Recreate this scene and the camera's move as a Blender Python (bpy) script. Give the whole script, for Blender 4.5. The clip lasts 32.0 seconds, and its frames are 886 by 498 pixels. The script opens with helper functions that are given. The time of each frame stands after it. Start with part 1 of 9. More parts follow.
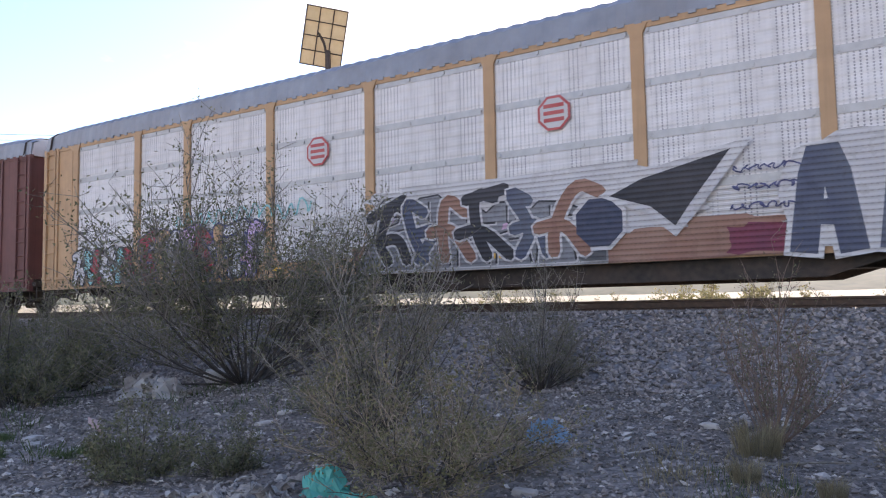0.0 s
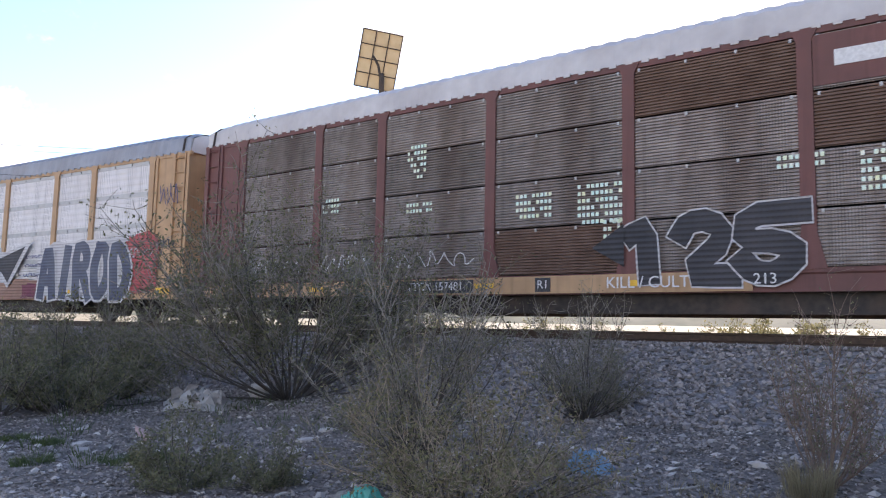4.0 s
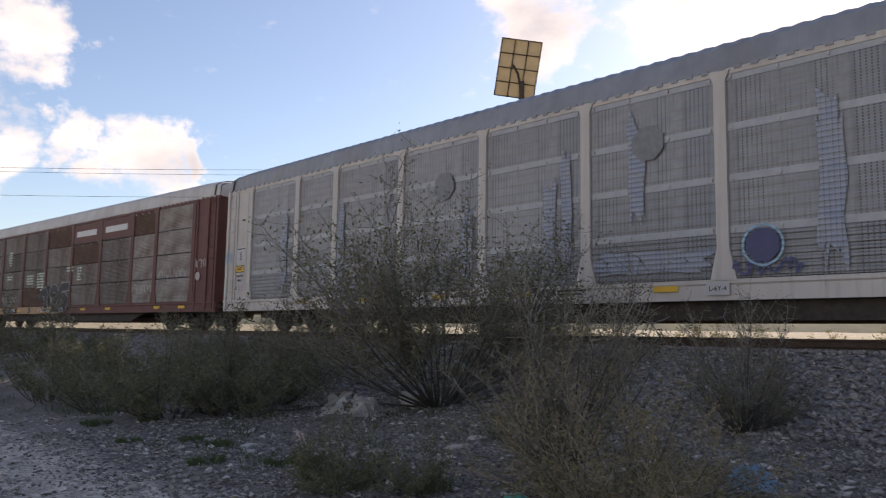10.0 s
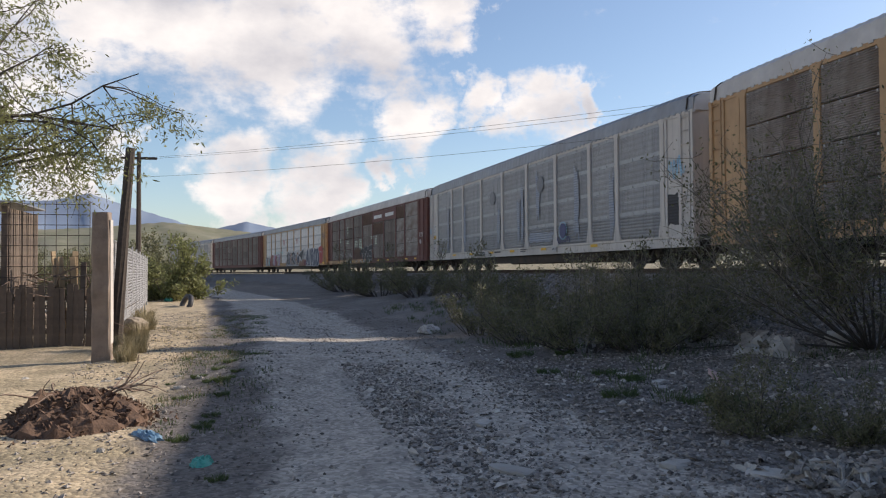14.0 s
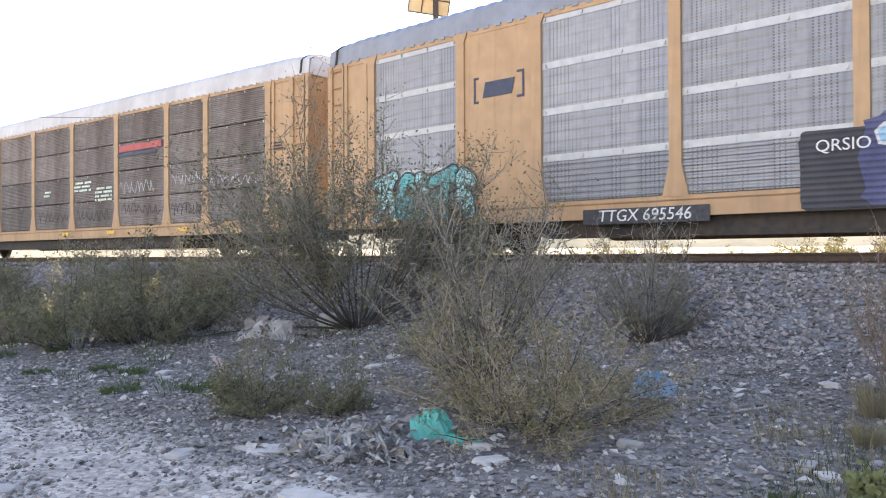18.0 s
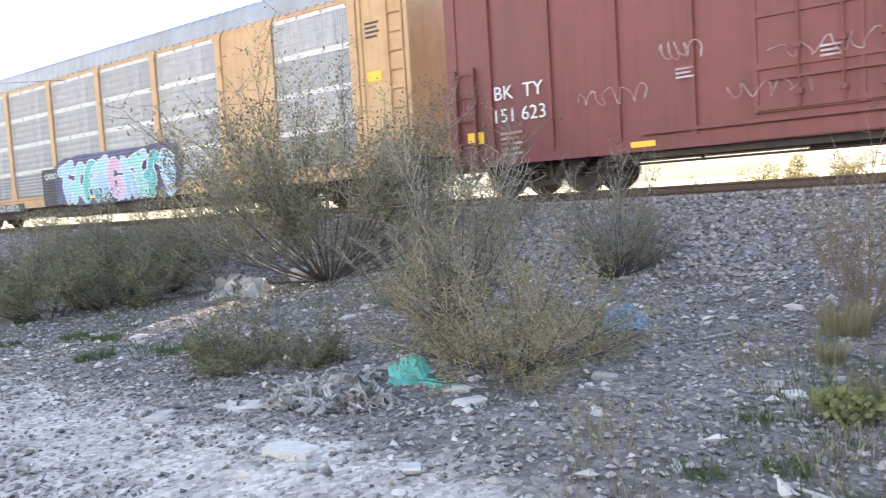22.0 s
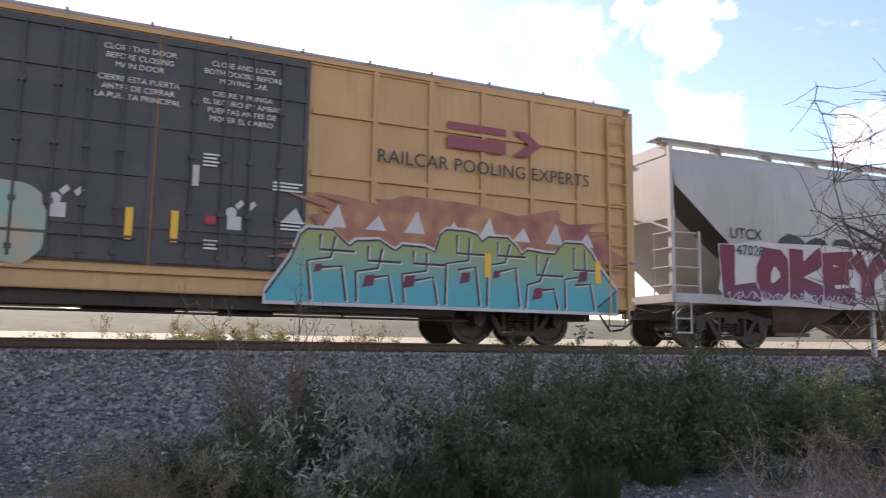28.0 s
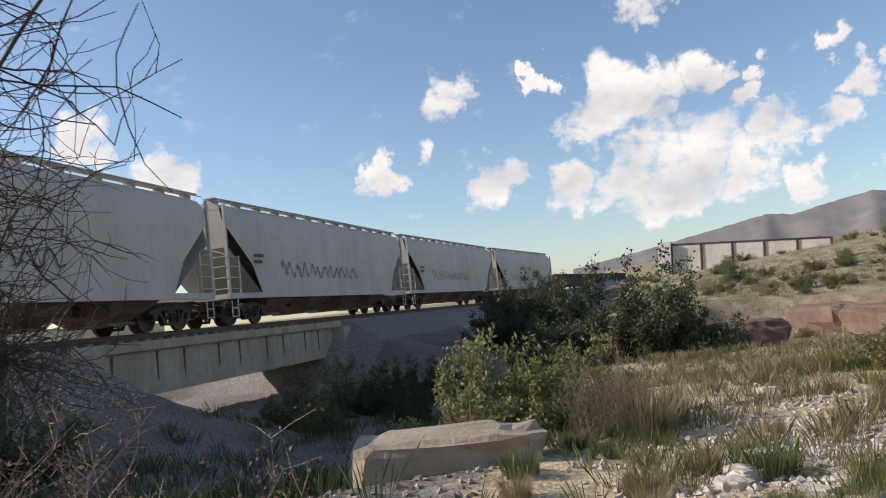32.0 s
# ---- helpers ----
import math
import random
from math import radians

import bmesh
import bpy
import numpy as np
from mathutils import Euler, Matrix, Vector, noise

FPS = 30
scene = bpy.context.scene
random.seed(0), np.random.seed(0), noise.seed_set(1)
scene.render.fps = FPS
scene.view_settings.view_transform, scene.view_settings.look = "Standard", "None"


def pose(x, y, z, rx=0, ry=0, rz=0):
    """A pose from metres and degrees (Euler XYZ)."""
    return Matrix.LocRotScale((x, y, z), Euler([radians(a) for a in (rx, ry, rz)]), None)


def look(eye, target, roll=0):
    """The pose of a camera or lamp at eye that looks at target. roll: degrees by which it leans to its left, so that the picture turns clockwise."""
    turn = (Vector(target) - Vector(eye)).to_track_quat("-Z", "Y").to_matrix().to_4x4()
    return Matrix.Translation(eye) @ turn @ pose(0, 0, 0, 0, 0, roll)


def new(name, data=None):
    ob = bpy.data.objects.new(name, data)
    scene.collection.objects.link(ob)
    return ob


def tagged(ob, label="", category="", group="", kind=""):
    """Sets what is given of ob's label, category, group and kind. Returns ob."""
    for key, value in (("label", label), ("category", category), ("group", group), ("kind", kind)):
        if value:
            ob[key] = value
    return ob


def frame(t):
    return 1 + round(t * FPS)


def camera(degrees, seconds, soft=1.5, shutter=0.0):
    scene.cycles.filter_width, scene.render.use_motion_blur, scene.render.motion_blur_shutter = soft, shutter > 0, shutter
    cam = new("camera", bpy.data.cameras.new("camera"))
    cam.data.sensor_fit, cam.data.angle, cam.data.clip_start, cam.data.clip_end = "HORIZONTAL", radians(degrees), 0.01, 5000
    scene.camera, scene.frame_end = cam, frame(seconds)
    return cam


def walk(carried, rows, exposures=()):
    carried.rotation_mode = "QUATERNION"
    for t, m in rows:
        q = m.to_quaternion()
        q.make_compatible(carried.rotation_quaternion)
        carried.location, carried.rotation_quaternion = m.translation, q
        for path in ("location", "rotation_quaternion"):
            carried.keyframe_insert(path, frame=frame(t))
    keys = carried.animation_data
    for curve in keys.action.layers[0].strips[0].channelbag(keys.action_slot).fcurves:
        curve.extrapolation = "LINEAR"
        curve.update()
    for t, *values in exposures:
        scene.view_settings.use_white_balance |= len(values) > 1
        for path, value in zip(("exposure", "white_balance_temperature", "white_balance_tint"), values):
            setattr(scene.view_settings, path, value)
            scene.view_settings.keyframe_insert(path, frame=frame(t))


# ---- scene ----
cam = camera(60.6, 32.0, soft=1.1, shutter=0.1)
# seconds, eye, target, roll
PATH = [
    (0, (0.000, 0.000, 1.620), (-5.360, 8.408, 2.374), -1.07),
    (0.5, (0.000, 0.000, 1.620), (-5.480, 8.343, 2.226), -1.47),
    (1, (0.000, 0.000, 1.620), (-6.366, 7.691, 2.186), -1.09),
    (1.5, (0.000, 0.000, 1.620), (-6.659, 7.440, 2.163), -1.24),
    (2, (0.000, 0.000, 1.620), (-6.565, 7.539, 1.886), -1.14),
    (2.5, (0.000, 0.000, 1.620), (-5.541, 8.319, 1.937), -0.95),
    (3, (0.000, 0.000, 1.620), (-5.263, 8.454, 2.528), 0.42),
    (3.5, (0.000, 0.000, 1.620), (-5.856, 8.051, 2.559), 1.14),
    (4, (0.000, 0.000, 1.620), (-5.850, 8.041, 2.677), 1.18),
    (4.5, (0.000, 0.000, 1.620), (-5.961, 7.950, 2.745), 1.95),
    (6.5, (0.000, 0.000, 1.620), (-6.893, 7.198, 2.439), 0.48),
    (7, (0.000, 0.000, 1.620), (-6.644, 7.437, 2.364), 0.80),
    (7.5, (0.000, 0.000, 1.620), (-6.362, 7.700, 2.102), 1.02),
    (8, (0.000, 0.000, 1.620), (-5.605, 8.278, 1.873), -0.22),
    (8.5, (0.000, 0.000, 1.620), (-5.101, 8.598, 1.861), -0.30),
    (9, (0.000, 0.000, 1.620), (-5.161, 8.562, 1.871), -0.09),
    (9.5, (0.000, 0.000, 1.620), (-5.881, 8.077, 2.035), -0.08),
    (10, (0.000, 0.000, 1.620), (-7.263, 6.780, 2.749), 0.96),
    (10.5, (0.000, 0.000, 1.620), (-8.734, 4.740, 2.736), 1.39),
    (11, (0.000, 0.000, 1.620), (-9.641, 2.483, 2.563), -0.18),
    (11.5, (0.000, 0.000, 1.620), (-9.801, 1.778, 2.504), -1.00),
    (12, (0.000, 0.000, 1.620), (-9.673, 2.409, 2.408), 0.12),
    (12.5, (0.000, 0.000, 1.620), (-9.649, 2.542, 2.287), 0.99),
    (13, (0.000, 0.000, 1.620), (-9.703, 2.345, 2.213), -0.28),
    (13.5, (0.000, 0.000, 1.620), (-9.744, 2.196, 2.112), -0.42),
    (14, (0.000, 0.000, 1.620), (-9.725, 2.310, 1.911), -0.37),
    (14.5, (0.000, 0.000, 1.620), (-9.384, 3.455, 1.518), -0.61),
    (15, (0.000, 0.000, 1.620), (-8.593, 5.114, 1.585), -0.18),
    (15.5, (0.000, 0.000, 1.620), (-7.654, 6.436, 1.594), -0.12),
    (17.5, (0.000, 0.000, 1.620), (-6.097, 7.924, 1.783), 0.04),
    (18, (0.000, 0.000, 1.620), (-6.507, 7.593, 1.723), -0.24),
    (18.5, (0.000, 0.000, 1.620), (-7.083, 7.059, 1.624), -1.01),
    (19, (0.000, 0.000, 1.620), (-7.858, 6.184, 1.677), -2.92),
    (19.5, (0.000, 0.000, 1.620), (-8.311, 5.560, 1.761), -2.75),
    (20, (0.000, 0.000, 1.620), (-9.090, 4.160, 1.854), -2.86),
    (20.5, (0.000, 0.000, 1.620), (-8.845, 4.666, 1.675), -5.13),
    (21, (0.000, 0.000, 1.620), (-8.268, 5.619, 1.377), -4.26),
    (21.5, (0.000, 0.000, 1.620), (-7.639, 6.448, 1.348), -3.73),
    (22, (0.000, 0.000, 1.620), (-6.200, 7.822, 1.007), -3.56),
    (22.5, (0.000, 0.000, 1.620), (-4.445, 8.910, 0.699), -2.81),
    (23, (0.000, 0.000, 1.620), (-3.467, 9.319, 0.556), -2.03),
    (23.5, (0.000, 0.000, 1.620), (-2.159, 9.689, 0.410), -1.28),
    (24, (0.000, 0.000, 1.620), (-1.366, 9.824, 0.345), -1.44),
    (24.5, (0.000, 0.000, 1.620), (-0.696, 9.889, 0.310), -2.41),
    (26.5, (0.000, 0.000, 1.620), (-0.259, 9.967, 0.849), 0.17),
    (27, (0.000, 0.000, 1.620), (0.172, 9.998, 1.597), -0.08),
    (27.5, (0.000, 0.000, 1.620), (2.292, 9.711, 2.284), 0.60),
    (28, (0.000, 0.000, 1.620), (4.339, 8.920, 2.885), 0.75),
    (28.5, (0.000, 0.000, 1.620), (6.550, 7.435, 2.969), -0.88),
    (28.8, (0.019, -0.030, 1.633), (7.829, 6.134, 2.641), -2.09),
    (29, (0.083, -0.046, 1.569), (8.576, 5.156, 2.469), -0.54),
    (29.5, (0.414, 0.019, 1.493), (10.152, 2.288, 1.633), -3.29),
    (30, (0.773, 0.026, 1.510), (10.757, 0.084, 2.069), -2.78),
    (30.5, (1.136, -0.191, 1.451), (11.084, -0.554, 2.403), -4.66),
    (31, (1.608, -0.422, 1.436), (11.526, 0.315, 2.486), -4.56),
    (31.5, (2.117, -0.592, 1.470), (11.978, 0.882, 2.235), -5.95),
    (32, (2.660, -0.843, 1.396), (12.491, 0.807, 2.196), -6.06),
]
# the phone opens up where it looks into the shade and stops down against the sky
EXPOSURES = [(0.0, 1.3, 6700, 22), (2.0, 1.55, 6700, 20), (4.0, 1.4, 6700, 21), (6.5, 1.3, 6700, 21), (8.5, 2.1, 7600, 20), (9.4, 1.8, 7500, 20), (10.0, 0.4, 7550, 20), (10.6, -0.1, 6800, 12), (13.0, -0.2, 6700, 10),
             (14.5, 0.5, 7100, 17), (15.5, 1.4, 7500, 22), (18.0, 2.15, 7500, 19), (19.0, 1.55, 7500, 18), (20.0, 0.3, 7300, 17), (21.0, 1.5, 7700, 18), (21.5, 2.15, 7700, 17), (22.5, 2.9, 7600, 13), (23.3, 3.05, 7300, 11), (24.0, 2.8, 7600, 15), (24.5, 2.8, 7500, 15),
             (26.5, 2.45, 6300, 20), (27.5, 1.75, 6800, 22), (28.0, 0.95, 7100, 23), (28.5, 0.4, 7100, 18), (29.0, 0.45, 7500, 20), (30.5, 0.0, 6800, 12), (32.0, 0.1, 6900, 12)]
walk(cam, [(t, look(eye, target, roll)) for t, eye, target, roll in PATH], EXPOSURES)

# ---- world and sun ----
SUN_EL, SUN_AZ = radians(27.2), radians(5.0)
world = bpy.data.worlds.new("world")
scene.world = world
world.use_nodes = True
wt = world.node_tree
wt.nodes.clear()


def wnode(kind, **values):
    n = wt.nodes.new(kind)
    for key, value in values.items():
        n.inputs[key].default_value = value
    return n


def wmath(op, a, b=None, c=None):
    n = wt.nodes.new("ShaderNodeMath")
    n.operation = op
    for i, v in enumerate((a, b, c)):
        if v is None:
            continue
        if isinstance(v, (int, float)):
            n.inputs[i].default_value = v
        else:
            wt.links.new(v, n.inputs[i])
    return n.outputs[0]


sky = wt.nodes.new("ShaderNodeTexSky")
sky.sky_type, sky.sun_disc = "NISHITA", False
sky.sun_elevation, sky.sun_rotation, sky.air_density, sky.dust_density, sky.ozone_density = SUN_EL, 2 * math.pi - SUN_AZ, 1.0, 0.7, 3.0
straight = wt.nodes.new("ShaderNodeTexCoord").outputs["Generated"]
swirl = wnode("ShaderNodeTexNoise", Scale=13.0, Detail=7.0, Roughness=0.6)
wt.links.new(straight, swirl.inputs["Vector"])
push = wt.nodes.new("ShaderNodeVectorMath")
push.operation = "MULTIPLY_ADD"
push.inputs[1].default_value, push.inputs[2].default_value = (0.2, 0.2, 0.14), (-0.1, -0.1, -0.07)
wt.links.new(swirl.outputs["Color"], push.inputs[0])
pushed = wt.nodes.new("ShaderNodeVectorMath")
pushed.operation = "ADD"
wt.links.new(straight, pushed.inputs[0])
wt.links.new(push.outputs[0], pushed.inputs[1])
unit = wt.nodes.new("ShaderNodeVectorMath")
unit.operation = "NORMALIZE"
wt.links.new(pushed.outputs[0], unit.inputs[0])
coords = unit.outputs[0]
# cumulus banks: bearing to the left of +y, height, radius, in degrees
CLOUDS = [(95.4, 18.4, 5.8), (89.3, 16.5, 6.3), (82.6, 18.0, 5.4), (76.5, 18.8, 2.9), (101.0, 17.4, 4.6), (79.1, 11.7, 3.1), (69.2, 12.0, 2.9), (73.9, 12.9, 1.9),
          (92.0, 7.1, 3.3), (85.9, 6.0, 3.5), (99.0, 8.4, 1.7), (103.9, 6.6, 2.3), (105.1, 13.9, 3.5), (65.5, 11.7, 1.3), (80.4, 8.1, 1.3), (88, 24, 7), (100, 25, 6)]
CLOUDS += [(-21.9, 24.2, 3.8), (-34.4, 23.0, 2.9), (-44.3, 22.1, 2.3), (-34.8, 18.6, 2.7), (-29.1, 21.1, 1.9), (-45.1, 16.2, 2.5), (-55.9, 13.9, 1.7), (-40.5, 24.9, 1.5), (-61, 11, 2.0)]
CLOUDS += [(-94.2, 15.4, 2.2), (-96.6, 14.1, 2.1), (-100.1, 15.1, 1.4), (-103.3, 14.2, 0.9), (-103.3, 12.4, 0.9), (-92.5, 13.3, 2.0), (-97.6, 11.3, 1.7), (-101.6, 10.4, 2.1), (-105.6, 10.2, 1.6),
           (-108.6, 10.5, 1.3), (-95.3, 9.2, 2.0), (-90.9, 8.4, 1.8), (-99.4, 8.6, 2.1), (-103.4, 8.1, 2.0), (-97.1, 6.7, 1.6), (-102.0, 6.8, 1.6), (-106.6, 6.3, 1.2), (-85.0, 9.3, 1.6),
           (-82.4, 15.6, 1.5), (-89.1, 16.4, 0.6), (-108.3, 7.2, 1.1), (-112.5, 7.0, 1.1), (-115.6, 6.9, 1.2), (-108.4, 15.1, 0.9), (-110.7, 12.7, 1.1), (-113.3, 13.3, 0.7), (-98.0, 20.6, 1.2),
           (-76.5, 10.7, 1.4), (-80.0, 12.4, 1.1), (-113, 7.5, 2.0), (-119, 8.2, 2.4)]
CLOUDS += [(40, 23, 4), (25, 24, 7), (5, 25, 10), (-10, 24, 7), (135, 16, 12), (-150, 14, 12), (178, 22, 14), (-130, 10, 6)]
bank = None
for az, el, rad in CLOUDS:
    dot = wt.nodes.new("ShaderNodeVectorMath")
    dot.operation = "DOT_PRODUCT"
    wt.links.new(coords, dot.inputs[0])
    a, e = radians(az), radians(el)
    dot.inputs[1].default_value = (-math.sin(a) * math.cos(e), math.cos(a) * math.cos(e), math.sin(e))
    span = wnode("ShaderNodeMapRange", **{"From Min": math.cos(radians(rad * 1.4)), "From Max": 1.0, "To Min": 0.0, "To Max": 1.0})
    wt.links.new(dot.outputs["Value"], span.inputs["Value"])
    bank = span.outputs[0] if bank is None else wmath("MAXIMUM", bank, span.outputs[0])
flat = wt.nodes.new("ShaderNodeMapping")
flat.inputs["Scale"].default_value = (1.0, 1.0, 1.8)
wt.links.new(straight, flat.inputs["Vector"])
puffs = wnode("ShaderNodeTexNoise", Scale=14.0, Detail=9.0, Roughness=0.6)
wt.links.new(flat.outputs[0], puffs.inputs["Vector"])
folds = wnode("ShaderNodeTexNoise", Scale=16.0, Detail=6.0, Roughness=0.5)
wt.links.new(flat.outputs[0], folds.inputs["Vector"])
dens = wmath("MULTIPLY_ADD", puffs.outputs["Fac"], 2.4, -1.38)
dens = wmath("ADD", dens, wmath("MULTIPLY", bank, 1.15))
cover = wnode("ShaderNodeMapRange", **{"From Min": 0.05, "From Max": 0.95})
cover.interpolation_type = "SMOOTHSTEP"
wt.links.new(dens, cover.inputs["Value"])
# undersides are greyer than the tops
above = wt.nodes.new("ShaderNodeMapping")
above.inputs["Location"].default_value, above.inputs["Scale"].default_value = (0, 0, 0.075), (1.0, 1.0, 1.8)
wt.links.new(straight, above.inputs["Vector"])
higher = wnode("ShaderNodeTexNoise", Scale=7.0, Detail=6.0, Roughness=0.55)
wt.links.new(above.outputs[0], higher.inputs["Vector"])
here = wnode("ShaderNodeTexNoise", Scale=7.0, Detail=6.0, Roughness=0.55)
wt.links.new(flat.outputs[0], here.inputs["Vector"])
shade = wmath("SUBTRACT", higher.outputs["Fac"], here.outputs["Fac"])
thick = wnode("ShaderNodeMapRange", **{"From Min": 0.1, "From Max": 0.95})
wt.links.new(wmath("MULTIPLY_ADD", shade, 2.2, wmath("MULTIPLY", dens, 0.55)), thick.inputs["Value"])
tone = wt.nodes.new("ShaderNodeMix")
tone.data_type = "RGBA"
tone.inputs[6].default_value, tone.inputs[7].default_value = (6.3, 6.2, 6.2, 1), (3.7, 3.8, 4.2, 1)
wt.links.new(thick.outputs[0], tone.inputs[0])
mix = wt.nodes.new("ShaderNodeMix")
mix.data_type = "RGBA"
wt.links.new(cover.outputs[0], mix.inputs[0])
wt.links.new(sky.outputs[0], mix.inputs[6])
wt.links.new(tone.outputs[2], mix.inputs[7])
bg = wnode("ShaderNodeBackground", Strength=0.15)
wt.links.new(mix.outputs[2], bg.inputs["Color"])
wt.links.new(bg.outputs[0], wt.nodes.new("ShaderNodeOutputWorld").inputs[0])

sun = new("sun", bpy.data.lights.new("sun", "SUN"))
sun.data.energy, sun.data.angle, sun.data.color = 5.0, radians(0.55), (1.0, 0.93, 0.83)
toward = Vector((-math.sin(SUN_AZ) * math.cos(SUN_EL), math.cos(SUN_AZ) * math.cos(SUN_EL), math.sin(SUN_EL)))
sun.matrix_world = look(toward * 200, (0, 0, 0))

# ---- materials ----
MATS = {}


def mat(name, c1, c2=None, rough=0.8, metal=0.0, scale=5.0, bump=0.15, bscale=40.0, stain=None, sscale=0.8, samount=0.5,
        vary=0.0, space="Object", dots=None, streak=0.0, translucent=0.0):
    """A surface: two tones in fine grain, a stain at a larger scale, relief; dots: (pitch x, pitch z, width, colour) of a perforated sheet."""
    m = bpy.data.materials.new(name)
    m.use_nodes = True
    t = m.node_tree
    p = t.nodes["Principled BSDF"]
    p.inputs["Roughness"].default_value, p.inputs["Metallic"].default_value = rough, metal
    c2 = c2 or tuple(v * 0.75 for v in c1)
    co = t.nodes.new("ShaderNodeTexCoord").outputs[space]

    def noise_at(s, detail=5.0, stretch=None):
        n = t.nodes.new("ShaderNodeTexNoise")
        n.inputs["Scale"].default_value, n.inputs["Detail"].default_value = s, detail
        if stretch:
            mp = t.nodes.new("ShaderNodeMapping")
            mp.inputs["Scale"].default_value = stretch
            t.links.new(co, mp.inputs["Vector"])
            t.links.new(mp.outputs[0], n.inputs["Vector"])
        else:
            t.links.new(co, n.inputs["Vector"])
        return n.outputs["Fac"]

    def ramp(value, lo, hi):
        r = t.nodes.new("ShaderNodeMapRange")
        r.inputs["From Min"].default_value, r.inputs["From Max"].default_value = lo, hi
        t.links.new(value, r.inputs["Value"])
        return r.outputs[0]

    def blend(fac, a, b):
        x = t.nodes.new("ShaderNodeMix")
        x.data_type = "RGBA"
        for i, v in ((0, fac), (6, a), (7, b)):
            if isinstance(v, tuple):
                x.inputs[i].default_value = (*v, 1.0)
            elif isinstance(v, float):
                x.inputs[i].default_value = v
            else:
                t.links.new(v, x.inputs[i])
        return x.outputs[2]

    col = blend(ramp(noise_at(scale), 0.3, 0.7), c1, c2)
    if stain:
        fac = ramp(noise_at(sscale, 7.0, (1, 1, 0.25) if streak else None), 0.45, 0.75)
        mul = t.nodes.new("ShaderNodeMath")
        mul.operation = "MULTIPLY"
        mul.inputs[1].default_value = samount
        t.links.new(fac, mul.inputs[0])
        col = blend(mul.outputs[0], col, stain)
    if streak:
        fac = ramp(noise_at(1.0, 4.0, (9.0, 9.0, 0.5)), 0.52, 0.72)
        mul = t.nodes.new("ShaderNodeMath")
        mul.operation = "MULTIPLY"
        mul.inputs[1].default_value = streak
        t.links.new(fac, mul.inputs[0])
        col = blend(mul.outputs[0], col, tuple(v * 0.35 for v in c1))
    if dots:
        px, pz, w, dark = dots
        sep = t.nodes.new("ShaderNodeSeparateXYZ")
        t.links.new(co, sep.inputs[0])

        def mth(op, a, b):
            n = t.nodes.new("ShaderNodeMath")
            n.operation = op
            for i, v in ((0, a), (1, b)):
                if isinstance(v, (int, float)):
                    n.inputs[i].default_value = v
                else:
                    t.links.new(v, n.inputs[i])
            return n.outputs[0]

        fx = mth("LESS_THAN", mth("FRACT", mth("MULTIPLY", sep.outputs[0], 1 / px), 0), w)
        fz = mth("LESS_THAN", mth("FRACT", mth("MULTIPLY", sep.outputs[2], 1 / pz), 0), 0.6)
        # columns of holes, clogged here and there
        open_ = ramp(noise_at(1.0, 3.0, (5.5, 1.0, 0.7)), 0.4, 0.6)
        col = blend(mth("MULTIPLY", mth("MULTIPLY", fx, fz), open_), col, dark)
    if vary:
        info = t.nodes.new("ShaderNodeObjectInfo")
        hsv = t.nodes.new("ShaderNodeHueSaturation")
        r = t.nodes.new("ShaderNodeMapRange")
        r.inputs["To Min"].default_value, r.inputs["To Max"].default_value = 1 - vary, 1 + vary
        t.links.new(info.outputs["Random"], r.inputs["Value"])
        t.links.new(r.outputs[0], hsv.inputs["Value"])
        t.links.new(col, hsv.inputs["Color"])
        col = hsv.outputs[0]
    t.links.new(col, p.inputs["Base Color"])
    if bump:
        b = t.nodes.new("ShaderNodeBump")
        b.inputs["Strength"].default_value, b.inputs["Distance"].default_value = bump, 0.02
        t.links.new(noise_at(bscale, 3.0), b.inputs["Height"])
        t.links.new(b.outputs[0], p.inputs["Normal"])
    if translucent:
        tr = t.nodes.new("ShaderNodeBsdfTranslucent")
        t.links.new(col, tr.inputs["Color"])
        ms = t.nodes.new("ShaderNodeMixShader")
        ms.inputs[0].default_value = translucent
        t.links.new(p.outputs[0], ms.inputs[1])
        t.links.new(tr.outputs[0], ms.inputs[2])
        t.links.new(ms.outputs[0], t.nodes["Material Output"].inputs["Surface"])
    MATS[name] = m
    return m


def island_vary(m, amount):
    """Tone from piece to piece inside one joined mesh."""
    t = m.node_tree
    p = t.nodes["Principled BSDF"]
    link = p.inputs["Base Color"].links[0]
    src = link.from_socket
    hsv = t.nodes.new("ShaderNodeHueSaturation")
    geo = t.nodes.new("ShaderNodeNewGeometry")
    r = t.nodes.new("ShaderNodeMapRange")
    r.inputs["To Min"].default_value, r.inputs["To Max"].default_value = 1 - amount, 1 + amount
    t.links.new(geo.outputs["Random Per Island"], r.inputs["Value"])
    t.links.new(r.outputs[0], hsv.inputs["Value"])
    t.links.new(src, hsv.inputs["Color"])
    t.links.new(hsv.outputs[0], p.inputs["Base Color"])
    return m


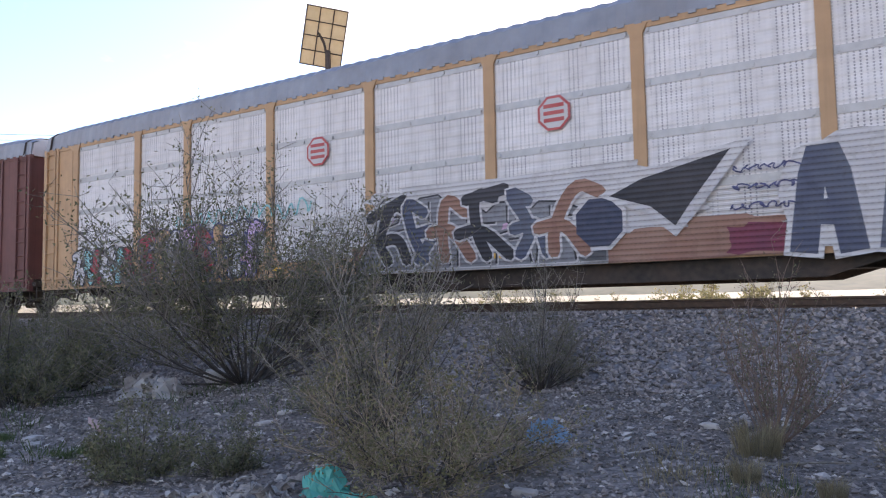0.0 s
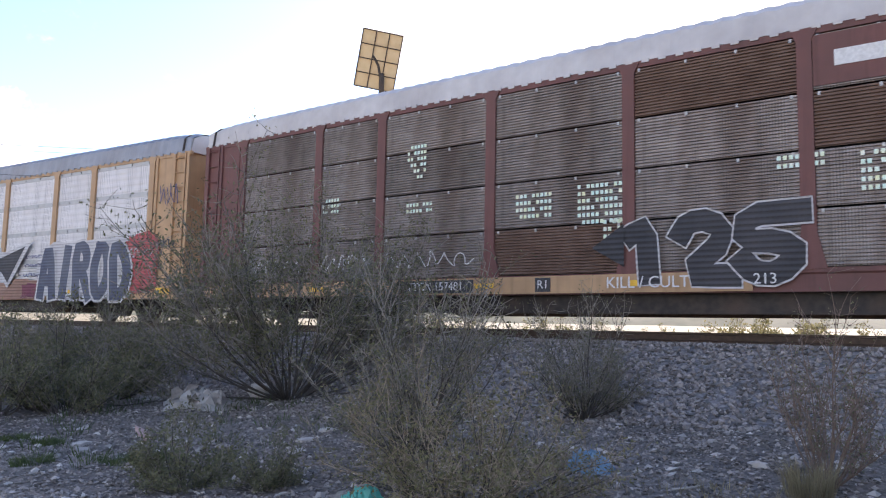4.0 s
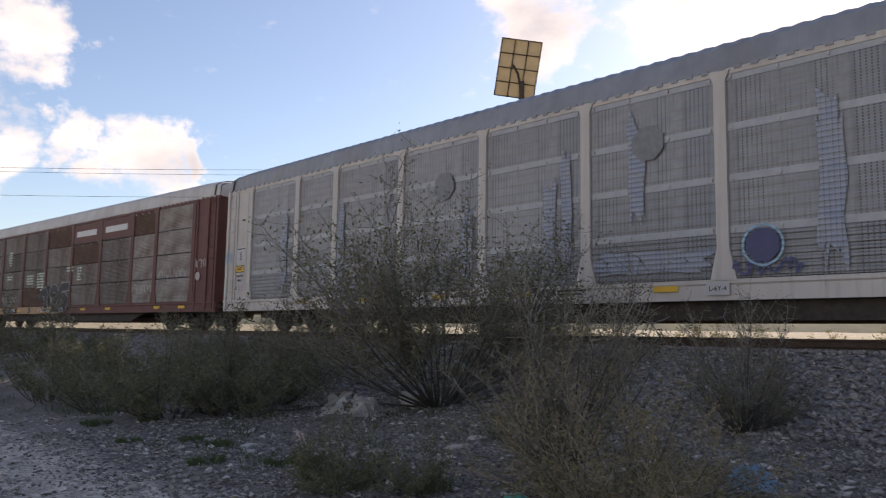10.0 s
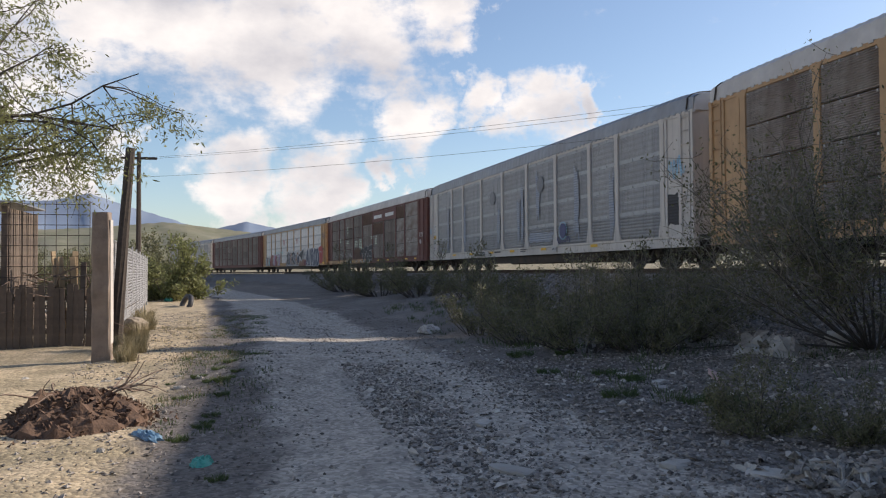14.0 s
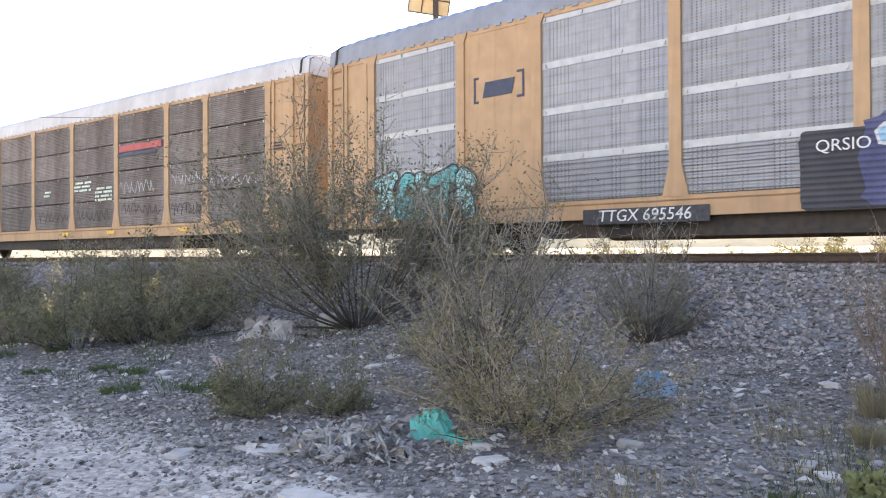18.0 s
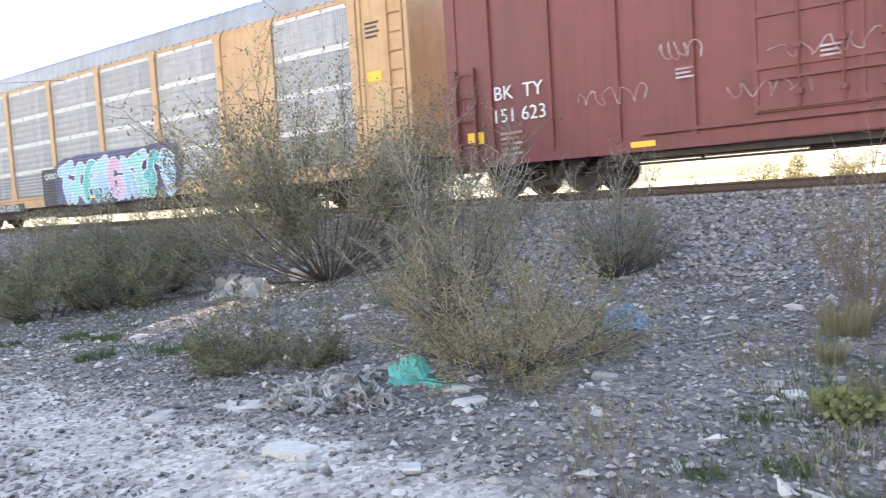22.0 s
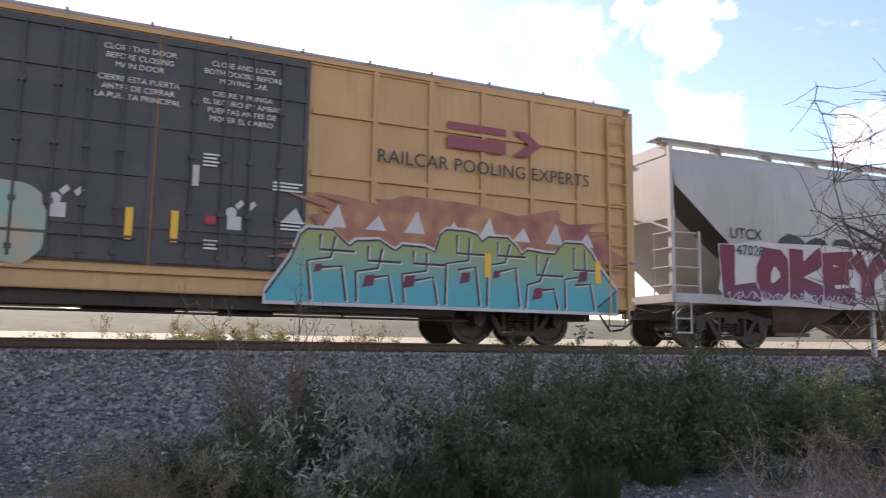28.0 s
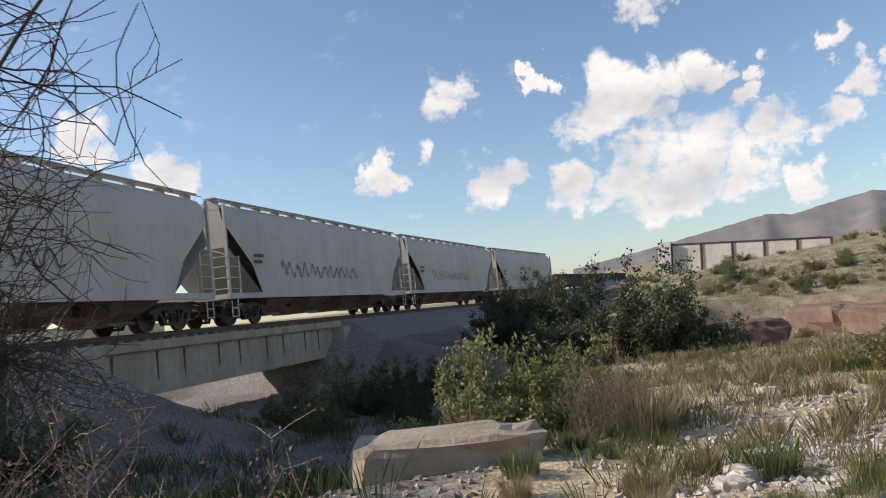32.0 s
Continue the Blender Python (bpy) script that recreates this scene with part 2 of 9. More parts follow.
STEEL_DARK = mat("black_running_gear", (0.035, 0.03, 0.027), (0.07, 0.055, 0.045), 0.75, 0.2, 9, 0.2, 60, (0.11, 0.07, 0.05), 2.0, 0.6)
WHEEL = mat("wheel_steel", (0.06, 0.05, 0.045), (0.1, 0.075, 0.06), 0.6, 0.5, 12, 0.1, 60)
RIM = mat("bright_tread", (0.32, 0.3, 0.28), (0.2, 0.18, 0.17), 0.35, 0.8, 20, 0.05)
RAIL = mat("rail_steel", (0.13, 0.085, 0.06), (0.08, 0.055, 0.045), 0.7, 0.3, 15, 0.2, 70)
RAILTOP = mat("polished_railhead", (0.5, 0.48, 0.46), (0.35, 0.33, 0.32), 0.3, 0.9, 20, 0.02)
TIE = mat("concrete_sleeper", (0.24, 0.22, 0.2), (0.14, 0.12, 0.11), 0.9, 0, 8, 0.3, 50)
YELLOW = mat("faded_yellow_paint", (0.53, 0.325, 0.17), (0.44, 0.27, 0.14), 0.6, 0, 3, 0.08, 30, (0.3, 0.17, 0.09), 0.9, 0.55, streak=0.25)
YELLOW_FRESH = mat("boxcar_yellow_paint", (0.58, 0.35, 0.16), (0.51, 0.31, 0.135), 0.55, 0, 2, 0.06, 30, (0.36, 0.2, 0.1), 0.7, 0.4, streak=0.2)
SAFETY = mat("safety_yellow", (0.85, 0.5, 0.05), (0.78, 0.43, 0.04), 0.5, 0, 6, 0.05)
MAROON = mat("maroon_paint", (0.18, 0.068, 0.057), (0.145, 0.058, 0.05), 0.65, 0, 3, 0.1, 30, (0.1, 0.05, 0.04), 0.8, 0.6, streak=0.35)
BOXRED = mat("boxcar_red_paint", (0.2, 0.05, 0.045), (0.17, 0.045, 0.04), 0.6, 0, 2.5, 0.08, 30, (0.11, 0.05, 0.05), 0.7, 0.5, streak=0.3)
CREAM = mat("grey_white_paint", (0.62, 0.57, 0.52), (0.55, 0.5, 0.46), 0.6, 0, 2, 0.06, 30, (0.36, 0.32, 0.29), 0.8, 0.5, streak=0.25)
HOPPER = mat("hopper_grey_paint", (0.47, 0.46, 0.44), (0.42, 0.41, 0.39), 0.55, 0, 1.6, 0.06, 25, (0.3, 0.28, 0.26), 0.6, 0.5, streak=0.2)
BLACKDOOR = mat("black_door_paint", (0.035, 0.035, 0.04), (0.05, 0.05, 0.055), 0.5, 0, 3, 0.06, 30, (0.09, 0.08, 0.075), 0.9, 0.5)
ROOF_GREY = mat("galvanised_roof", (0.3, 0.31, 0.33), (0.24, 0.25, 0.27), 0.5, 0.5, 3, 0.08, 30, (0.2, 0.18, 0.17), 0.7, 0.5)
ROOF_PALE = mat("pale_roof", (0.6, 0.57, 0.54), (0.5, 0.47, 0.45), 0.55, 0.2, 3, 0.08, 30, (0.35, 0.31, 0.29), 0.7, 0.5)
PANEL_WHITE = mat("white_perforated_sheet", (0.74, 0.71, 0.69), (0.64, 0.61, 0.59), 0.5, 0.1, 4, 0.05, 40, (0.4, 0.37, 0.35), 0.9, 0.4, 0.08, dots=(0.083, 0.05, 0.3, (0.24, 0.23, 0.24)), streak=0.2)
PANEL_DARK = mat("weathered_perforated_sheet", (0.33, 0.29, 0.27), (0.22, 0.185, 0.17), 0.6, 0.2, 4, 0.08, 40, (0.105, 0.065, 0.05), 0.9, 0.9, 0.26, dots=(0.045, 0.04, 0.35, (0.1, 0.085, 0.08)), streak=0.4)
PANEL_GREY = mat("grey_perforated_sheet", (0.335, 0.33, 0.33), (0.26, 0.255, 0.26), 0.5, 0.3, 4, 0.06, 40, (0.2, 0.21, 0.25), 0.6, 0.6, 0.1, dots=(0.083, 0.05, 0.34, (0.12, 0.12, 0.125)), streak=0.3)
BAND_DIM = mat("dull_band", (0.4, 0.4, 0.41), (0.33, 0.33, 0.35), 0.5, 0.3, 6, 0.04)
BAND = mat("galvanised_band", (0.46, 0.45, 0.44), (0.37, 0.36, 0.355), 0.45, 0.4, 6, 0.04)
WHITE_INK = mat("white_lettering", (0.75, 0.74, 0.72), (0.6, 0.59, 0.57), 0.7, 0, 20, 0.0)
BLACK_INK = mat("black_lettering", (0.03, 0.03, 0.035), (0.06, 0.055, 0.055), 0.6, 0, 14, 0.0)


# ---- mesh building ----
class MB:
    """A growing mesh: boxes, tubes, prisms and sheets."""

    def __init__(self):
        self.v, self.f = [], []

    def add(self, verts, faces):
        n = len(self.v)
        self.v += [tuple(p) for p in verts]
        self.f += [tuple(i + n for i in face) for face in faces]
        return self

    def box(self, x0, x1, y0, y1, z0, z1, bevel=0.0):
        if bevel:
            b = bevel
            ring = [(x0 + b, y0), (x1 - b, y0), (x1, y0 + b), (x1, y1 - b), (x1 - b, y1), (x0 + b, y1), (x0, y1 - b), (x0, y0 + b)]
            v = [(x, y, z0) for x, y in ring] + [(x, y, z1) for x, y in ring]
            return self.add(v, [tuple(range(7, -1, -1)), tuple(range(8, 16))] + [(i, (i + 1) % 8, 8 + (i + 1) % 8, 8 + i) for i in range(8)])
        v = [(x, y, z) for z in (z0, z1) for x, y in ((x0, y0), (x1, y0), (x1, y1), (x0, y1))]
        return self.add(v, [(3, 2, 1, 0), (4, 5, 6, 7), (0, 1, 5, 4), (1, 2, 6, 5), (2, 3, 7, 6), (3, 0, 4, 7)])

    def prism(self, poly, y0, y1):
        """A polygon in x, z pushed from y0 to y1."""
        n = len(poly)
        v = [(x, y0, z) for x, z in poly] + [(x, y1, z) for x, z in poly]
        return self.add(v, [tuple(range(n)), tuple(range(2 * n - 1, n - 1, -1))] + [((i + 1) % n, i, n + i, n + (i + 1) % n) for i in range(n)])

    def prism_x(self, poly, x0, x1):
        """A polygon in y, z pushed from x0 to x1."""
        n = len(poly)
        v = [(x0, y, z) for y, z in poly] + [(x1, y, z) for y, z in poly]
        return self.add(v, [tuple(range(n - 1, -1, -1)), tuple(range(n, 2 * n))] + [(i, (i + 1) % n, n + (i + 1) % n, n + i) for i in range(n)])

    def tube(self, points, radii, sides=6, cap=True):
        """A tapered tube along a line of points."""
        pts = [Vector(p) for p in points]
        if isinstance(radii, (int, float)):
            radii = [radii] * len(pts)
        n0, faces, verts = 0, [], []
        for i, p in enumerate(pts):
            d = (pts[min(i + 1, len(pts) - 1)] - pts[max(i - 1, 0)]).normalized()
            a = d.cross((0.0, 0.0, 1.0))
            a = d.cross((1.0, 0.0, 0.0)) if a.length < 1e-3 else a
            a.normalize()
            b = d.cross(a)
            for k in range(sides):
                w = 2 * math.pi * k / sides
                verts.append(p + (a * math.cos(w) + b * math.sin(w)) * radii[i])
        for i in range(len(pts) - 1):
            for k in range(sides):
                faces.append((i * sides + k, i * sides + (k + 1) % sides, (i + 1) * sides + (k + 1) % sides, (i + 1) * sides + k))
        if cap:
            faces += [tuple(range(sides - 1, -1, -1)), tuple(range((len(pts) - 1) * sides, len(pts) * sides))]
        return self.add(verts, faces)

    def disc(self, c, axis, radius, width, sides=24, hub=0.0):
        """A short cylinder about axis 'y' or 'x', dished in its middle by hub."""
        x, y, z = c
        prof = [(radius, -width / 2), (radius, width / 2), (radius * 0.82, width / 2), (radius * 0.74, width / 2 - hub), (radius * 0.3, width / 2 - hub), (radius * 0.24, width / 2), (0.0, width / 2)]
        prof = [(0.0, -width / 2), (radius * 0.24, -width / 2), (radius * 0.3, -width / 2 + hub), (radius * 0.74, -width / 2 + hub), (radius * 0.82, -width / 2)] + prof
        v, f, m = [], [], len(prof)
        for k in range(sides):
            w = 2 * math.pi * k / sides
            for r, o in prof:
                v.append((x + r * math.cos(w), y + o, z + r * math.sin(w)) if axis == "y" else (x + o, y + r * math.cos(w), z + r * math.sin(w)))
        for k in range(sides):
            for j in range(m - 1):
                f.append((k * m + j, k * m + j + 1, ((k + 1) % sides) * m + j + 1, ((k + 1) % sides) * m + j))
        return self.add(v, f)

    def mesh(self, name, material, smooth=False):
        me = bpy.data.meshes.new(name)
        me.from_pydata(self.v, [], self.f)
        me.materials.append(material)
        if smooth:
            me.polygons.foreach_set("use_smooth", [True] * len(me.polygons))
        me.update()
        return me


def part(name, mb, material, parent=None, label="", at=None, smooth=False):
    """One mesh object under a thing or a part; mb may be a finished mesh."""
    me = mb if isinstance(mb, bpy.types.Mesh) else mb.mesh(name, material, smooth)
    ob = new(name, me)
    if parent is not None:
        ob.parent = parent
    if at is not None:
        ob.matrix_basis = at
    if label:
        ob["label"] = label
    return ob


def thing(name, label, category, group="", kind="", at=None):
    ob = new(name)
    ob.empty_display_size = 0.3
    if at is not None:
        ob.matrix_basis = at
    return tagged(ob, label, category, group, kind)


def raw_mesh(name, verts, faces, material, smooth=False):
    me = bpy.data.meshes.new(name)
    me.from_pydata(verts if isinstance(verts, list) else verts.tolist(), [], faces if isinstance(faces, list) else faces.tolist())
    me.materials.append(material)
    if smooth:
        me.polygons.foreach_set("use_smooth", [True] * len(me.polygons))
    me.update()
    return me


# ---- the line of the track: a wide curve round the camera's side ----
RAIL_Z = 1.66
TRACK_Y = 14.14


def track_y(x):
    return TRACK_Y - ((x + 5.0) / 27.0) ** 2


_tx = np.linspace(-260, 260, 10401)
_ts = np.concatenate([[0.0], np.cumsum(np.hypot(np.diff(_tx), np.diff(track_y(_tx))))])
_ts -= np.interp(0.0, _tx, _ts)


def track(s):
    """Place and heading (degrees) on the track, s metres along it from x = 0."""
    x = float(np.interp(s, _ts, _tx))
    return x, float(track_y(x)), math.degrees(math.atan(-2 * (x + 5.0) / 27.0 ** 2))


# ---- ground ----
GULLY = np.array([(27.5, 30.0), (27.5, 12.0), (27.0, 3.0), (31.0, -6.0), (37.0, -10.0), (41.0, -11.5)])


def seg_dist(x, y, line):
    best = np.full(np.shape(x), 1e9)
    for (ax, ay), (bx, by) in zip(line[:-1], line[1:]):
        t = np.clip(((x - ax) * (bx - ax) + (y - ay) * (by - ay)) / ((bx - ax) ** 2 + (by - ay) ** 2), 0, 1)
        best = np.minimum(best, np.hypot(x - ax - t * (bx - ax), y - ay - t * (by - ay)))
    return best


def ripple(x, y):
    return (np.sin(x * 0.9 + 1.3 * np.sin(y * 0.7)) * np.sin(y * 1.1 + 0.7) * 0.05 + np.sin(x * 2.3 + y * 1.7) * np.sin(y * 2.9 - x * 1.1) * 0.02
            + np.sin(x * 0.21 + 2.0) * np.sin(y * 0.27) * 0.1)


def ground_z(x, y):
    x, y = np.asarray(x, float), np.asarray(y, float)
    u = track_y(x) - y
    h = np.interp(u, [-400, -60, -9, -4.6, -2.1, 2.1, 4.4, 6.2, 9.0, 11.2, 40, 400], [6.0, 1.4, 0.75, 0.5, 1.44, 1.44, 0.42, 0.3, 0.08, 0.0, 0.0, 3.0])
    rough = np.clip(np.abs(u) - 2.0, 0, 3) / 3
    h = h + ripple(x, y) * rough
    # the far country rises to the east and west
    h = h + np.clip(x - 60, 0, 600) * 0.02 * np.clip((6 - y) / 30, 0, 1)
    h = h + 2.3 * np.clip((x - 44) / 40, 0, 1) * np.clip((4 - y) / 14, 0, 1) * np.clip((160 - x) / 60, 0, 1)
    h = h + 6.0 * np.clip((-y - 14) / 60, 0, 1) * np.clip((x - 22) / 60, 0, 1)
    g = seg_dist(x, y, GULLY)
    wide = 4.2 + 1.2 * np.sin(x * 0.35) + np.sin(y * 0.5) * 0.6 + 2.6 * np.clip((y - 4) / 5, 0, 1)
    cut = np.clip((wide + 2.4 - g) / 2.4, 0, 1)
    bed = -1.35 - 0.01 * np.clip(-y, 0, 60) + ripple(x * 1.4, y * 1.2) * 0.8
    low = np.clip((x - 9.0) / 8.0, 0, 1) * np.clip((u - 4) / 4, 0, 1) * np.clip((40 - x) / 10, 0, 1)
    h = h - 0.35 * low
    # a hollow runs from the rock towards the bridge
    h = h - 0.75 * np.clip((x - 8.3) / 3.5, 0, 1) * np.clip((u - 4.2) / 2.5, 0, 1) * np.clip((y - 0.9) / 1.6, 0, 1) * np.clip((40 - x) / 10, 0, 1)
    # a low swell across the road
    h = h + 0.2 * np.exp(-((x + 12.9) / 2.0) ** 2) * np.clip((y + 1.8) / 1.5, 0, 1) * np.clip((7.0 - y) / 2.0, 0, 1)
    return h * (1 - cut) + np.minimum(bed, h) * cut


ROAD_U = 12.4


def axis_steps(lo, hi, fine_lo, fine_hi, fine):
    out = list(np.arange(fine_lo, fine_hi, fine))
    step, p = fine, fine_hi
    while p < hi:
        out.append(p)
        step *= 1.13
        p += step
    step, p = fine, fine_lo
    while p > lo:
        step *= 1.13
        p -= step
        out.insert(0, p)
    return np.array(out)


def build_ground():
    xs = axis_steps(-2600, 2600, -34, 36, 0.22)
    ys = axis_steps(-2600, 2600, -8, 15, 0.2)
    gx, gy = np.meshgrid(xs, ys)
    z = ground_z(gx, gy)
    near = np.hypot(gx, gy) < 40
    z = z + np.where(near, np.sin(gx * 7.1 + gy * 3.3) * np.sin(gy * 8.3 - gx * 2.7) * 0.012, 0)
    nx, ny = len(xs), len(ys)
    verts = np.stack([gx.ravel(), gy.ravel(), z.ravel()], 1)
    i = np.arange(nx * ny).reshape(ny, nx)
    faces = np.stack([i[:-1, :-1], i[:-1, 1:], i[1:, 1:], i[1:, :-1]], -1).reshape(-1, 4)
    me = raw_mesh("ground", verts, faces, GROUND, True)
    u = (track_y(gx) - gy).ravel()
    wob = 0.35 * np.sin(gx.ravel() * 0.6) + 0.2 * np.sin(gx.ravel() * 1.7 + 1)
    dust = np.exp(-((u - ROAD_U + wob * 0.5 - 0.9) / 0.68) ** 2) + np.exp(-((u - ROAD_U + wob * 0.4 + 0.85) / 0.62) ** 2) + 0.22 * np.exp(-((u - ROAD_U) / 1.9) ** 4)
    dust *= np.interp(gx.ravel(), [-400, -3, 1.5, 8], [1, 1, 0.55, 0.25])
    # dry earth with sunlight put into its tan, from the train's shadow edge outwards
    dry = np.clip((u - 15.0 + 1.7 * (gx.ravel() > 5)) / 0.9, 0, 1) * (gx.ravel() < 60) + np.clip((gx.ravel() - 36) / 10, 0, 1) * np.clip((u - 8) / 6, 0, 1)
    gd = seg_dist(gx.ravel(), gy.ravel(), GULLY)
    clay = 0.6 * np.exp(-((gd - 5.6) / 0.6) ** 2) * (gx.ravel() > 27) * (gy.ravel() < 2)
    stone = np.clip((4.7 - np.abs(u)) / 0.8, 0, 1)
    scrub = np.clip((gx.ravel() - 30) / 8, 0, 1) * np.clip((u - 8) / 6, 0, 1) + np.clip((-u - 6) / 4, 0, 1)
    dry = dry * np.clip((38 - gx.ravel()) / 6, 0, 1) * np.interp(gx.ravel(), [4, 7], [1.0, 0.72])
    for name, values in (("dust", dust), ("dry", dry), ("stone", stone), ("scrub", scrub), ("clay", clay)):
        a = me.attributes.new(name, "FLOAT", "POINT")
        a.data.foreach_set("value", np.clip(values, 0, 1).astype(np.float32))
    ob = new("ground", me)
    tagged(ob, "gravelly grey earth with a dirt road and a gully", "ground", kind="structure")


def ground_material():
    m = mat("gravelly_earth", (0.175, 0.15, 0.13), (0.108, 0.09, 0.077), 0.95, 0, 9.0, 0.6, 22.0, (0.26, 0.235, 0.21), 0.5, 0.7)
    t = m.node_tree
    p = t.nodes["Principled BSDF"]
    src = p.inputs["Base Color"].links[0].from_socket
    co = t.nodes.new("ShaderNodeTexCoord").outputs["Object"]

    def noise_fac(scale):
        n = t.nodes.new("ShaderNodeTexNoise")
        n.inputs["Scale"].default_value, n.inputs["Detail"].default_value = scale, 6.0
        t.links.new(co, n.inputs["Vector"])
        return n.outputs["Fac"]

    def two(scale, a, b):
        x = t.nodes.new("ShaderNodeMix")
        x.data_type = "RGBA"
        r = t.nodes.new("ShaderNodeMapRange")
        r.inputs["From Min"].default_value, r.inputs["From Max"].default_value = 0.35, 0.65
        t.links.new(noise_fac(scale), r.inputs["Value"])
        t.links.new(r.outputs[0], x.inputs[0])
        x.inputs[6].default_value, x.inputs[7].default_value = (*a, 1), (*b, 1)
        return x.outputs[2]

    # the dry tone carries sunlight in its brightened tan
    for name, tone in (("scrub", two(0.7, (0.33, 0.27, 0.18), (0.15, 0.14, 0.075))), ("dry", two(1.3, (0.54, 0.42, 0.275), (0.33, 0.265, 0.165))), ("dust", two(3.0, (0.45, 0.4, 0.34), (0.33, 0.29, 0.245))), ("clay", two(1.8, (0.27, 0.185, 0.135), (0.19, 0.135, 0.1))), ("stone", two(14.0, (0.26, 0.24, 0.23), (0.14, 0.13, 0.125)))):
        at = t.nodes.new("ShaderNodeAttribute")
        at.attribute_name = name
        ragged = t.nodes.new("ShaderNodeMath")
        ragged.operation = "MULTIPLY_ADD"
        ragged.inputs[1].default_value = 1.0
        lift = t.nodes.new("ShaderNodeMapRange")
        lift.inputs["From Min"].default_value, lift.inputs["From Max"].default_value = 0.45, 0.75
        extra = t.nodes.new("ShaderNodeMath")
        extra.operation = "MULTIPLY_ADD"
        extra.inputs[1].default_value, extra.inputs[2].default_value = 0.7, -0.35 + 0.25
        t.links.new(noise_fac(2.4), extra.inputs[0])
        t.links.new(at.outputs["Fac"], ragged.inputs[0])
        t.links.new(extra.outputs[0], ragged.inputs[2])
        t.links.new(ragged.outputs[0], lift.inputs["Value"])
        x = t.nodes.new("ShaderNodeMix")
        x.data_type = "RGBA"
        t.links.new(lift.outputs[0], x.inputs[0])
        t.links.new(src, x.inputs[6])
        t.links.new(tone, x.inputs[7])
        src = x.outputs[2]
    # small stones set in the earth
    cell, tint, mul = t.nodes.new("ShaderNodeTexVoronoi"), t.nodes.new("ShaderNodeMapRange"), t.nodes.new("ShaderNodeMix")
    cell.inputs["Scale"].default_value, cell.inputs["Randomness"].default_value = 26.0, 1.0
    t.links.new(co, cell.inputs["Vector"])
    sep = t.nodes.new("ShaderNodeSeparateColor")
    t.links.new(cell.outputs["Color"], sep.inputs[0])
    tint.inputs["To Min"].default_value, tint.inputs["To Max"].default_value = 0.55, 1.4
    t.links.new(sep.outputs[0], tint.inputs["Value"])
    mul.data_type, mul.blend_type = "RGBA", "MULTIPLY"
    mul.inputs[0].default_value = 0.8
    t.links.new(src, mul.inputs[6])
    t.links.new(tint.outputs[0], mul.inputs[7])
    t.links.new(mul.outputs[2], p.inputs["Base Color"])
    dome, over = t.nodes.new("ShaderNodeBump"), p.inputs["Normal"].links[0].from_socket
    dome.invert = True
    dome.inputs["Strength"].default_value, dome.inputs["Distance"].default_value = 0.6, 0.012
    t.links.new(cell.outputs["Distance"], dome.inputs["Height"])
    t.links.new(over, dome.inputs["Normal"])
    t.links.new(dome.outputs[0], p.inputs["Normal"])
    return m


GROUND = ground_material()
build_ground()


def gz(x, y):
    return float(ground_z(x, y))


# ---- rails and sleepers ----
def build_track():
    for side, name in ((-0.7525, "rail"), (0.7525, "rail")):
        ob = thing(name, "rusty steel rail with a polished head", "rail", "rails", "structure")
        web, head = MB(), MB()
        ss = np.arange(-175, 150, 2.5)
        prof = [(-0.075, -0.17), (0.075, -0.17), (0.075, -0.155), (0.012, -0.13), (0.012, -0.045), (0.036, -0.035), (0.036, -0.002), (-0.036, -0.002), (-0.036, -0.035), (-0.012, -0.045), (-0.012, -0.13), (-0.075, -0.155)]
        rows, tops = [], []
        for s in ss:
            x, y, h = track(s)
            c, sn = math.cos(radians(h)), math.sin(radians(h))
            rows.append([(x - sn * (side + o), y + c * (side + o), RAIL_Z + z) for o, z in prof])
            tops.append([(x - sn * (side + o), y + c * (side + o), RAIL_Z + z) for o, z in ((-0.034, -0.002), (-0.03, 0.002), (0.03, 0.002), (0.034, -0.002))])
        n = len(prof)
        web.add([p for r in rows for p in r], [(i * n + k, i * n + (k + 1) % n, (i + 1) * n + (k + 1) % n, (i + 1) * n + k) for i in range(len(ss) - 1) for k in range(n)])
        head.add([p for r in tops for p in r], [(i * 4 + k, i * 4 + k + 1, (i + 1) * 4 + k + 1, (i + 1) * 4 + k) for i in range(len(ss) - 1) for k in range(3)])
        part("web", web, RAIL, ob)
        part("head", head, RAILTOP, ob, "polished running surface")
    tie = MB().box(-0.11, 0.11, -1.3, 1.3, -0.2, 0.0, 0.02).mesh("sleeper", TIE)
    bed = thing("sleepers", "weathered sleepers under the rails", "sleepers", kind="structure")
    far = MB()
    for k in range(-150, 200):
        s = k * 0.62
        x, y, h = track(s)
        if -30 < s < 34:
            part("sleeper", tie, TIE, bed, at=pose(x, y, RAIL_Z - 0.172, 0, 0, h))
        else:
            far.box(x - 0.11, x + 0.11, y - 1.3, y + 1.3, RAIL_Z - 0.37, RAIL_Z - 0.172)
    ob = part("far_sleepers", far, TIE, bed)
    ob["kind"] = "stuff"


build_track()


# ---- running gear ----
def text_mesh(words, size, material, fat=0.0, depth=0.004, spacing=1.0, shear=0.0):
    cu = bpy.data.curves.new("lettering", "FONT")
    cu.body, cu.size, cu.align_x, cu.align_y = words, size, "CENTER", "CENTER"
    cu.offset, cu.extrude, cu.space_character, cu.shear, cu.resolution_u = fat, depth / 2, spacing, shear, 3
    ob = bpy.data.objects.new("lettering", cu)
    me = bpy.data.meshes.new_from_object(ob)
    bpy.data.objects.remove(ob)
    me.materials.clear()
    me.materials.append(material)
    me.transform(Matrix.Rotation(radians(90), 4, "X"))
    return me


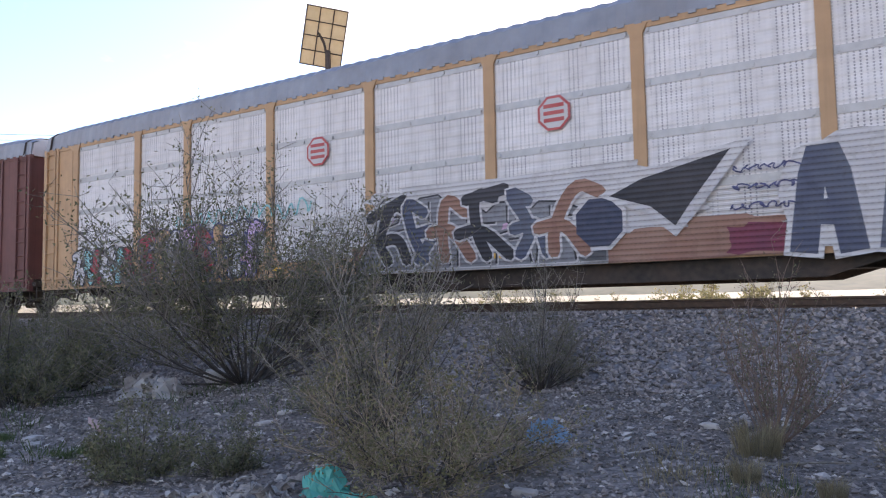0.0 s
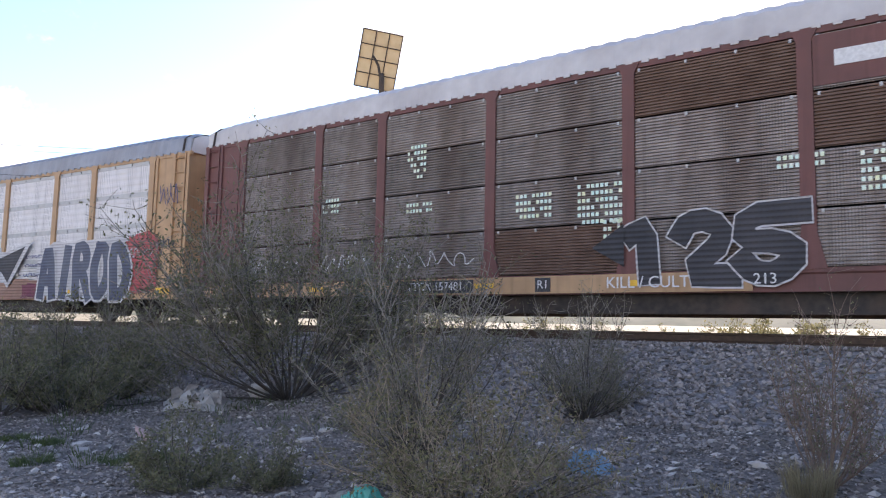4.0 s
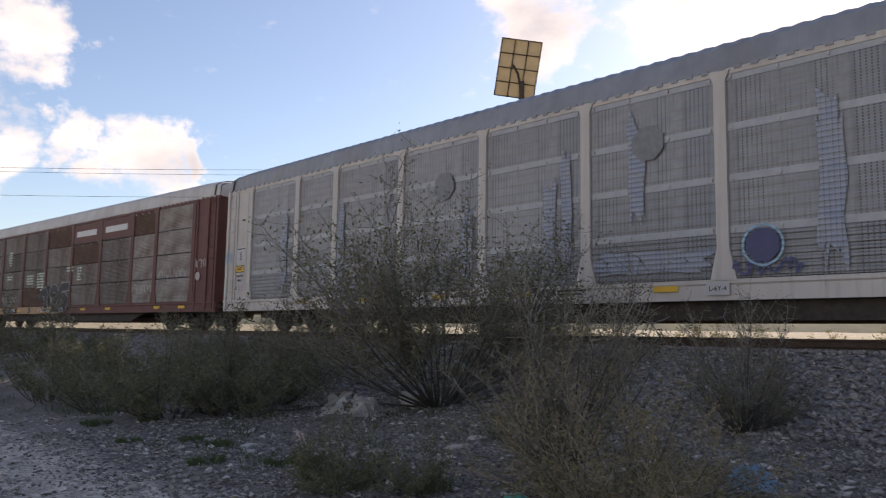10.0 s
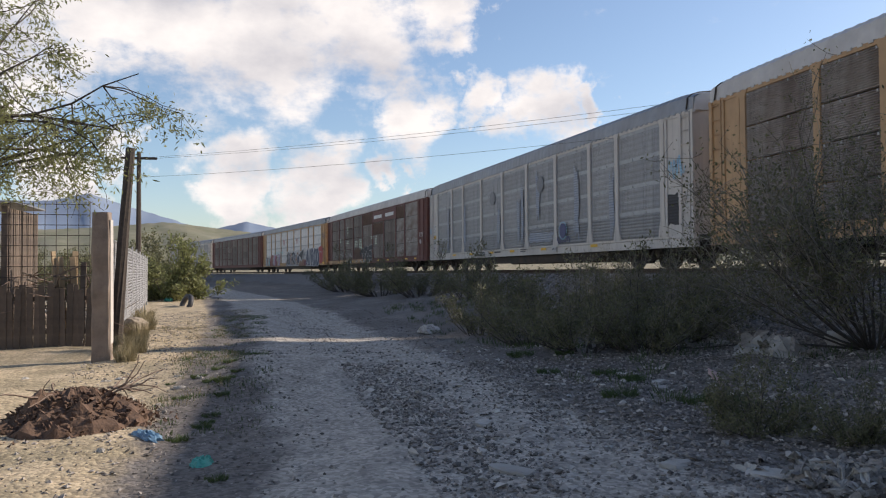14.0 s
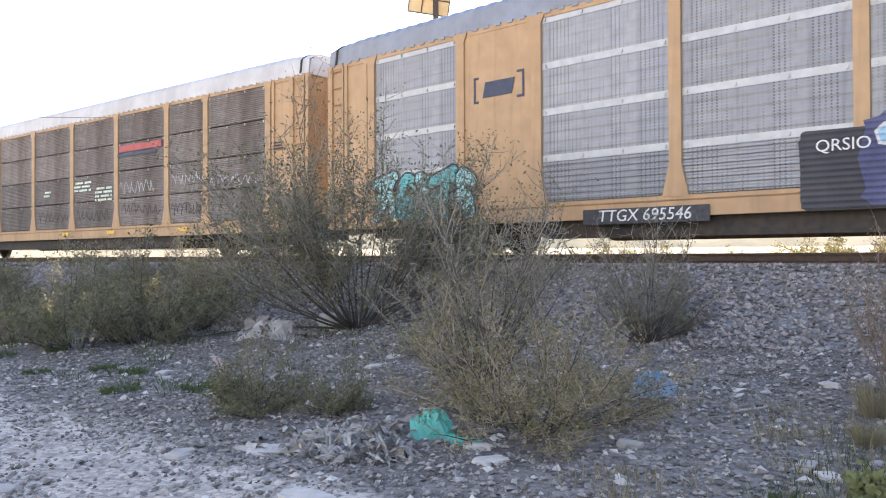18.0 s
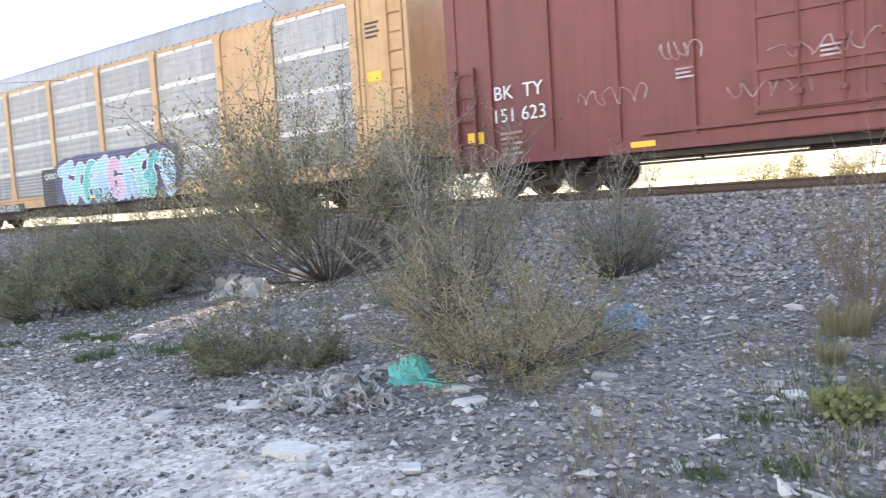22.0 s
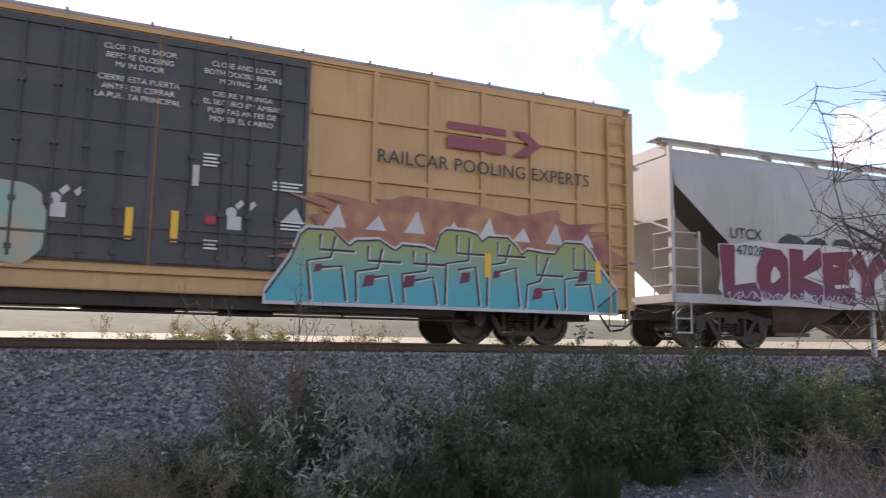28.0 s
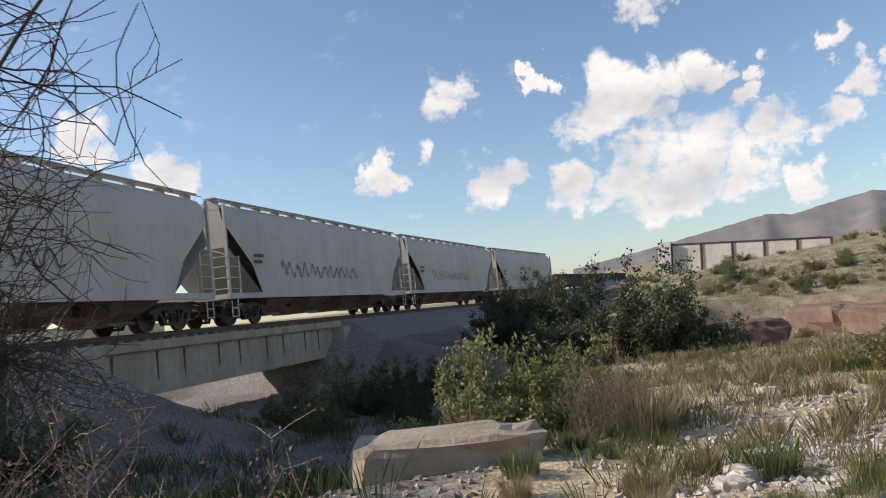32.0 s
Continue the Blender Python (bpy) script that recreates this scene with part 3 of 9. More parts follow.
def wheel_set():
    mb = MB()
    for y in (-0.7525, 0.7525):
        mb.disc((0, y, 0), "y", 0.457, 0.13, 28, 0.035)
        mb.disc((0, y + (0.05 if y < 0 else -0.05), 0), "y", 0.485, 0.03, 28)
    mb.tube([(0, -1.05, 0), (0, 1.05, 0)], 0.085, 10)
    for y in (-1.08, 1.08):
        mb.tube([(0, y - 0.06, 0), (0, y + 0.06, 0)], 0.12, 10)
        for k in range(3):
            w = k * 2.094
            mb.tube([(0.06 * math.cos(w), y - 0.08, 0.06 * math.sin(w)), (0.06 * math.cos(w), y + 0.08, 0.06 * math.sin(w))], 0.02, 6)
    tread = MB()
    for y in (-0.7525, 0.7525):
        n = 28
        v, f = [], []
        for k in range(n):
            w = 2 * math.pi * k / n
            for r, o in ((0.40, -0.067), (0.459, -0.067), (0.459, 0.03)):
                v.append((r * math.cos(w), y + o * (1 if y < 0 else -1), r * math.sin(w)))
        for k in range(n):
            for j in range(2):
                f.append((k * 3 + j, k * 3 + j + 1, ((k + 1) % n) * 3 + j + 1, ((k + 1) % n) * 3 + j))
        tread.add(v, f)
    return mb.mesh("wheelset", WHEEL, False), tread.mesh("tread", RIM)


def bogie_frame():
    mb = MB()
    for y in (-1.06, 1.06):
        a, b = (y - 0.09, y + 0.09)
        mb.prism([(-1.15, 0.52), (-1.15, 0.66), (-0.75, 0.72), (-0.4, 0.8), (0.4, 0.8), (0.75, 0.72), (1.15, 0.66), (1.15, 0.52), (0.7, 0.57), (0.42, 0.66), (-0.42, 0.66), (-0.7, 0.57)], a, b)
        mb.prism([(-0.72, 0.6), (-0.62, 0.62), (-0.36, 0.26), (0.36, 0.26), (0.62, 0.62), (0.72, 0.6), (0.44, 0.17), (-0.44, 0.17)], a, b)
        for x in (-0.4, 0.33):
            mb.box(x, x + 0.07, a, b, 0.24, 0.68)
        for x in (-0.2, 0.0, 0.2):
            for k in range(5):
                mb.disc((x, y, 0), "y", 0.001, 0.001, 3)
                mb.tube([(x, y, 0.28 + k * 0.06), (x, y, 0.31 + k * 0.06)], 0.075, 8)
        for x in (-0.89, 0.89):
            mb.box(x - 0.13, x + 0.13, a - 0.01, b + 0.01, 0.44, 0.62)
    mb.box(-0.2, 0.2, -1.12, 1.12, 0.55, 0.78)
    for x in (-0.36, 0.36):
        mb.tube([(x, -0.9, 0.4), (x, 0.9, 0.4)], 0.05, 8)
    return mb.mesh("bogie", STEEL_DARK)


WHEELS, TREAD = wheel_set()
BOGIE = bogie_frame()
SPEED = 5.75
ROLLING = []


def bogies(car, spread, reach):
    """Two trucks with turning wheelsets, couplers and air hoses at both ends; reach is the coupler face."""
    for x in (-spread, spread):
        b = part("bogie", BOGIE, STEEL_DARK, car, at=pose(x, 0, 0))
        for o in (-0.89, 0.89):
            w = part("wheelset", WHEELS, WHEEL, b, at=pose(o, 0, 0.457))
            ROLLING.append((w, o, TREAD))
    for e in (-1, 1):
        c = MB()
        c.box(min(e * (reach - 1.4), e * (reach - 0.25)), max(e * (reach - 1.4), e * (reach - 0.25)), -0.09, 0.09, 0.78, 0.98)
        c.prism([(e * (reach - 0.32), 0.72), (e * reach, 0.74), (e * (reach + 0.03), 0.88), (e * reach, 1.02), (e * (reach - 0.32), 1.04)][::e], -0.17, 0.12)
        part("coupler", c, STEEL_DARK, car)
        h = MB()
        pts = [(e * (reach - 0.45), -0.35, 0.72), (e * (reach - 0.3), -0.38, 0.5), (e * (reach - 0.12), -0.3, 0.36), (e * (reach + 0.02), -0.15, 0.33)]
        h.tube(pts, 0.028, 6)
        h.tube([(e * (reach - 1.3), -0.5, 0.82), (e * (reach - 0.8), -0.45, 0.78), (e * (reach - 0.45), -0.35, 0.72)], 0.03, 6)
        part("air_hose", h, BLACK_INK, car)
        lever = MB()
        lever.tube([(e * (reach - 0.55), -1.45, 0.78), (e * (reach - 0.5), -1.0, 0.72), (e * (reach - 0.3), -0.5, 0.85), (e * (reach - 0.2), -0.1, 0.95)], 0.018, 5)
        part("uncoupling_lever", lever, STEEL_DARK, car)


def ladder(car, x, y, z0, z1, width, material, label="", depth=0.06):
    mb = MB()
    for dx in (-width / 2, width / 2):
        mb.box(x + dx - 0.02, x + dx + 0.02, y - depth, y, z0, z1)
    n = int((z1 - z0) / 0.42)
    for k in range(n + 1):
        z = z0 + 0.12 + k * (z1 - z0 - 0.24) / max(n, 1)
        mb.tube([(x - width / 2, y - depth * 0.7, z), (x + width / 2, y - depth * 0.7, z)], 0.016, 5)
    return part("ladder", mb, material, car, label)


def roof_sheet(half, width, eave, crown, rib, pitch, material, car, end_drop=0.0):
    """A curved ribbed roof over the length of a car."""
    nx, na = int(2 * half / pitch) * 2, 12
    v, f = [], []
    for i in range(nx + 1):
        x = -half + 2 * half * i / nx
        up = rib if (i // 1) % 2 else 0.0
        fall = end_drop * max(0.0, (abs(x) - (half - 1.2)) / 1.2) ** 2
        for k in range(na + 1):
            w = math.pi * k / na
            y = -math.cos(w) * width
            z = eave + (crown - eave) * math.sin(w) ** 0.42
            v.append((x, y * (1 + up * 0.25), z + up - fall * math.sin(w)))
    m = na + 1
    for i in range(nx):
        for k in range(na):
            f.append((i * m + k, (i + 1) * m + k, (i + 1) * m + k + 1, i * m + k + 1))
    return part("roof", raw_mesh("roof", v, f, material), material, car)


def corrugated(width, height, ribs, depth, material):
    """A sheet with level corrugations, standing in x, z, its face towards -y; a folded hem all round."""
    mb = MB()
    v, f = [], []
    step = height / ribs
    prof = [(0.0, 0.0)]
    for k in range(ribs):
        z = k * step
        prof += [(0.0, z + step * 0.18), (-depth, z + step * 0.36), (-depth, z + step * 0.72), (0.0, z + step * 0.9)]
    prof.append((0.0, height))
    for y, z in prof:
        v += [(0.0, y, z), (width, y, z)]
    for i in range(len(prof) - 1):
        f.append((2 * i, 2 * i + 1, 2 * i + 3, 2 * i + 2))
    mb.add(v, f)
    mb.box(0.0, width, 0.004, 0.02, 0.0, height)
    return mb.mesh("side_panel", material)


# ---- autoracks ----
BAYS = [-11.85, -9.1, -7.15, -4.3, -1.43, 1.43, 4.3, 7.15, 9.1, 11.85]
PANEL_CACHE = {}


def panel_mesh(width, height, ribs, material, depth):
    key = (round(width, 2), round(height, 3), ribs, round(depth, 3), material.name)
    if key not in PANEL_CACHE:
        PANEL_CACHE[key] = corrugated(width, height, ribs, depth, material)
    return PANEL_CACHE[key]


def autorack(label, paint, panel, roof, end_paint, rows=4, ribs=9, rib_depth=0.022, flare=True, bands=True, plain_bays=(), door_paint=None, band=None):
    car = thing("autorack", label, "autorack", "train of freight cars")
    W, SILL, EAVE = 1.53, 1.0, 4.68
    part("underframe", MB().box(-13.2, 13.2, -1.3, 1.3, 0.66, 0.9), STEEL_DARK, car, "black steel underframe")
    part("centre_sill", MB().box(-13.0, 13.0, -0.35, 0.35, 0.45, 0.66), STEEL_DARK, car)
    for y in (-1.36, 1.3):
        part("fishbelly_sill", MB().prism([(-8.2, 0.66), (-7.0, 0.3), (7.0, 0.3), (8.2, 0.66)], y, y + 0.06), STEEL_DARK, car, "black steel beam")
        part("side_sill", MB().prism_x([(-0.02, 0.64), (0.12, 0.64), (0.12, SILL), (-0.045, SILL), (-0.045, 0.93), (-0.02, 0.9)], -13.45, 13.45), paint, car, at=pose(0, -W, 0) if y < 0 else pose(0, W, 0, 0, 0, 180))
    part("deck", MB().box(-13.3, 13.3, -1.4, 1.4, 0.92, 1.0), STEEL_DARK, car)
    part("upper_deck", MB().box(-12.6, 12.6, -1.38, 1.38, 2.75, 2.82), STEEL_DARK, car)
    for y in (-W, W):
        part("eave_rail", MB().box(-13.45, 13.45, y - 0.03, y + 0.05, EAVE - 0.06, EAVE + 0.05), paint, car)
    roof_sheet(13.4, W + 0.02, EAVE + 0.04, 5.46, 0.022, 0.34, roof, car, 0.18)
    fringe = MB()
    for k in range(88):
        fringe.box(-13.3 + k * 0.303, -13.3 + k * 0.303 + 0.13, -W - 0.05, -W - 0.034, EAVE + 0.01, EAVE + 0.075)
    part("eave_fringe", fringe, roof, car, "row of roof clips along the eave")["kind"] = "stuff"
    post = MB()
    wide = 0.24 if flare else 0.13
    post.prism([(-wide, SILL - 0.02), (wide, SILL - 0.02), (0.11, 1.55), (0.11, EAVE - 0.16), (0.2, EAVE + 0.02), (-0.2, EAVE + 0.02), (-0.11, EAVE - 0.16), (-0.11, 1.55)], -W - 0.06, -W + 0.03)
    pm = post.mesh("post", paint)
    for x in BAYS:
        part("post", pm, paint, car, at=pose(x, 0, 0))
    far = MB()
    far.box(-11.85, 11.85, W - 0.02, W + 0.01, SILL, EAVE - 0.06)
    for x in BAYS:
        far.box(x - 0.11, x + 0.11, W - 0.04, W + 0.06, SILL, EAVE)
    part("far_side", far, panel, car)
    h = (EAVE - 0.06 - SILL) / rows
    bolt = MB()
    for a, b in zip(BAYS[:-1], BAYS[1:]):
        w = b - a - 0.23
        x0 = a + 0.115
        if round((a + b) / 2, 1) in plain_bays:
            part("plain_panel", MB().box(x0, x0 + w, -W - 0.02, -W + 0.01, SILL, EAVE - 0.06), paint, car, "plain painted steel panel")
            continue
        for r in range(rows):
            part("side_panel", panel_mesh(w, h - 0.13 if bands else h - 0.035, ribs if r == 0 or not bands else 4, panel, rib_depth if r == 0 or not bands else 0.006), panel, car, at=pose(x0, -W + 0.0, SILL + r * h + 0.02))
            if bands:
                bm_ = MB().box(x0, x0 + w, -W - 0.012, -W + 0.005, SILL + r * h + h - 0.11, SILL + (r + 1) * h + 0.02)
                part("flat_band", bm_, band or BAND, car)
            for k in range(4):
                xx = x0 + 0.08 + k * (w - 0.16) / 3
                bolt.box(xx - 0.02, xx + 0.02, -W - 0.04, -W - 0.01, SILL + (r + 1) * h - 0.08, SILL + (r + 1) * h - 0.02)
    part("panel_clip", bolt, BAND, car)["kind"] = "stuff"
    for e in (-1, 1):
        x0, x1 = sorted((e * 11.96, e * 13.4))
        for y in (-W, W - 0.03):
            part("end_panel", MB().box(x0, x1, y - 0.01, y + 0.03, SILL, EAVE + 0.02), end_paint, car)
        for x in (e * 12.05, e * 12.75, e * 13.36):
            part("end_post", MB().box(x - 0.05, x + 0.05, -W - 0.05, -W - 0.012, SILL - 0.3, EAVE), end_paint, car)
        lad_x = e * 13.05
        ladder(car, lad_x, -W - 0.01, 0.75, EAVE, 0.42, end_paint)
        n = 7
        for s_ in (-1, 1):
            door = MB()
            pts = [(e * (13.3 + 0.16 * math.sin(math.pi * k / (2 * n))), s_ * (0.04 + 1.4 * (1 - k / n))) for k in range(n + 1)]
            loop = pts + [(x - e * 0.05, y) for x, y in reversed(pts)]
            m = len(loop)
            door.add([(x, y, z) for z in (SILL, EAVE + 0.25) for x, y in loop], [(k, (k + 1) % m, m + (k + 1) % m, m + k) for k in range(m)] + [tuple(range(m))[::-1], tuple(range(m, 2 * m))])
            part("end_door", door, door_paint or end_paint, car)
        cap = MB()
        poly = [(-math.cos(math.pi * k / 10) * W, EAVE + 0.03 + 0.62 * math.sin(math.pi * k / 10) ** 0.42) for k in range(11)]
        cap.prism_x(poly, e * 13.38 - 0.03, e * 13.38 + 0.03)
        part("roof_end", cap, ROOF_PALE, car)
        hoop = [(e * 13.12, -math.cos(math.pi * k / 12) * (W + 0.04), EAVE + 0.05 + 0.66 * math.sin(math.pi * k / 12) ** 0.42) for k in range(13)]
        part("roof_hoop", MB().tube(hoop, 0.03, 5, False), STEEL_DARK, car, "dark steel hoop over the roof's end")
        plat = MB()
        plat.box(min(e * 13.3, e * 13.62), max(e * 13.3, e * 13.62), -1.45, 1.45, 0.78, 0.9)
        plat.tube([(e * 13.6, -1.4, 0.8), (e * 13.6, -1.4, 0.35)], 0.02, 5)
        plat.tube([(e * 13.3, -1.4, 0.8), (e * 13.3, -1.4, 0.35)], 0.02, 5)
        plat.tube([(e * 13.3, -1.4, 0.36), (e * 13.6, -1.4, 0.36)], 0.02, 5)
        part("end_step", plat, STEEL_DARK, car)
    bogies(car, 10.0, 13.83)
    return car


def sign(car, x, z, w, h, material, label="", y=-1.60, name="sign"):
    return part(name, MB().box(x - w / 2, x + w / 2, y - 0.006, y, z - h / 2, z + h / 2), material, car, label)


def words(car, text, x, z, size, material, y=-1.612, fat=0.0, spacing=1.0, shear=0.0, label=""):
    return part("lettering", text_mesh(text, size, material, fat, 0.004, spacing, shear), material, car, label, pose(x, y, z))


def spray(name, c1, c2, scale=1.5):
    return mat(name, c1, c2, 0.6, 0, scale, 0.02, 30, tuple(v * 0.7 for v in c1), 0.9, 0.4)


INK_NAVY = spray("navy_spray", (0.05, 0.055, 0.13), (0.1, 0.1, 0.2))
INK_BLACK = spray("black_spray", (0.025, 0.025, 0.03), (0.06, 0.055, 0.06))
INK_WHITE = spray("white_spray", (0.6, 0.58, 0.56), (0.5, 0.48, 0.48))
INK_PINK = spray("pale_pink_spray", (0.52, 0.42, 0.4), (0.56, 0.52, 0.5), 2.2)
INK_SLATE = spray("slate_navy_spray", (0.07, 0.08, 0.125), (0.13, 0.14, 0.17))
INK_RED = spray("red_spray", (0.42, 0.04, 0.05), (0.3, 0.035, 0.05))
INK_WINE = spray("wine_spray", (0.2, 0.035, 0.06), (0.13, 0.03, 0.06))
INK_TEAL = spray("teal_spray", (0.05, 0.38, 0.42), (0.12, 0.48, 0.42))
INK_LIME = spray("lime_spray", (0.42, 0.45, 0.12), (0.35, 0.42, 0.16))
INK_SKY = spray("sky_blue_spray", (0.25, 0.45, 0.62), (0.36, 0.55, 0.66))
INK_LILAC = spray("lilac_spray", (0.52, 0.4, 0.6), (0.62, 0.34, 0.42))
INK_AQUA = spray("aqua_spray", (0.22, 0.5, 0.5), (0.3, 0.58, 0.55))


def blot(seed, x0, x1, z0, z1, rough=0.12, n=26, square=0.45):
    """An uneven sprayed patch in x, z."""
    rnd = random.Random(seed)
    pts = []
    cx, cz, rx, rz = (x0 + x1) / 2, (z0 + z1) / 2, (x1 - x0) / 2, (z1 - z0) / 2
    for k in range(n):
        w = 2 * math.pi * k / n
        p = 1.0 + rnd.uniform(-rough, rough)
        c, s = math.cos(w), math.sin(w)
        pts.append((cx + rx * p * math.copysign(abs(c) ** square, c), cz + rz * p * math.copysign(abs(s) ** square, s)))
    return pts


def patch(car, seed, x0, x1, z0, z1, material, y, rough=0.12, label="", n=26, square=0.45):
    me = MB()
    pts = blot(seed, x0, x1, z0, z1, rough, n, square)
    me.add([(x, y, z) for x, z in pts] + [((x0 + x1) / 2, y, (z0 + z1) / 2)], [(i, (i + 1) % n, n) for i in range(n)])
    return part("graffiti_patch", me, material, car, label)


STROKES = {"A": "00 39 69 90;23 73", "B": "00 09 69 87 65 05;65 93 70 00", "C": "97 69 29 06 03 20 60 92", "D": "00 09 59 96 93 50 00", "E": "99 09 00 90;05 75", "G": "97 69 29 06 03 20 60 92 94 54",
           "H": "00 09;90 99;05 95", "I": "50 59", "K": "00 09;99 04 90", "L": "09 00 90", "M": "00 09 44 99 90", "N": "00 09 90 99", "O": "29 06 03 20 60 93 96 69 29", "Q": "29 06 03 20 60 93 96 69 29;52 90",
           "R": "00 09 69 87 65 05;45 90", "S": "97 69 29 07 25 64 92 70 20 02", "T": "09 99;59 50", "U": "09 03 20 60 93 99", "Y": "09 45 99;45 40", "1": "27 59 50", "2": "07 29 69 96 00 90", "5": "99 09 05 65 93 60 20 02"}


def rounded(pts, times=2):
    for _ in range(times):
        out = [pts[0]]
        for (xa, za), (xb, zb) in zip(pts[:-1], pts[1:]):
            out += [(xa * 0.75 + xb * 0.25, za * 0.75 + zb * 0.25), (xa * 0.25 + xb * 0.75, za * 0.25 + zb * 0.75)]
        pts = out + [pts[-1]]
    return pts


def ribbon(mb, pts, y, width, square=False):
    """A flat band of paint along a line, with blunt rounded ends."""
    n = len(pts)
    dirs = []
    for i in range(n):
        a, b = pts[max(i - 1, 0)], pts[min(i + 1, n - 1)]
        d = Vector((b[0] - a[0], b[1] - a[1]))
        dirs.append(d.normalized() if d.length > 1e-6 else Vector((1, 0)))
    h = width / 2
    end = h if square else h * 0.55
    rows = [(pts[0][0] - dirs[0].x * h * 0.8, pts[0][1] - dirs[0].y * h * 0.8, dirs[0], end)]
    rows += [(p[0], p[1], d, h) for p, d in zip(pts, dirs)]
    rows.append((pts[-1][0] + dirs[-1].x * h * 0.8, pts[-1][1] + dirs[-1].y * h * 0.8, dirs[-1], end))
    v = []
    for i, (x, z, d, w) in enumerate(rows):
        v += [(x - d.y * w, y - 0.00003 * i, z + d.x * w), (x + d.y * w, y - 0.00003 * i, z - d.x * w)]
    mb.add(v, [(2 * i, 2 * i + 1, 2 * i + 3, 2 * i + 2) for i in range(len(rows) - 1)])


def painted_strokes(car, strokes, y, width, fill, edge, rim, shine=None, order=0, soft=2, outer=None):
    """One painted letter or squiggle: outline, body and a thin shine."""
    o, b, s, h = MB(), MB(), MB(), MB()
    for j, pts in enumerate(strokes):
        line = rounded(pts, soft)
        if outer:
            ribbon(h, line, y + 0.002 - 0.0004 * order - 0.0001 * j, width + rim * 3.6, soft < 2)
        ribbon(o, line, y - 0.004 * order - 0.0006 * j, width + rim, soft < 2)
        ribbon(b, line, y - 0.004 * order - 0.002 - 0.0005 * j, width, soft < 2)
        if shine and j == 0:
            ribbon(s, [(x - width * 0.16, z + width * 0.16) for x, z in line[1:max(4, len(line) // 3)]], y - 0.004 * order - 0.0034 - 0.0002 * j, width * 0.14)
    if outer:
        part("graffiti_halo", h, outer, car)
    part("graffiti_outline", o, edge, car)
    part("graffiti_letter", b, fill, car)
    if shine:
        part("graffiti_shine", s, shine, car)


def graffiti(car, text, x0, x1, z0, z1, fill, edge, y, halo=None, seed=1, glow=None, second=None, fat=0.34, rim=0.09, soft=2, outer=None):
    """Fat interlocking letters, each of its own tilt, with an outline, over a halo or a cloud of spray."""
    rnd = random.Random(seed)
    n = len(text)
    step = (x1 - x0) / n
    if glow:
        for k in range(n + 2):
            cx = x0 + (x1 - x0) * (k - 0.2) / (n + 0.6)
            patch(car, seed + k * 7, cx - step * 0.6, cx + step * 0.6, z0 + rnd.uniform(0.0, 0.7), z1 + rnd.uniform(-0.1, 0.24), glow, y + 0.003 - 0.0004 * k, 0.07, "", 26, 0.8)
    if halo:
        patch(car, seed + 1, x0 - 0.14, x1 + 0.14, z0 - 0.07, z1 + 0.1, halo, y - 0.003, 0.05)
    width = fat * min(step, (z1 - z0) * 0.8)
    for k, ch in enumerate(text):
        if ch not in STROKES:
            continue
        cx, tilt = x0 + step * (k + 0.5), rnd.uniform(-0.12, 0.12)
        lo, hi = z0 + width * 0.5 + rnd.uniform(0, 0.06), z1 - width * 0.5 - rnd.uniform(0, 0.08)
        w = (step * 1.12 - width) * rnd.uniform(0.95, 1.08)
        strokes = []
        for run in STROKES[ch].split(";"):
            strokes.append([(cx + (int(q[0]) / 9 - 0.5) * w + (int(q[1]) / 9 - 0.5) * tilt * (hi - lo) + rnd.uniform(-0.02, 0.02), lo + int(q[1]) / 9 * (hi - lo) + rnd.uniform(-0.02, 0.02)) for q in run.split()])
        painted_strokes(car, strokes, y - 0.005, width, second if second and k % 2 else fill, edge, rim, INK_WHITE if k % 2 == 0 and soft > 1 else None, k, soft, outer)
    return car


def gradient_spray(name, low, high, z0, z1):
    """Spray paint that fades from one tone at its foot to another at its top."""
    m = mat(name, low, low, 0.6, 0, 1.5, 0.02)
    t = m.node_tree
    p = t.nodes["Principled BSDF"]
    sep, rng_, mx, nz = t.nodes.new("ShaderNodeSeparateXYZ"), t.nodes.new("ShaderNodeMapRange"), t.nodes.new("ShaderNodeMix"), t.nodes.new("ShaderNodeTexNoise")
    co = t.nodes.new("ShaderNodeTexCoord").outputs["Object"]
    ad = t.nodes.new("ShaderNodeMath")
    ad.operation = "MULTIPLY_ADD"
    ad.inputs[1].default_value = 0.5
    nz.inputs["Scale"].default_value = 2.5
    t.links.new(co, sep.inputs[0])
    t.links.new(co, nz.inputs["Vector"])
    t.links.new(nz.outputs["Fac"], ad.inputs[0])
    t.links.new(sep.outputs[2], ad.inputs[2])
    rng_.inputs["From Min"].default_value, rng_.inputs["From Max"].default_value = z0 + 0.25, z1 + 0.25
    t.links.new(ad.outputs[0], rng_.inputs["Value"])
    mx.data_type = "RGBA"
    mx.inputs[6].default_value, mx.inputs[7].default_value = (*low, 1), (*high, 1)
    t.links.new(rng_.outputs[0], mx.inputs[0])
    t.links.new(mx.outputs[2], p.inputs["Base Color"])
    return m


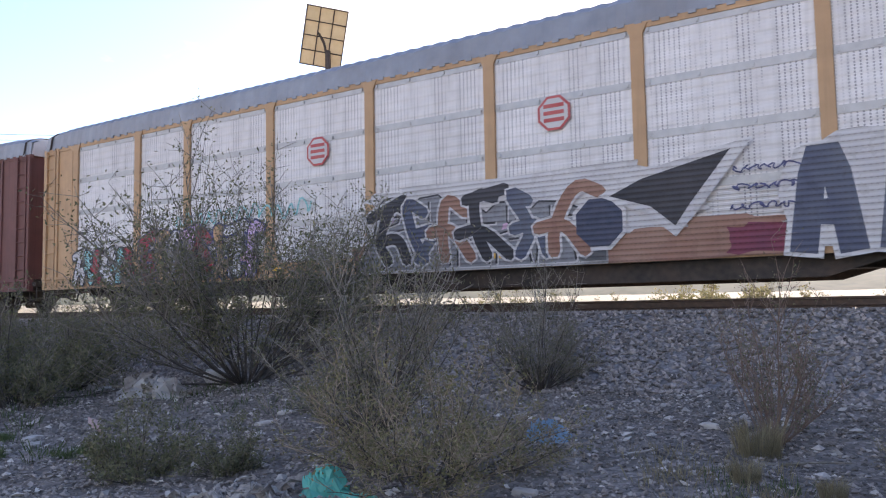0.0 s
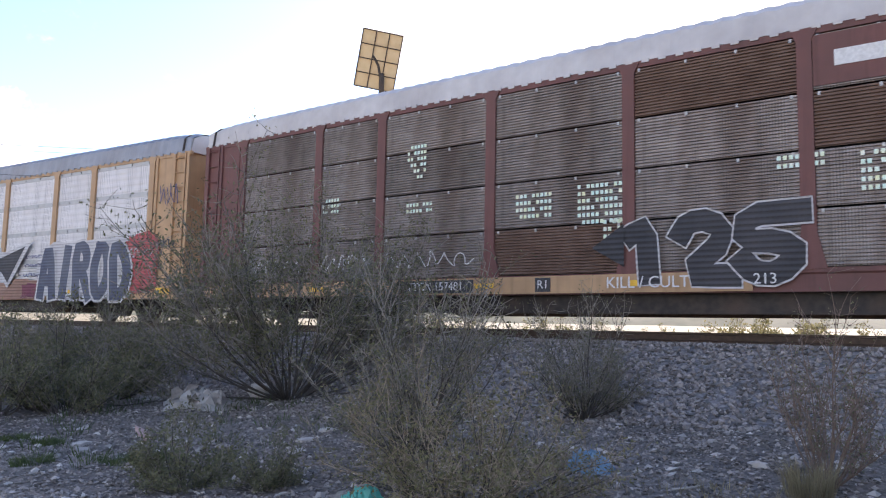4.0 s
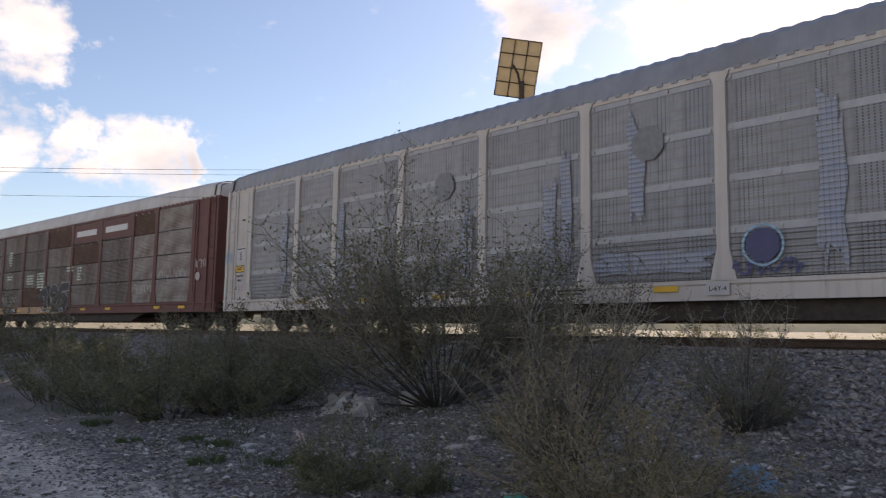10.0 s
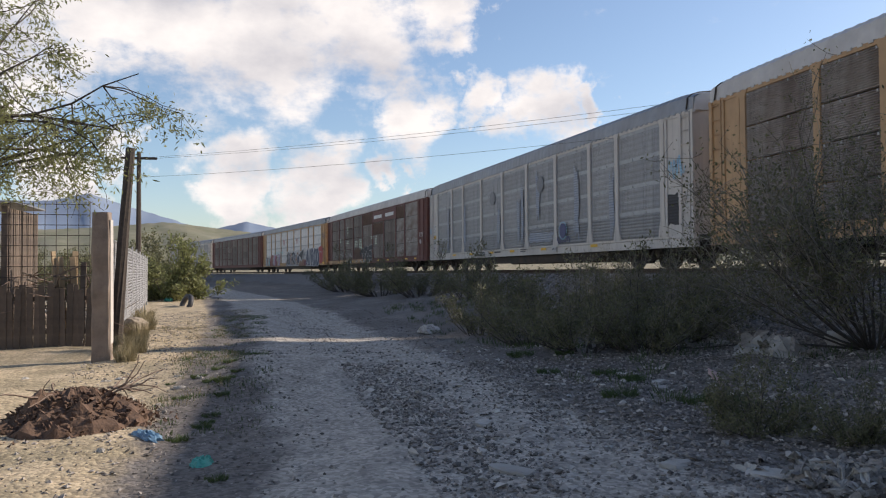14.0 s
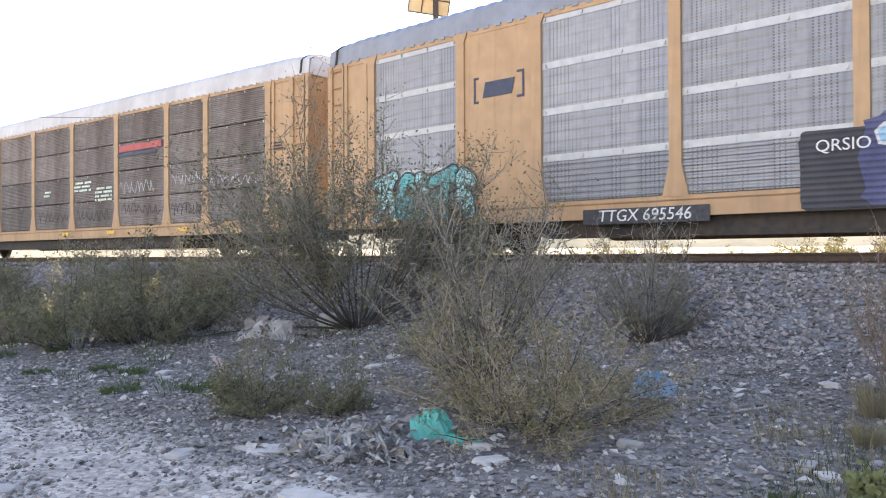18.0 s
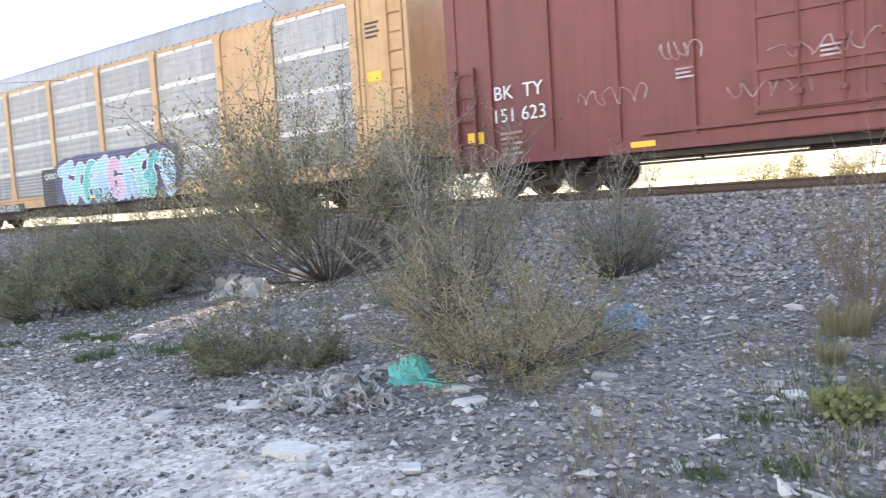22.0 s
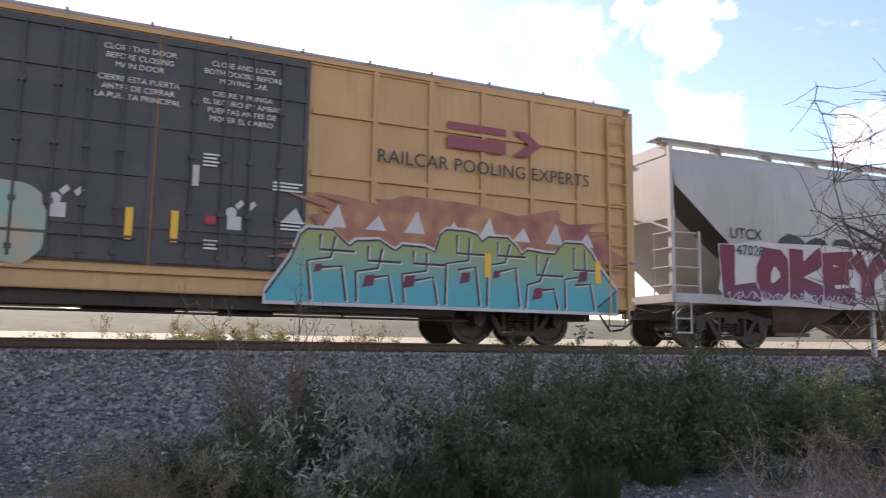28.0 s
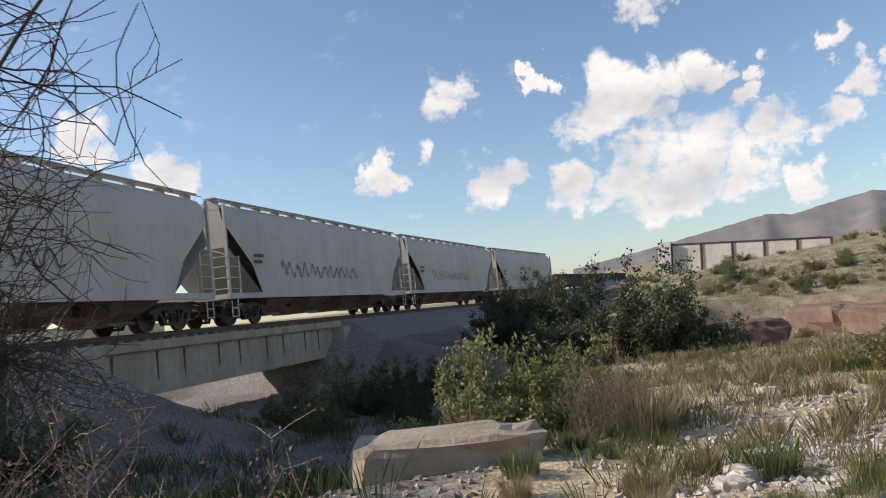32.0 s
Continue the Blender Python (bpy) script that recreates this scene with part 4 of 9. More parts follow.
def scrawl(car, seed, x0, x1, z0, z1, material, y=-1.6, turns=7, width=0.02, label=""):
    """A quick line of spray or chalk."""
    rnd = random.Random(seed)
    pts = []
    n = turns * 4
    for k in range(n + 1):
        a = k / n
        pts.append((x0 + (x1 - x0) * a + rnd.uniform(-0.1, 0.1), y, z0 + (z1 - z0) * (0.5 + 0.5 * math.sin(a * turns * 2 * math.pi + rnd.uniform(-0.5, 0.5)) * rnd.uniform(0.5, 1))))
    mb = MB()
    ribbon(mb, rounded([(p[0], p[2]) for p in pts], 1), y, width)
    return part("scrawl", mb, material, car, label)


# centres of the cars along the track at 0 s
car_a = autorack("autorack with white perforated panels, yellow posts and graffiti", YELLOW, PANEL_WHITE, ROOF_GREY, YELLOW, 4, 9)
car_b = autorack("weathered maroon autorack with ribbed rusty panels", MAROON, PANEL_DARK, ROOF_PALE, MAROON, 4, 16, 0.03, bands=False)
car_n = autorack("grey autorack with dirty perforated panels and pale posts", CREAM, PANEL_GREY, ROOF_GREY, CREAM, 4, 7, 0.02, band=BAND_DIM)
car_y = autorack("yellow autorack with dark weathered ribbed panels", YELLOW, PANEL_DARK, ROOF_PALE, YELLOW, 4, 16, 0.03, bands=False)
car_c = autorack("yellow autorack with grey perforated panels and blue graffiti", YELLOW, PANEL_GREY, ROOF_GREY, YELLOW, 4, 7, 0.02, plain_bays=(-8.1, 8.1))
car_r = autorack("dark maroon autorack far down the line", MAROON, PANEL_DARK, ROOF_GREY, MAROON, 4, 16, 0.03, bands=False)
car_q = autorack("grey autorack at the head of the line", CREAM, PANEL_GREY, ROOF_GREY, CREAM, 4, 10, band=BAND_DIM)
CARS = [(car_a, -8.27), (car_b, 19.37), (car_n, 46.95), (car_y, 74.7), (car_c, 102.4), (car_r, -35.94), (car_q, -63.6)]


# ---- boxcars ----
def boxcar(label, paint, half, W, spread, door, door_paint, ribs, eave=4.93, floor=0.72, crown=5.14, corrugated_door=False):
    car = thing("boxcar", label, "boxcar", "train of freight cars")
    body = MB()
    body.box(-half, half, -W, W, floor + 0.2, eave)
    part("body", body, paint, car)
    roof = MB()
    roof.prism_x([(-W - 0.04, eave), (-W - 0.04, eave + 0.05), (0, crown), (W + 0.04, eave + 0.05), (W + 0.04, eave)], -half - 0.03, half + 0.03)
    part("roof", roof, ROOF_GREY, car)
    seams = MB()
    k = -half + 0.6
    while k < half:
        seams.prism_x([(-W - 0.06, eave + 0.03), (-W - 0.06, eave + 0.09), (0, crown + 0.04), (W + 0.06, eave + 0.09), (W + 0.06, eave + 0.03)], k - 0.03, k + 0.03)
        k += 1.22
    part("roof_seams", seams, ROOF_GREY, car)
    frame_ = MB()
    frame_.box(-half, half, -W - 0.035, -W, floor, floor + 0.24)
    frame_.box(-half, half, -W - 0.03, -W, eave - 0.14, eave + 0.02)
    for e in (-1, 1):
        frame_.box(min(e * half, e * (half - 0.16)), max(e * half, e * (half - 0.16)), -W - 0.03, -W, floor, eave)
    part("side_frame", frame_, paint, car)
    xs = [x for x in np.arange(-half + 0.95, half - 0.5, ribs) if abs(x) > door + 0.2]
    rib = MB().prism([(-0.05, floor + 0.2), (0.05, floor + 0.2), (0.05, eave - 0.1), (-0.05, eave - 0.1)], -W - 0.065, -W).mesh("side_post", paint)
    for x in xs:
        part("side_post", rib, paint, car, at=pose(float(x), 0, 0))
    if not corrugated_door:
        for z in (1.72, 2.86, 3.95):
            for e in (-1, 1):
                a, b = sorted((e * (door + 0.05), e * (half - 0.15)))
                part("girth_strip", MB().box(a, b, -W - 0.055, -W, z - 0.04, z + 0.04), paint, car)
    # doors
    n = 2 if door > 2 else 1
    for i in range(n):
        a = -door + i * (2 * door / n) + 0.02
        b = a + 2 * door / n - 0.04
        d = MB()
        d.box(a, b, -W - 0.05, -W, floor + 0.42, eave - 0.12)
        dob = part("door", d, door_paint, car, "painted steel plug door")
        for z in (floor + 0.5, 1.75, 2.55, 3.35, 4.1, eave - 0.2):
            part("door_rib", MB().box(a, b, -W - 0.085, -W - 0.05, z - 0.05, z + 0.05), door_paint, dob)
        for x in (a + 0.04, (a + b) / 2, b - 0.04):
            part("door_stile", MB().box(x - 0.035, x + 0.035, -W - 0.08, -W - 0.05, floor + 0.42, eave - 0.12), door_paint, dob)
        for f in (0.22, 0.42, 0.6, 0.8):
            x = a + (b - a) * f
            bars = MB()
            bars.tube([(x, -W - 0.11, floor + 0.45), (x, -W - 0.11, eave - 0.2)], 0.022, 6)
            for z in (1.3, 2.0, 2.9, 3.8):
                bars.box(x - 0.05, x + 0.05, -W - 0.13, -W - 0.05, z - 0.04, z + 0.04)
            part("lock_rod", bars, door_paint, dob)
        part("lock_bar", MB().box(a + 0.2, b - 0.2, -W - 0.12, -W - 0.08, 1.52, 1.56), door_paint, dob)
    part("door_track", MB().box(-2.2 * door, 2.2 * door if n == 1 else 2 * door, -W - 0.09, -W - 0.03, floor + 0.28, floor + 0.34), paint, car)
    part("door_track", MB().box(-2.0 * door, 2.0 * door, -W - 0.07, -W, eave - 0.1, eave - 0.03), paint, car)
    part("door_sill", MB().box(-door - 0.4, door + 0.4, -W - 0.06, -W, floor + 0.02, floor + 0.12), paint, car)
    under = MB()
    under.box(-half + 0.2, half - 0.2, -0.4, 0.4, 0.52, floor + 0.2)
    under.box(-spread + 1.6, spread - 1.6, -W + 0.1, -W + 0.2, 0.5, floor)
    under.box(-0.9, 0.5, -0.9, -0.45, 0.45, 0.8)
    under.tube([(1.2, -0.8, 0.6), (2.1, -0.8, 0.6)], 0.2, 10)
    under.tube([(-spread + 1.2, -W + 0.25, 0.42), (spread - 1.2, -W + 0.25, 0.42)], 0.02, 5)
    for x in (-2.5, 0.6, 3.2):
        under.box(x, x + 0.05, -W + 0.22, -W + 0.28, 0.4, 0.75)
    part("underframe", under, STEEL_DARK, car)
    for e in (-1, 1):
        ladder(car, e * (half - 0.36), -W - 0.02, floor - 0.1, 2.6 if e < 0 else eave - 0.2, 0.46, paint, depth=0.09)
        end = MB()
        for z in np.arange(1.2, eave - 0.2, 0.42):
            end.tube([(e * (half + 0.03), -W + 0.1, z), (e * (half + 0.03), W - 0.1, z)], 0.07, 6)
        part("end_ribs", end, paint, car)
        lad = MB()
        for z in np.arange(1.1, eave - 0.1, 0.42):
            lad.tube([(e * (half + 0.16), -W + 0.08, z), (e * (half + 0.16), -W + 0.5, z)], 0.016, 5)
        for y in (-W + 0.08, -W + 0.5):
            lad.box(min(e * half, e * (half + 0.17)), max(e * half, e * (half + 0.17)), y - 0.02, y + 0.02, 1.0, eave)
        part("end_ladder", lad, paint, car)
        st = MB()
        st.tube([(e * (half - 0.55), -W, floor), (e * (half - 0.55), -W, 0.4), (e * (half - 0.15), -W, 0.4), (e * (half - 0.15), -W, floor)], 0.02, 5)
        part("step", st, STEEL_DARK, car)
        lower = MB()
        lower.box(min(e * (half - 0.3), e * (half + 0.3)), max(e * (half - 0.3), e * (half + 0.3)), -1.3, 1.3, floor + 0.02, floor + 0.2)
        part("end_sill", lower, paint, car)
    bogies(car, spread, half + 0.52)
    return car


# ---- covered hoppers ----
def hopper(label, half=9.35, spread=7.4):
    car = thing("covered_hopper", label, "hopper car", "train of freight cars")
    W, LOW, TOP = 1.52, 1.04, 4.32
    # side sheets bulge a little and lean in at the top; the ends are cut back along the slope sheets
    prof = [(LOW, W), (2.2, W + 0.01), (3.5, W), (4.05, W - 0.06), (TOP, W - 0.28)]
    for s_ in (-1, 1):
        side = MB()
        rows = []
        for z, y in prof:
            cut = half - 2.35 if z <= 1.9 else (half - 2.35 + (z - 1.9) * 2.2 if z < 2.8 else half - 0.15)
            rows.append([(x, s_ * y, z) for x in np.linspace(-min(cut, half - 0.15), min(cut, half - 0.15), 14)])
        v = [p for r in rows for p in r]
        f = []
        for i in range(len(rows) - 1):
            for k in range(13):
                q = (i * 14 + k, i * 14 + k + 1, (i + 1) * 14 + k + 1, (i + 1) * 14 + k)
                f.append(q if s_ < 0 else q[::-1])
        side.add(v, f)
        part("side_sheet", side, HOPPER, car, smooth=True)
    top = MB()
    top.prism_x([(-W + 0.28, TOP), (-0.9, 4.48), (0.9, 4.48), (W - 0.28, TOP), (W - 0.3, TOP - 0.1), (-W + 0.3, TOP - 0.1)], -half + 0.15, half - 0.15)
    part("roof", top, HOPPER, car)
    for e in (-1, 1):
        a = [(e * (half - 0.15), -W + 0.02, 2.8), (e * (half - 0.15), W - 0.02, 2.8), (e * (half - 2.4), W - 0.02, LOW), (e * (half - 2.4), -W + 0.02, LOW)]
        part("slope_sheet", MB().add(a, [(0, 1, 2, 3) if e < 0 else (3, 2, 1, 0)]), HOPPER, car)
        b = [(e * (half - 0.16), -W + 0.02, 2.8), (e * (half - 0.16), W - 0.02, 2.8), (e * (half - 0.16), W - 0.28, TOP), (e * (half - 0.16), -W + 0.28, TOP)]
        part("end_sheet", MB().add(b, [(0, 1, 2, 3)]), HOPPER, car)
    sill = MB()
    sill.box(-half, half, -W - 0.03, -W + 0.08, LOW - 0.1, LOW + 0.1)
    sill.box(-half, half, W - 0.08, W + 0.03, LOW - 0.1, LOW + 0.1)
    part("side_sill", sill, HOPPER, car)
    for k in range(4):
        bays_ = MB()
        c = -half + 4.05 + k * (2 * half - 8.1) / 3
        v = []
        for z, hx, hy in ((LOW, 1.25, W - 0.05), (0.62, 0.78, 1.05), (0.36, 0.5, 0.7)):
            v += [(c - hx, -hy, z), (c + hx, -hy, z), (c + hx, hy, z), (c - hx, hy, z)]
        f = [(8, 9, 10, 11)]
        for i in range(2):
            f += [(i * 4 + j, i * 4 + (j + 1) % 4, (i + 1) * 4 + (j + 1) % 4, (i + 1) * 4 + j) for j in range(4)]
        bays_.add(v, f)
        bays_.box(c - 0.55, c + 0.55, -0.85, 0.85, 0.28, 0.37)
        part("discharge_bay", bays_, MATS["hopper_underside"], car, "rusty discharge hopper")
    under = MB()
    under.box(-half, half, -0.3, 0.3, 0.62, 0.95)
    part("centre_sill", under, STEEL_DARK, car)
    for e in (-1, 1):
        cage = MB()
        for y in (-W + 0.02, W - 0.02):
            cage.box(min(e * half, e * (half - 0.09)), max(e * half, e * (half - 0.09)), y - 0.05, y + 0.05, LOW - 0.1, 4.34)
        cage.box(min(e * half, e * (half - 0.3)), max(e * half, e * (half - 0.3)), -W, W, LOW - 0.1, LOW + 0.08)
        for x in (half - 0.75,):
            cage.box(e * x - 0.025, e * x + 0.025, -W - 0.03, -W + 0.02, LOW, 2.5)
        for z in (1.3, 1.7, 2.1, 2.45):
            cage.tube([(e * half, -W - 0.01, z), (e * (half - 0.75), -W - 0.01, z)], 0.018, 5)
            cage.tube([(e * (half + 0.02), -W, z), (e * (half + 0.02), -W + 0.6, z)], 0.018, 5)
        cage.tube([(e * (half - 0.02), -W + 0.6, LOW), (e * (half - 0.02), -W + 0.6, 2.5)], 0.022, 5)
        cage.tube([(e * (half - 0.04), -W, 2.5), (e * (half - 0.04), W, 3.6)], 0.025, 5)
        part("end_cage", cage, HOPPER, car)
        st = MB()
        for z in (0.3, 0.6):
            st.tube([(e * (half - 0.5), -W, z), (e * (half - 0.1), -W, z)], 0.02, 5)
        for x in (half - 0.5, half - 0.1):
            st.tube([(e * x, -W, 0.28), (e * x, -W, LOW)], 0.02, 5)
        part("step", st, HOPPER, car)
    walkway = MB()
    for y in (-0.95, 0.95):
        walkway.box(-half, half, y - 0.22, y + 0.22, 4.6, 4.63)
        x = -half + 0.3
        while x < half:
            walkway.box(x - 0.02, x + 0.02, y - 0.2, y + 0.2, 4.4, 4.6)
            x += 1.5
    part("running_board", walkway, HOPPER, car, "grating walkway")
    rim_ = MB()
    rim_.tube([(-half, -W + 0.2, 4.5), (half, -W + 0.2, 4.5)], 0.02, 5)
    part("roof_rail", rim_, HOPPER, car)
    hatch = MB()
    for k in range(9):
        hatch.box(-half + 1.4 + k * 2.0, -half + 2.9 + k * 2.0, -0.45, 0.45, 4.48, 4.6)
    part("hatch_cover", hatch, HOPPER, car)
    bogies(car, spread, half + 0.55)
    return car


def gondola(label):
    car = thing("gondola", label, "gondola car", "train of freight cars")
    b = MB()
    b.box(-8, 8, -1.5, -1.42, 0.95, 2.35)
    b.box(-8, 8, 1.42, 1.5, 0.95, 2.35)
    b.box(-8, -7.92, -1.42, 1.42, 0.95, 2.35)
    b.box(7.92, 8, -1.42, 1.42, 0.95, 2.35)
    b.box(-8, 8, -1.42, 1.42, 0.95, 1.05)
    for k in range(12):
        b.box(-7.9 + k * 1.42, -7.75 + k * 1.42, -1.56, -1.5, 0.95, 2.35)
    b.box(-8.05, 8.05, -1.6, -1.5, 2.27, 2.37)
    part("body", b, STEEL_DARK, car)
    bogies(car, 6.0, 8.6)
    return car


mat("hopper_underside", (0.2, 0.13, 0.1), (0.12, 0.08, 0.065), 0.85, 0, 4, 0.15, 30, (0.07, 0.05, 0.045), 1.2, 0.6)
car_bx = boxcar("dark red boxcar with chalky white graffiti", BOXRED, 7.5, 1.5, 5.85, 1.55, BOXRED, 1.35, 4.75, 0.62, 4.95, True)
car_t1 = boxcar("yellow boxcar with black doors and large pale graffiti", YELLOW_FRESH, 9.3, 1.55, 6.9, 2.45, BLACKDOOR, 1.09)
car_t2 = boxcar("yellow boxcar with black doors and colourful graffiti", YELLOW_FRESH, 9.3, 1.55, 6.9, 2.45, BLACKDOOR, 1.09)
car_h = hopper("grey covered hopper with dark red and white graffiti")
CARS += [(car_bx, 124.52), (car_t1, 142.4), (car_t2, 162.03), (car_h, 181.85)]
for k in range(4):
    h = hopper("grey covered hopper far down the line")
    CARS.append((h, 181.85 + 19.8 * (k + 1)))
CARS += [(gondola("low dark gondola car at the end of the line"), 181.85 + 19.8 * 4 + 19.0), (gondola("low dark gondola car at the end of the line"), 181.85 + 19.8 * 4 + 36.4)]


# ---- loose stone ----
STONE = island_vary(mat("ballast_stone", (0.31, 0.275, 0.25), (0.2, 0.178, 0.162), 0.9, 0, 30, 0.3, 90), 0.55)
PEBBLE = island_vary(mat("grey_gravel", (0.28, 0.248, 0.22), (0.19, 0.168, 0.148), 0.9, 0, 30, 0.3, 90), 0.6)
PALE_STONE = island_vary(mat("pale_limestone", (0.52, 0.48, 0.43), (0.4, 0.36, 0.31), 0.9, 0, 12, 0.4, 50), 0.3)
CLAY = mat("brown_clay", (0.15, 0.09, 0.06), (0.09, 0.055, 0.038), 0.95, 0, 9, 0.7, 25)
CONCRETE = mat("weathered_concrete", (0.38, 0.34, 0.28), (0.29, 0.26, 0.22), 0.9, 0, 4, 0.35, 30, (0.17, 0.14, 0.11), 1.2, 0.6, streak=0.3)
ROCK = mat("tan_rock", (0.38, 0.31, 0.23), (0.26, 0.21, 0.16), 0.9, 0, 3.5, 0.7, 18, (0.45, 0.4, 0.33), 1.5, 0.5)


def stones(name, xs, ys, sizes, material, label, sink=0.3, flat=0.7, seed=1):
    """One joined mesh of many small angular stones."""
    rng = np.random.default_rng(seed)
    n = len(xs)
    base = np.array([(1, 0, 0), (0, 1, 0), (-1, 0, 0), (0, -1, 0), (0, 0, 1), (0, 0, -1)], float)
    tri = np.array([(0, 1, 4), (1, 2, 4), (2, 3, 4), (3, 0, 4), (1, 0, 5), (2, 1, 5), (3, 2, 5), (0, 3, 5)])
    shape = base[None] * rng.uniform(0.6, 1.35, (n, 6, 1)) + rng.uniform(-0.28, 0.28, (n, 6, 3))
    shape[:, :, 2] *= flat
    a = rng.uniform(0, 2 * np.pi, n)
    b = rng.normal(0, 0.35, n)
    c, s = np.cos(a)[:, None], np.sin(a)[:, None]
    x, y, z = shape[..., 0], shape[..., 1], shape[..., 2]
    x, z = x * np.cos(b)[:, None] + z * np.sin(b)[:, None], -x * np.sin(b)[:, None] + z * np.cos(b)[:, None]
    x, y = x * c - y * s, x * s + y * c
    sz = np.asarray(sizes)[:, None]
    gzv = ground_z(xs, ys)
    v = np.stack([xs[:, None] + x * sz, ys[:, None] + y * sz, gzv[:, None] + (z + flat * (1 - 2 * sink)) * sz], -1).reshape(-1, 3)
    f = (tri[None] + (np.arange(n) * 6)[:, None, None]).reshape(-1, 3)
    return tagged(new(name, raw_mesh(name, v, f, material)), label, "stones", kind="stuff")


rng = np.random.default_rng(7)


def ballast():
    n = 52000
    x = np.concatenate([rng.uniform(-26, 18.2, 40000), rng.uniform(-60, -26, n - 40000)])
    u = np.where(rng.random(n) < 0.86, rng.uniform(1.35, 4.7, n), rng.uniform(-2.2, 1.35, n))
    ok = (np.abs(np.abs(u) - 0.75) > 0.1)
    x, u = x[ok], u[ok]
    stones("ballast", x, track_y(x) - u, rng.uniform(0.025, 0.052, len(x)), STONE, "grey crushed ballast on the slope of the track", 0.25, 0.8, 3)


def gravel():
    n = 78000
    x, y = rng.uniform(-12, 6, n), 1.2 + 8.6 * rng.random(n) ** 1.1
    u = track_y(x) - y
    bare = np.exp(-((u - 11.55) / 0.5) ** 2) + np.exp(-((u - 13.3) / 0.5) ** 2)
    keep = rng.random(n) > bare * 0.85 * (x < -1)
    x, y = x[keep], y[keep]
    size = 0.009 + 0.026 * rng.random(len(x)) ** 2.4
    stones("gravel", x, y, size, PEBBLE, "loose grey gravel strewn over the earth", 0.25, 0.6, 4)
    m = 2600
    x, y = rng.uniform(-15, 9, m), 1.2 + 8.5 * rng.random(m)
    size = 0.02 + 0.045 * rng.random(m) ** 3
    stones("scattered_stones", x, y, size, PALE_STONE, "scattered pale stones lying on the gravel", 0.3, 0.55, 5)
    m = 20000
    x = -rng.uniform(4, 34, m)
    u = rng.uniform(9.5, 17, m)
    ok = rng.random(m) > 0.9 * (np.exp(-((u - 11.55) / 0.5) ** 2) + np.exp(-((u - 13.3) / 0.5) ** 2))
    x, u = x[ok], u[ok]
    m = len(x)
    stones("road_gravel", x, track_y(x) - u, 0.008 + 0.022 * rng.random(m) ** 2, PEBBLE, "loose stones on the dirt road", 0.3, 0.6, 6)
    m = 9000
    x, y = rng.normal(8.3, 2.2, m), rng.normal(-3.4, 1.3, m)
    stones("rubble", x, y, 0.01 + 0.04 * rng.random(m) ** 2.5, PALE_STONE, "heap of broken pale rubble beside the gully", 0.3, 0.7, 8)
    m = 2600
    x, y = rng.uniform(10, 45, m), rng.uniform(-16, 4, m)
    stones("gully_stones", x, y, 0.02 + 0.06 * rng.random(m) ** 3, PALE_STONE, "pale stones strewn along the gully", 0.3, 0.6, 9)
    m = 3000
    x, y = rng.uniform(3, 12, m), rng.uniform(0, 6, m)
    stones("shaded_stones", x, y, 0.015 + 0.04 * rng.random(m) ** 2, PEBBLE, "grey stones under the bare tree", 0.3, 0.6, 10)


ballast()
gravel()


def boulder(name, seed, at, size, material, label, category, rot=0.0, rough=0.22, square=0.6, group=""):
    """A rock: a squared ball with broken facets, sunk a little into the ground."""
    rnd = random.Random(seed)
    nu, nv = 16, 10
    v, f = [], []
    off = Vector((rnd.uniform(0, 50), rnd.uniform(0, 50), 0))
    for j in range(nv + 1):
        w = math.pi * j / nv
        for i in range(nu):
            a = 2 * math.pi * i / nu
            p = Vector((math.sin(w) * math.cos(a), math.sin(w) * math.sin(a), math.cos(w)))
            q = Vector([math.copysign(abs(c) ** square, c) for c in p])
            k = 1 + rough * noise.noise(p * 1.6 + off) + rough * 0.6 * noise.noise(p * 4.0 + off)
            v.append((q.x * size[0] * k / 2, q.y * size[1] * k / 2, q.z * size[2] * k / 2 + size[2] * 0.36))
    for j in range(nv):
        for i in range(nu):
            f.append((j * nu + i, (j + 1) * nu + i, (j + 1) * nu + (i + 1) % nu, j * nu + (i + 1) % nu))
    ob = new(name, raw_mesh(name, v, f, material))
    ob.matrix_basis = pose(at[0], at[1], gz(*at) - 0.02, 0, 0, rot)
    return tagged(ob, label, category, group)


# ---- plants ----
BARK_GREY = mat("grey_twig", (0.23, 0.205, 0.17), (0.14, 0.125, 0.1), 0.9, 0, 20, 0.2, 60)
BARK_DARK = mat("dark_bark", (0.075, 0.058, 0.045), (0.045, 0.035, 0.03), 0.9, 0, 14, 0.4, 50)
BARK_STEM = mat("dark_grey_stem", (0.1, 0.085, 0.07), (0.06, 0.05, 0.042), 0.9, 0, 20, 0.2, 60)
TWIG_STRAW = island_vary(mat("straw_twig", (0.35, 0.275, 0.19), (0.25, 0.195, 0.14), 0.9, 0, 20, 0.1, 60), 0.4)
TWIG_GREY = island_vary(mat("ash_grey_twig", (0.25, 0.225, 0.185), (0.16, 0.14, 0.115), 0.9, 0, 20, 0.1, 60), 0.45)
BARK_BROWN = mat("brown_twig", (0.24, 0.17, 0.13), (0.15, 0.105, 0.08), 0.9, 0, 20, 0.2, 60)
LEAF_OLIVE = island_vary(mat("olive_leaf", (0.19, 0.185, 0.095), (0.135, 0.135, 0.075), 0.75, 0, 6, 0.0, translucent=0.35), 0.55)
LEAF_YELLOW = island_vary(mat("dry_yellow_leaf", (0.24, 0.215, 0.1), (0.18, 0.17, 0.085), 0.75, 0, 6, 0.0, translucent=0.35), 0.55)
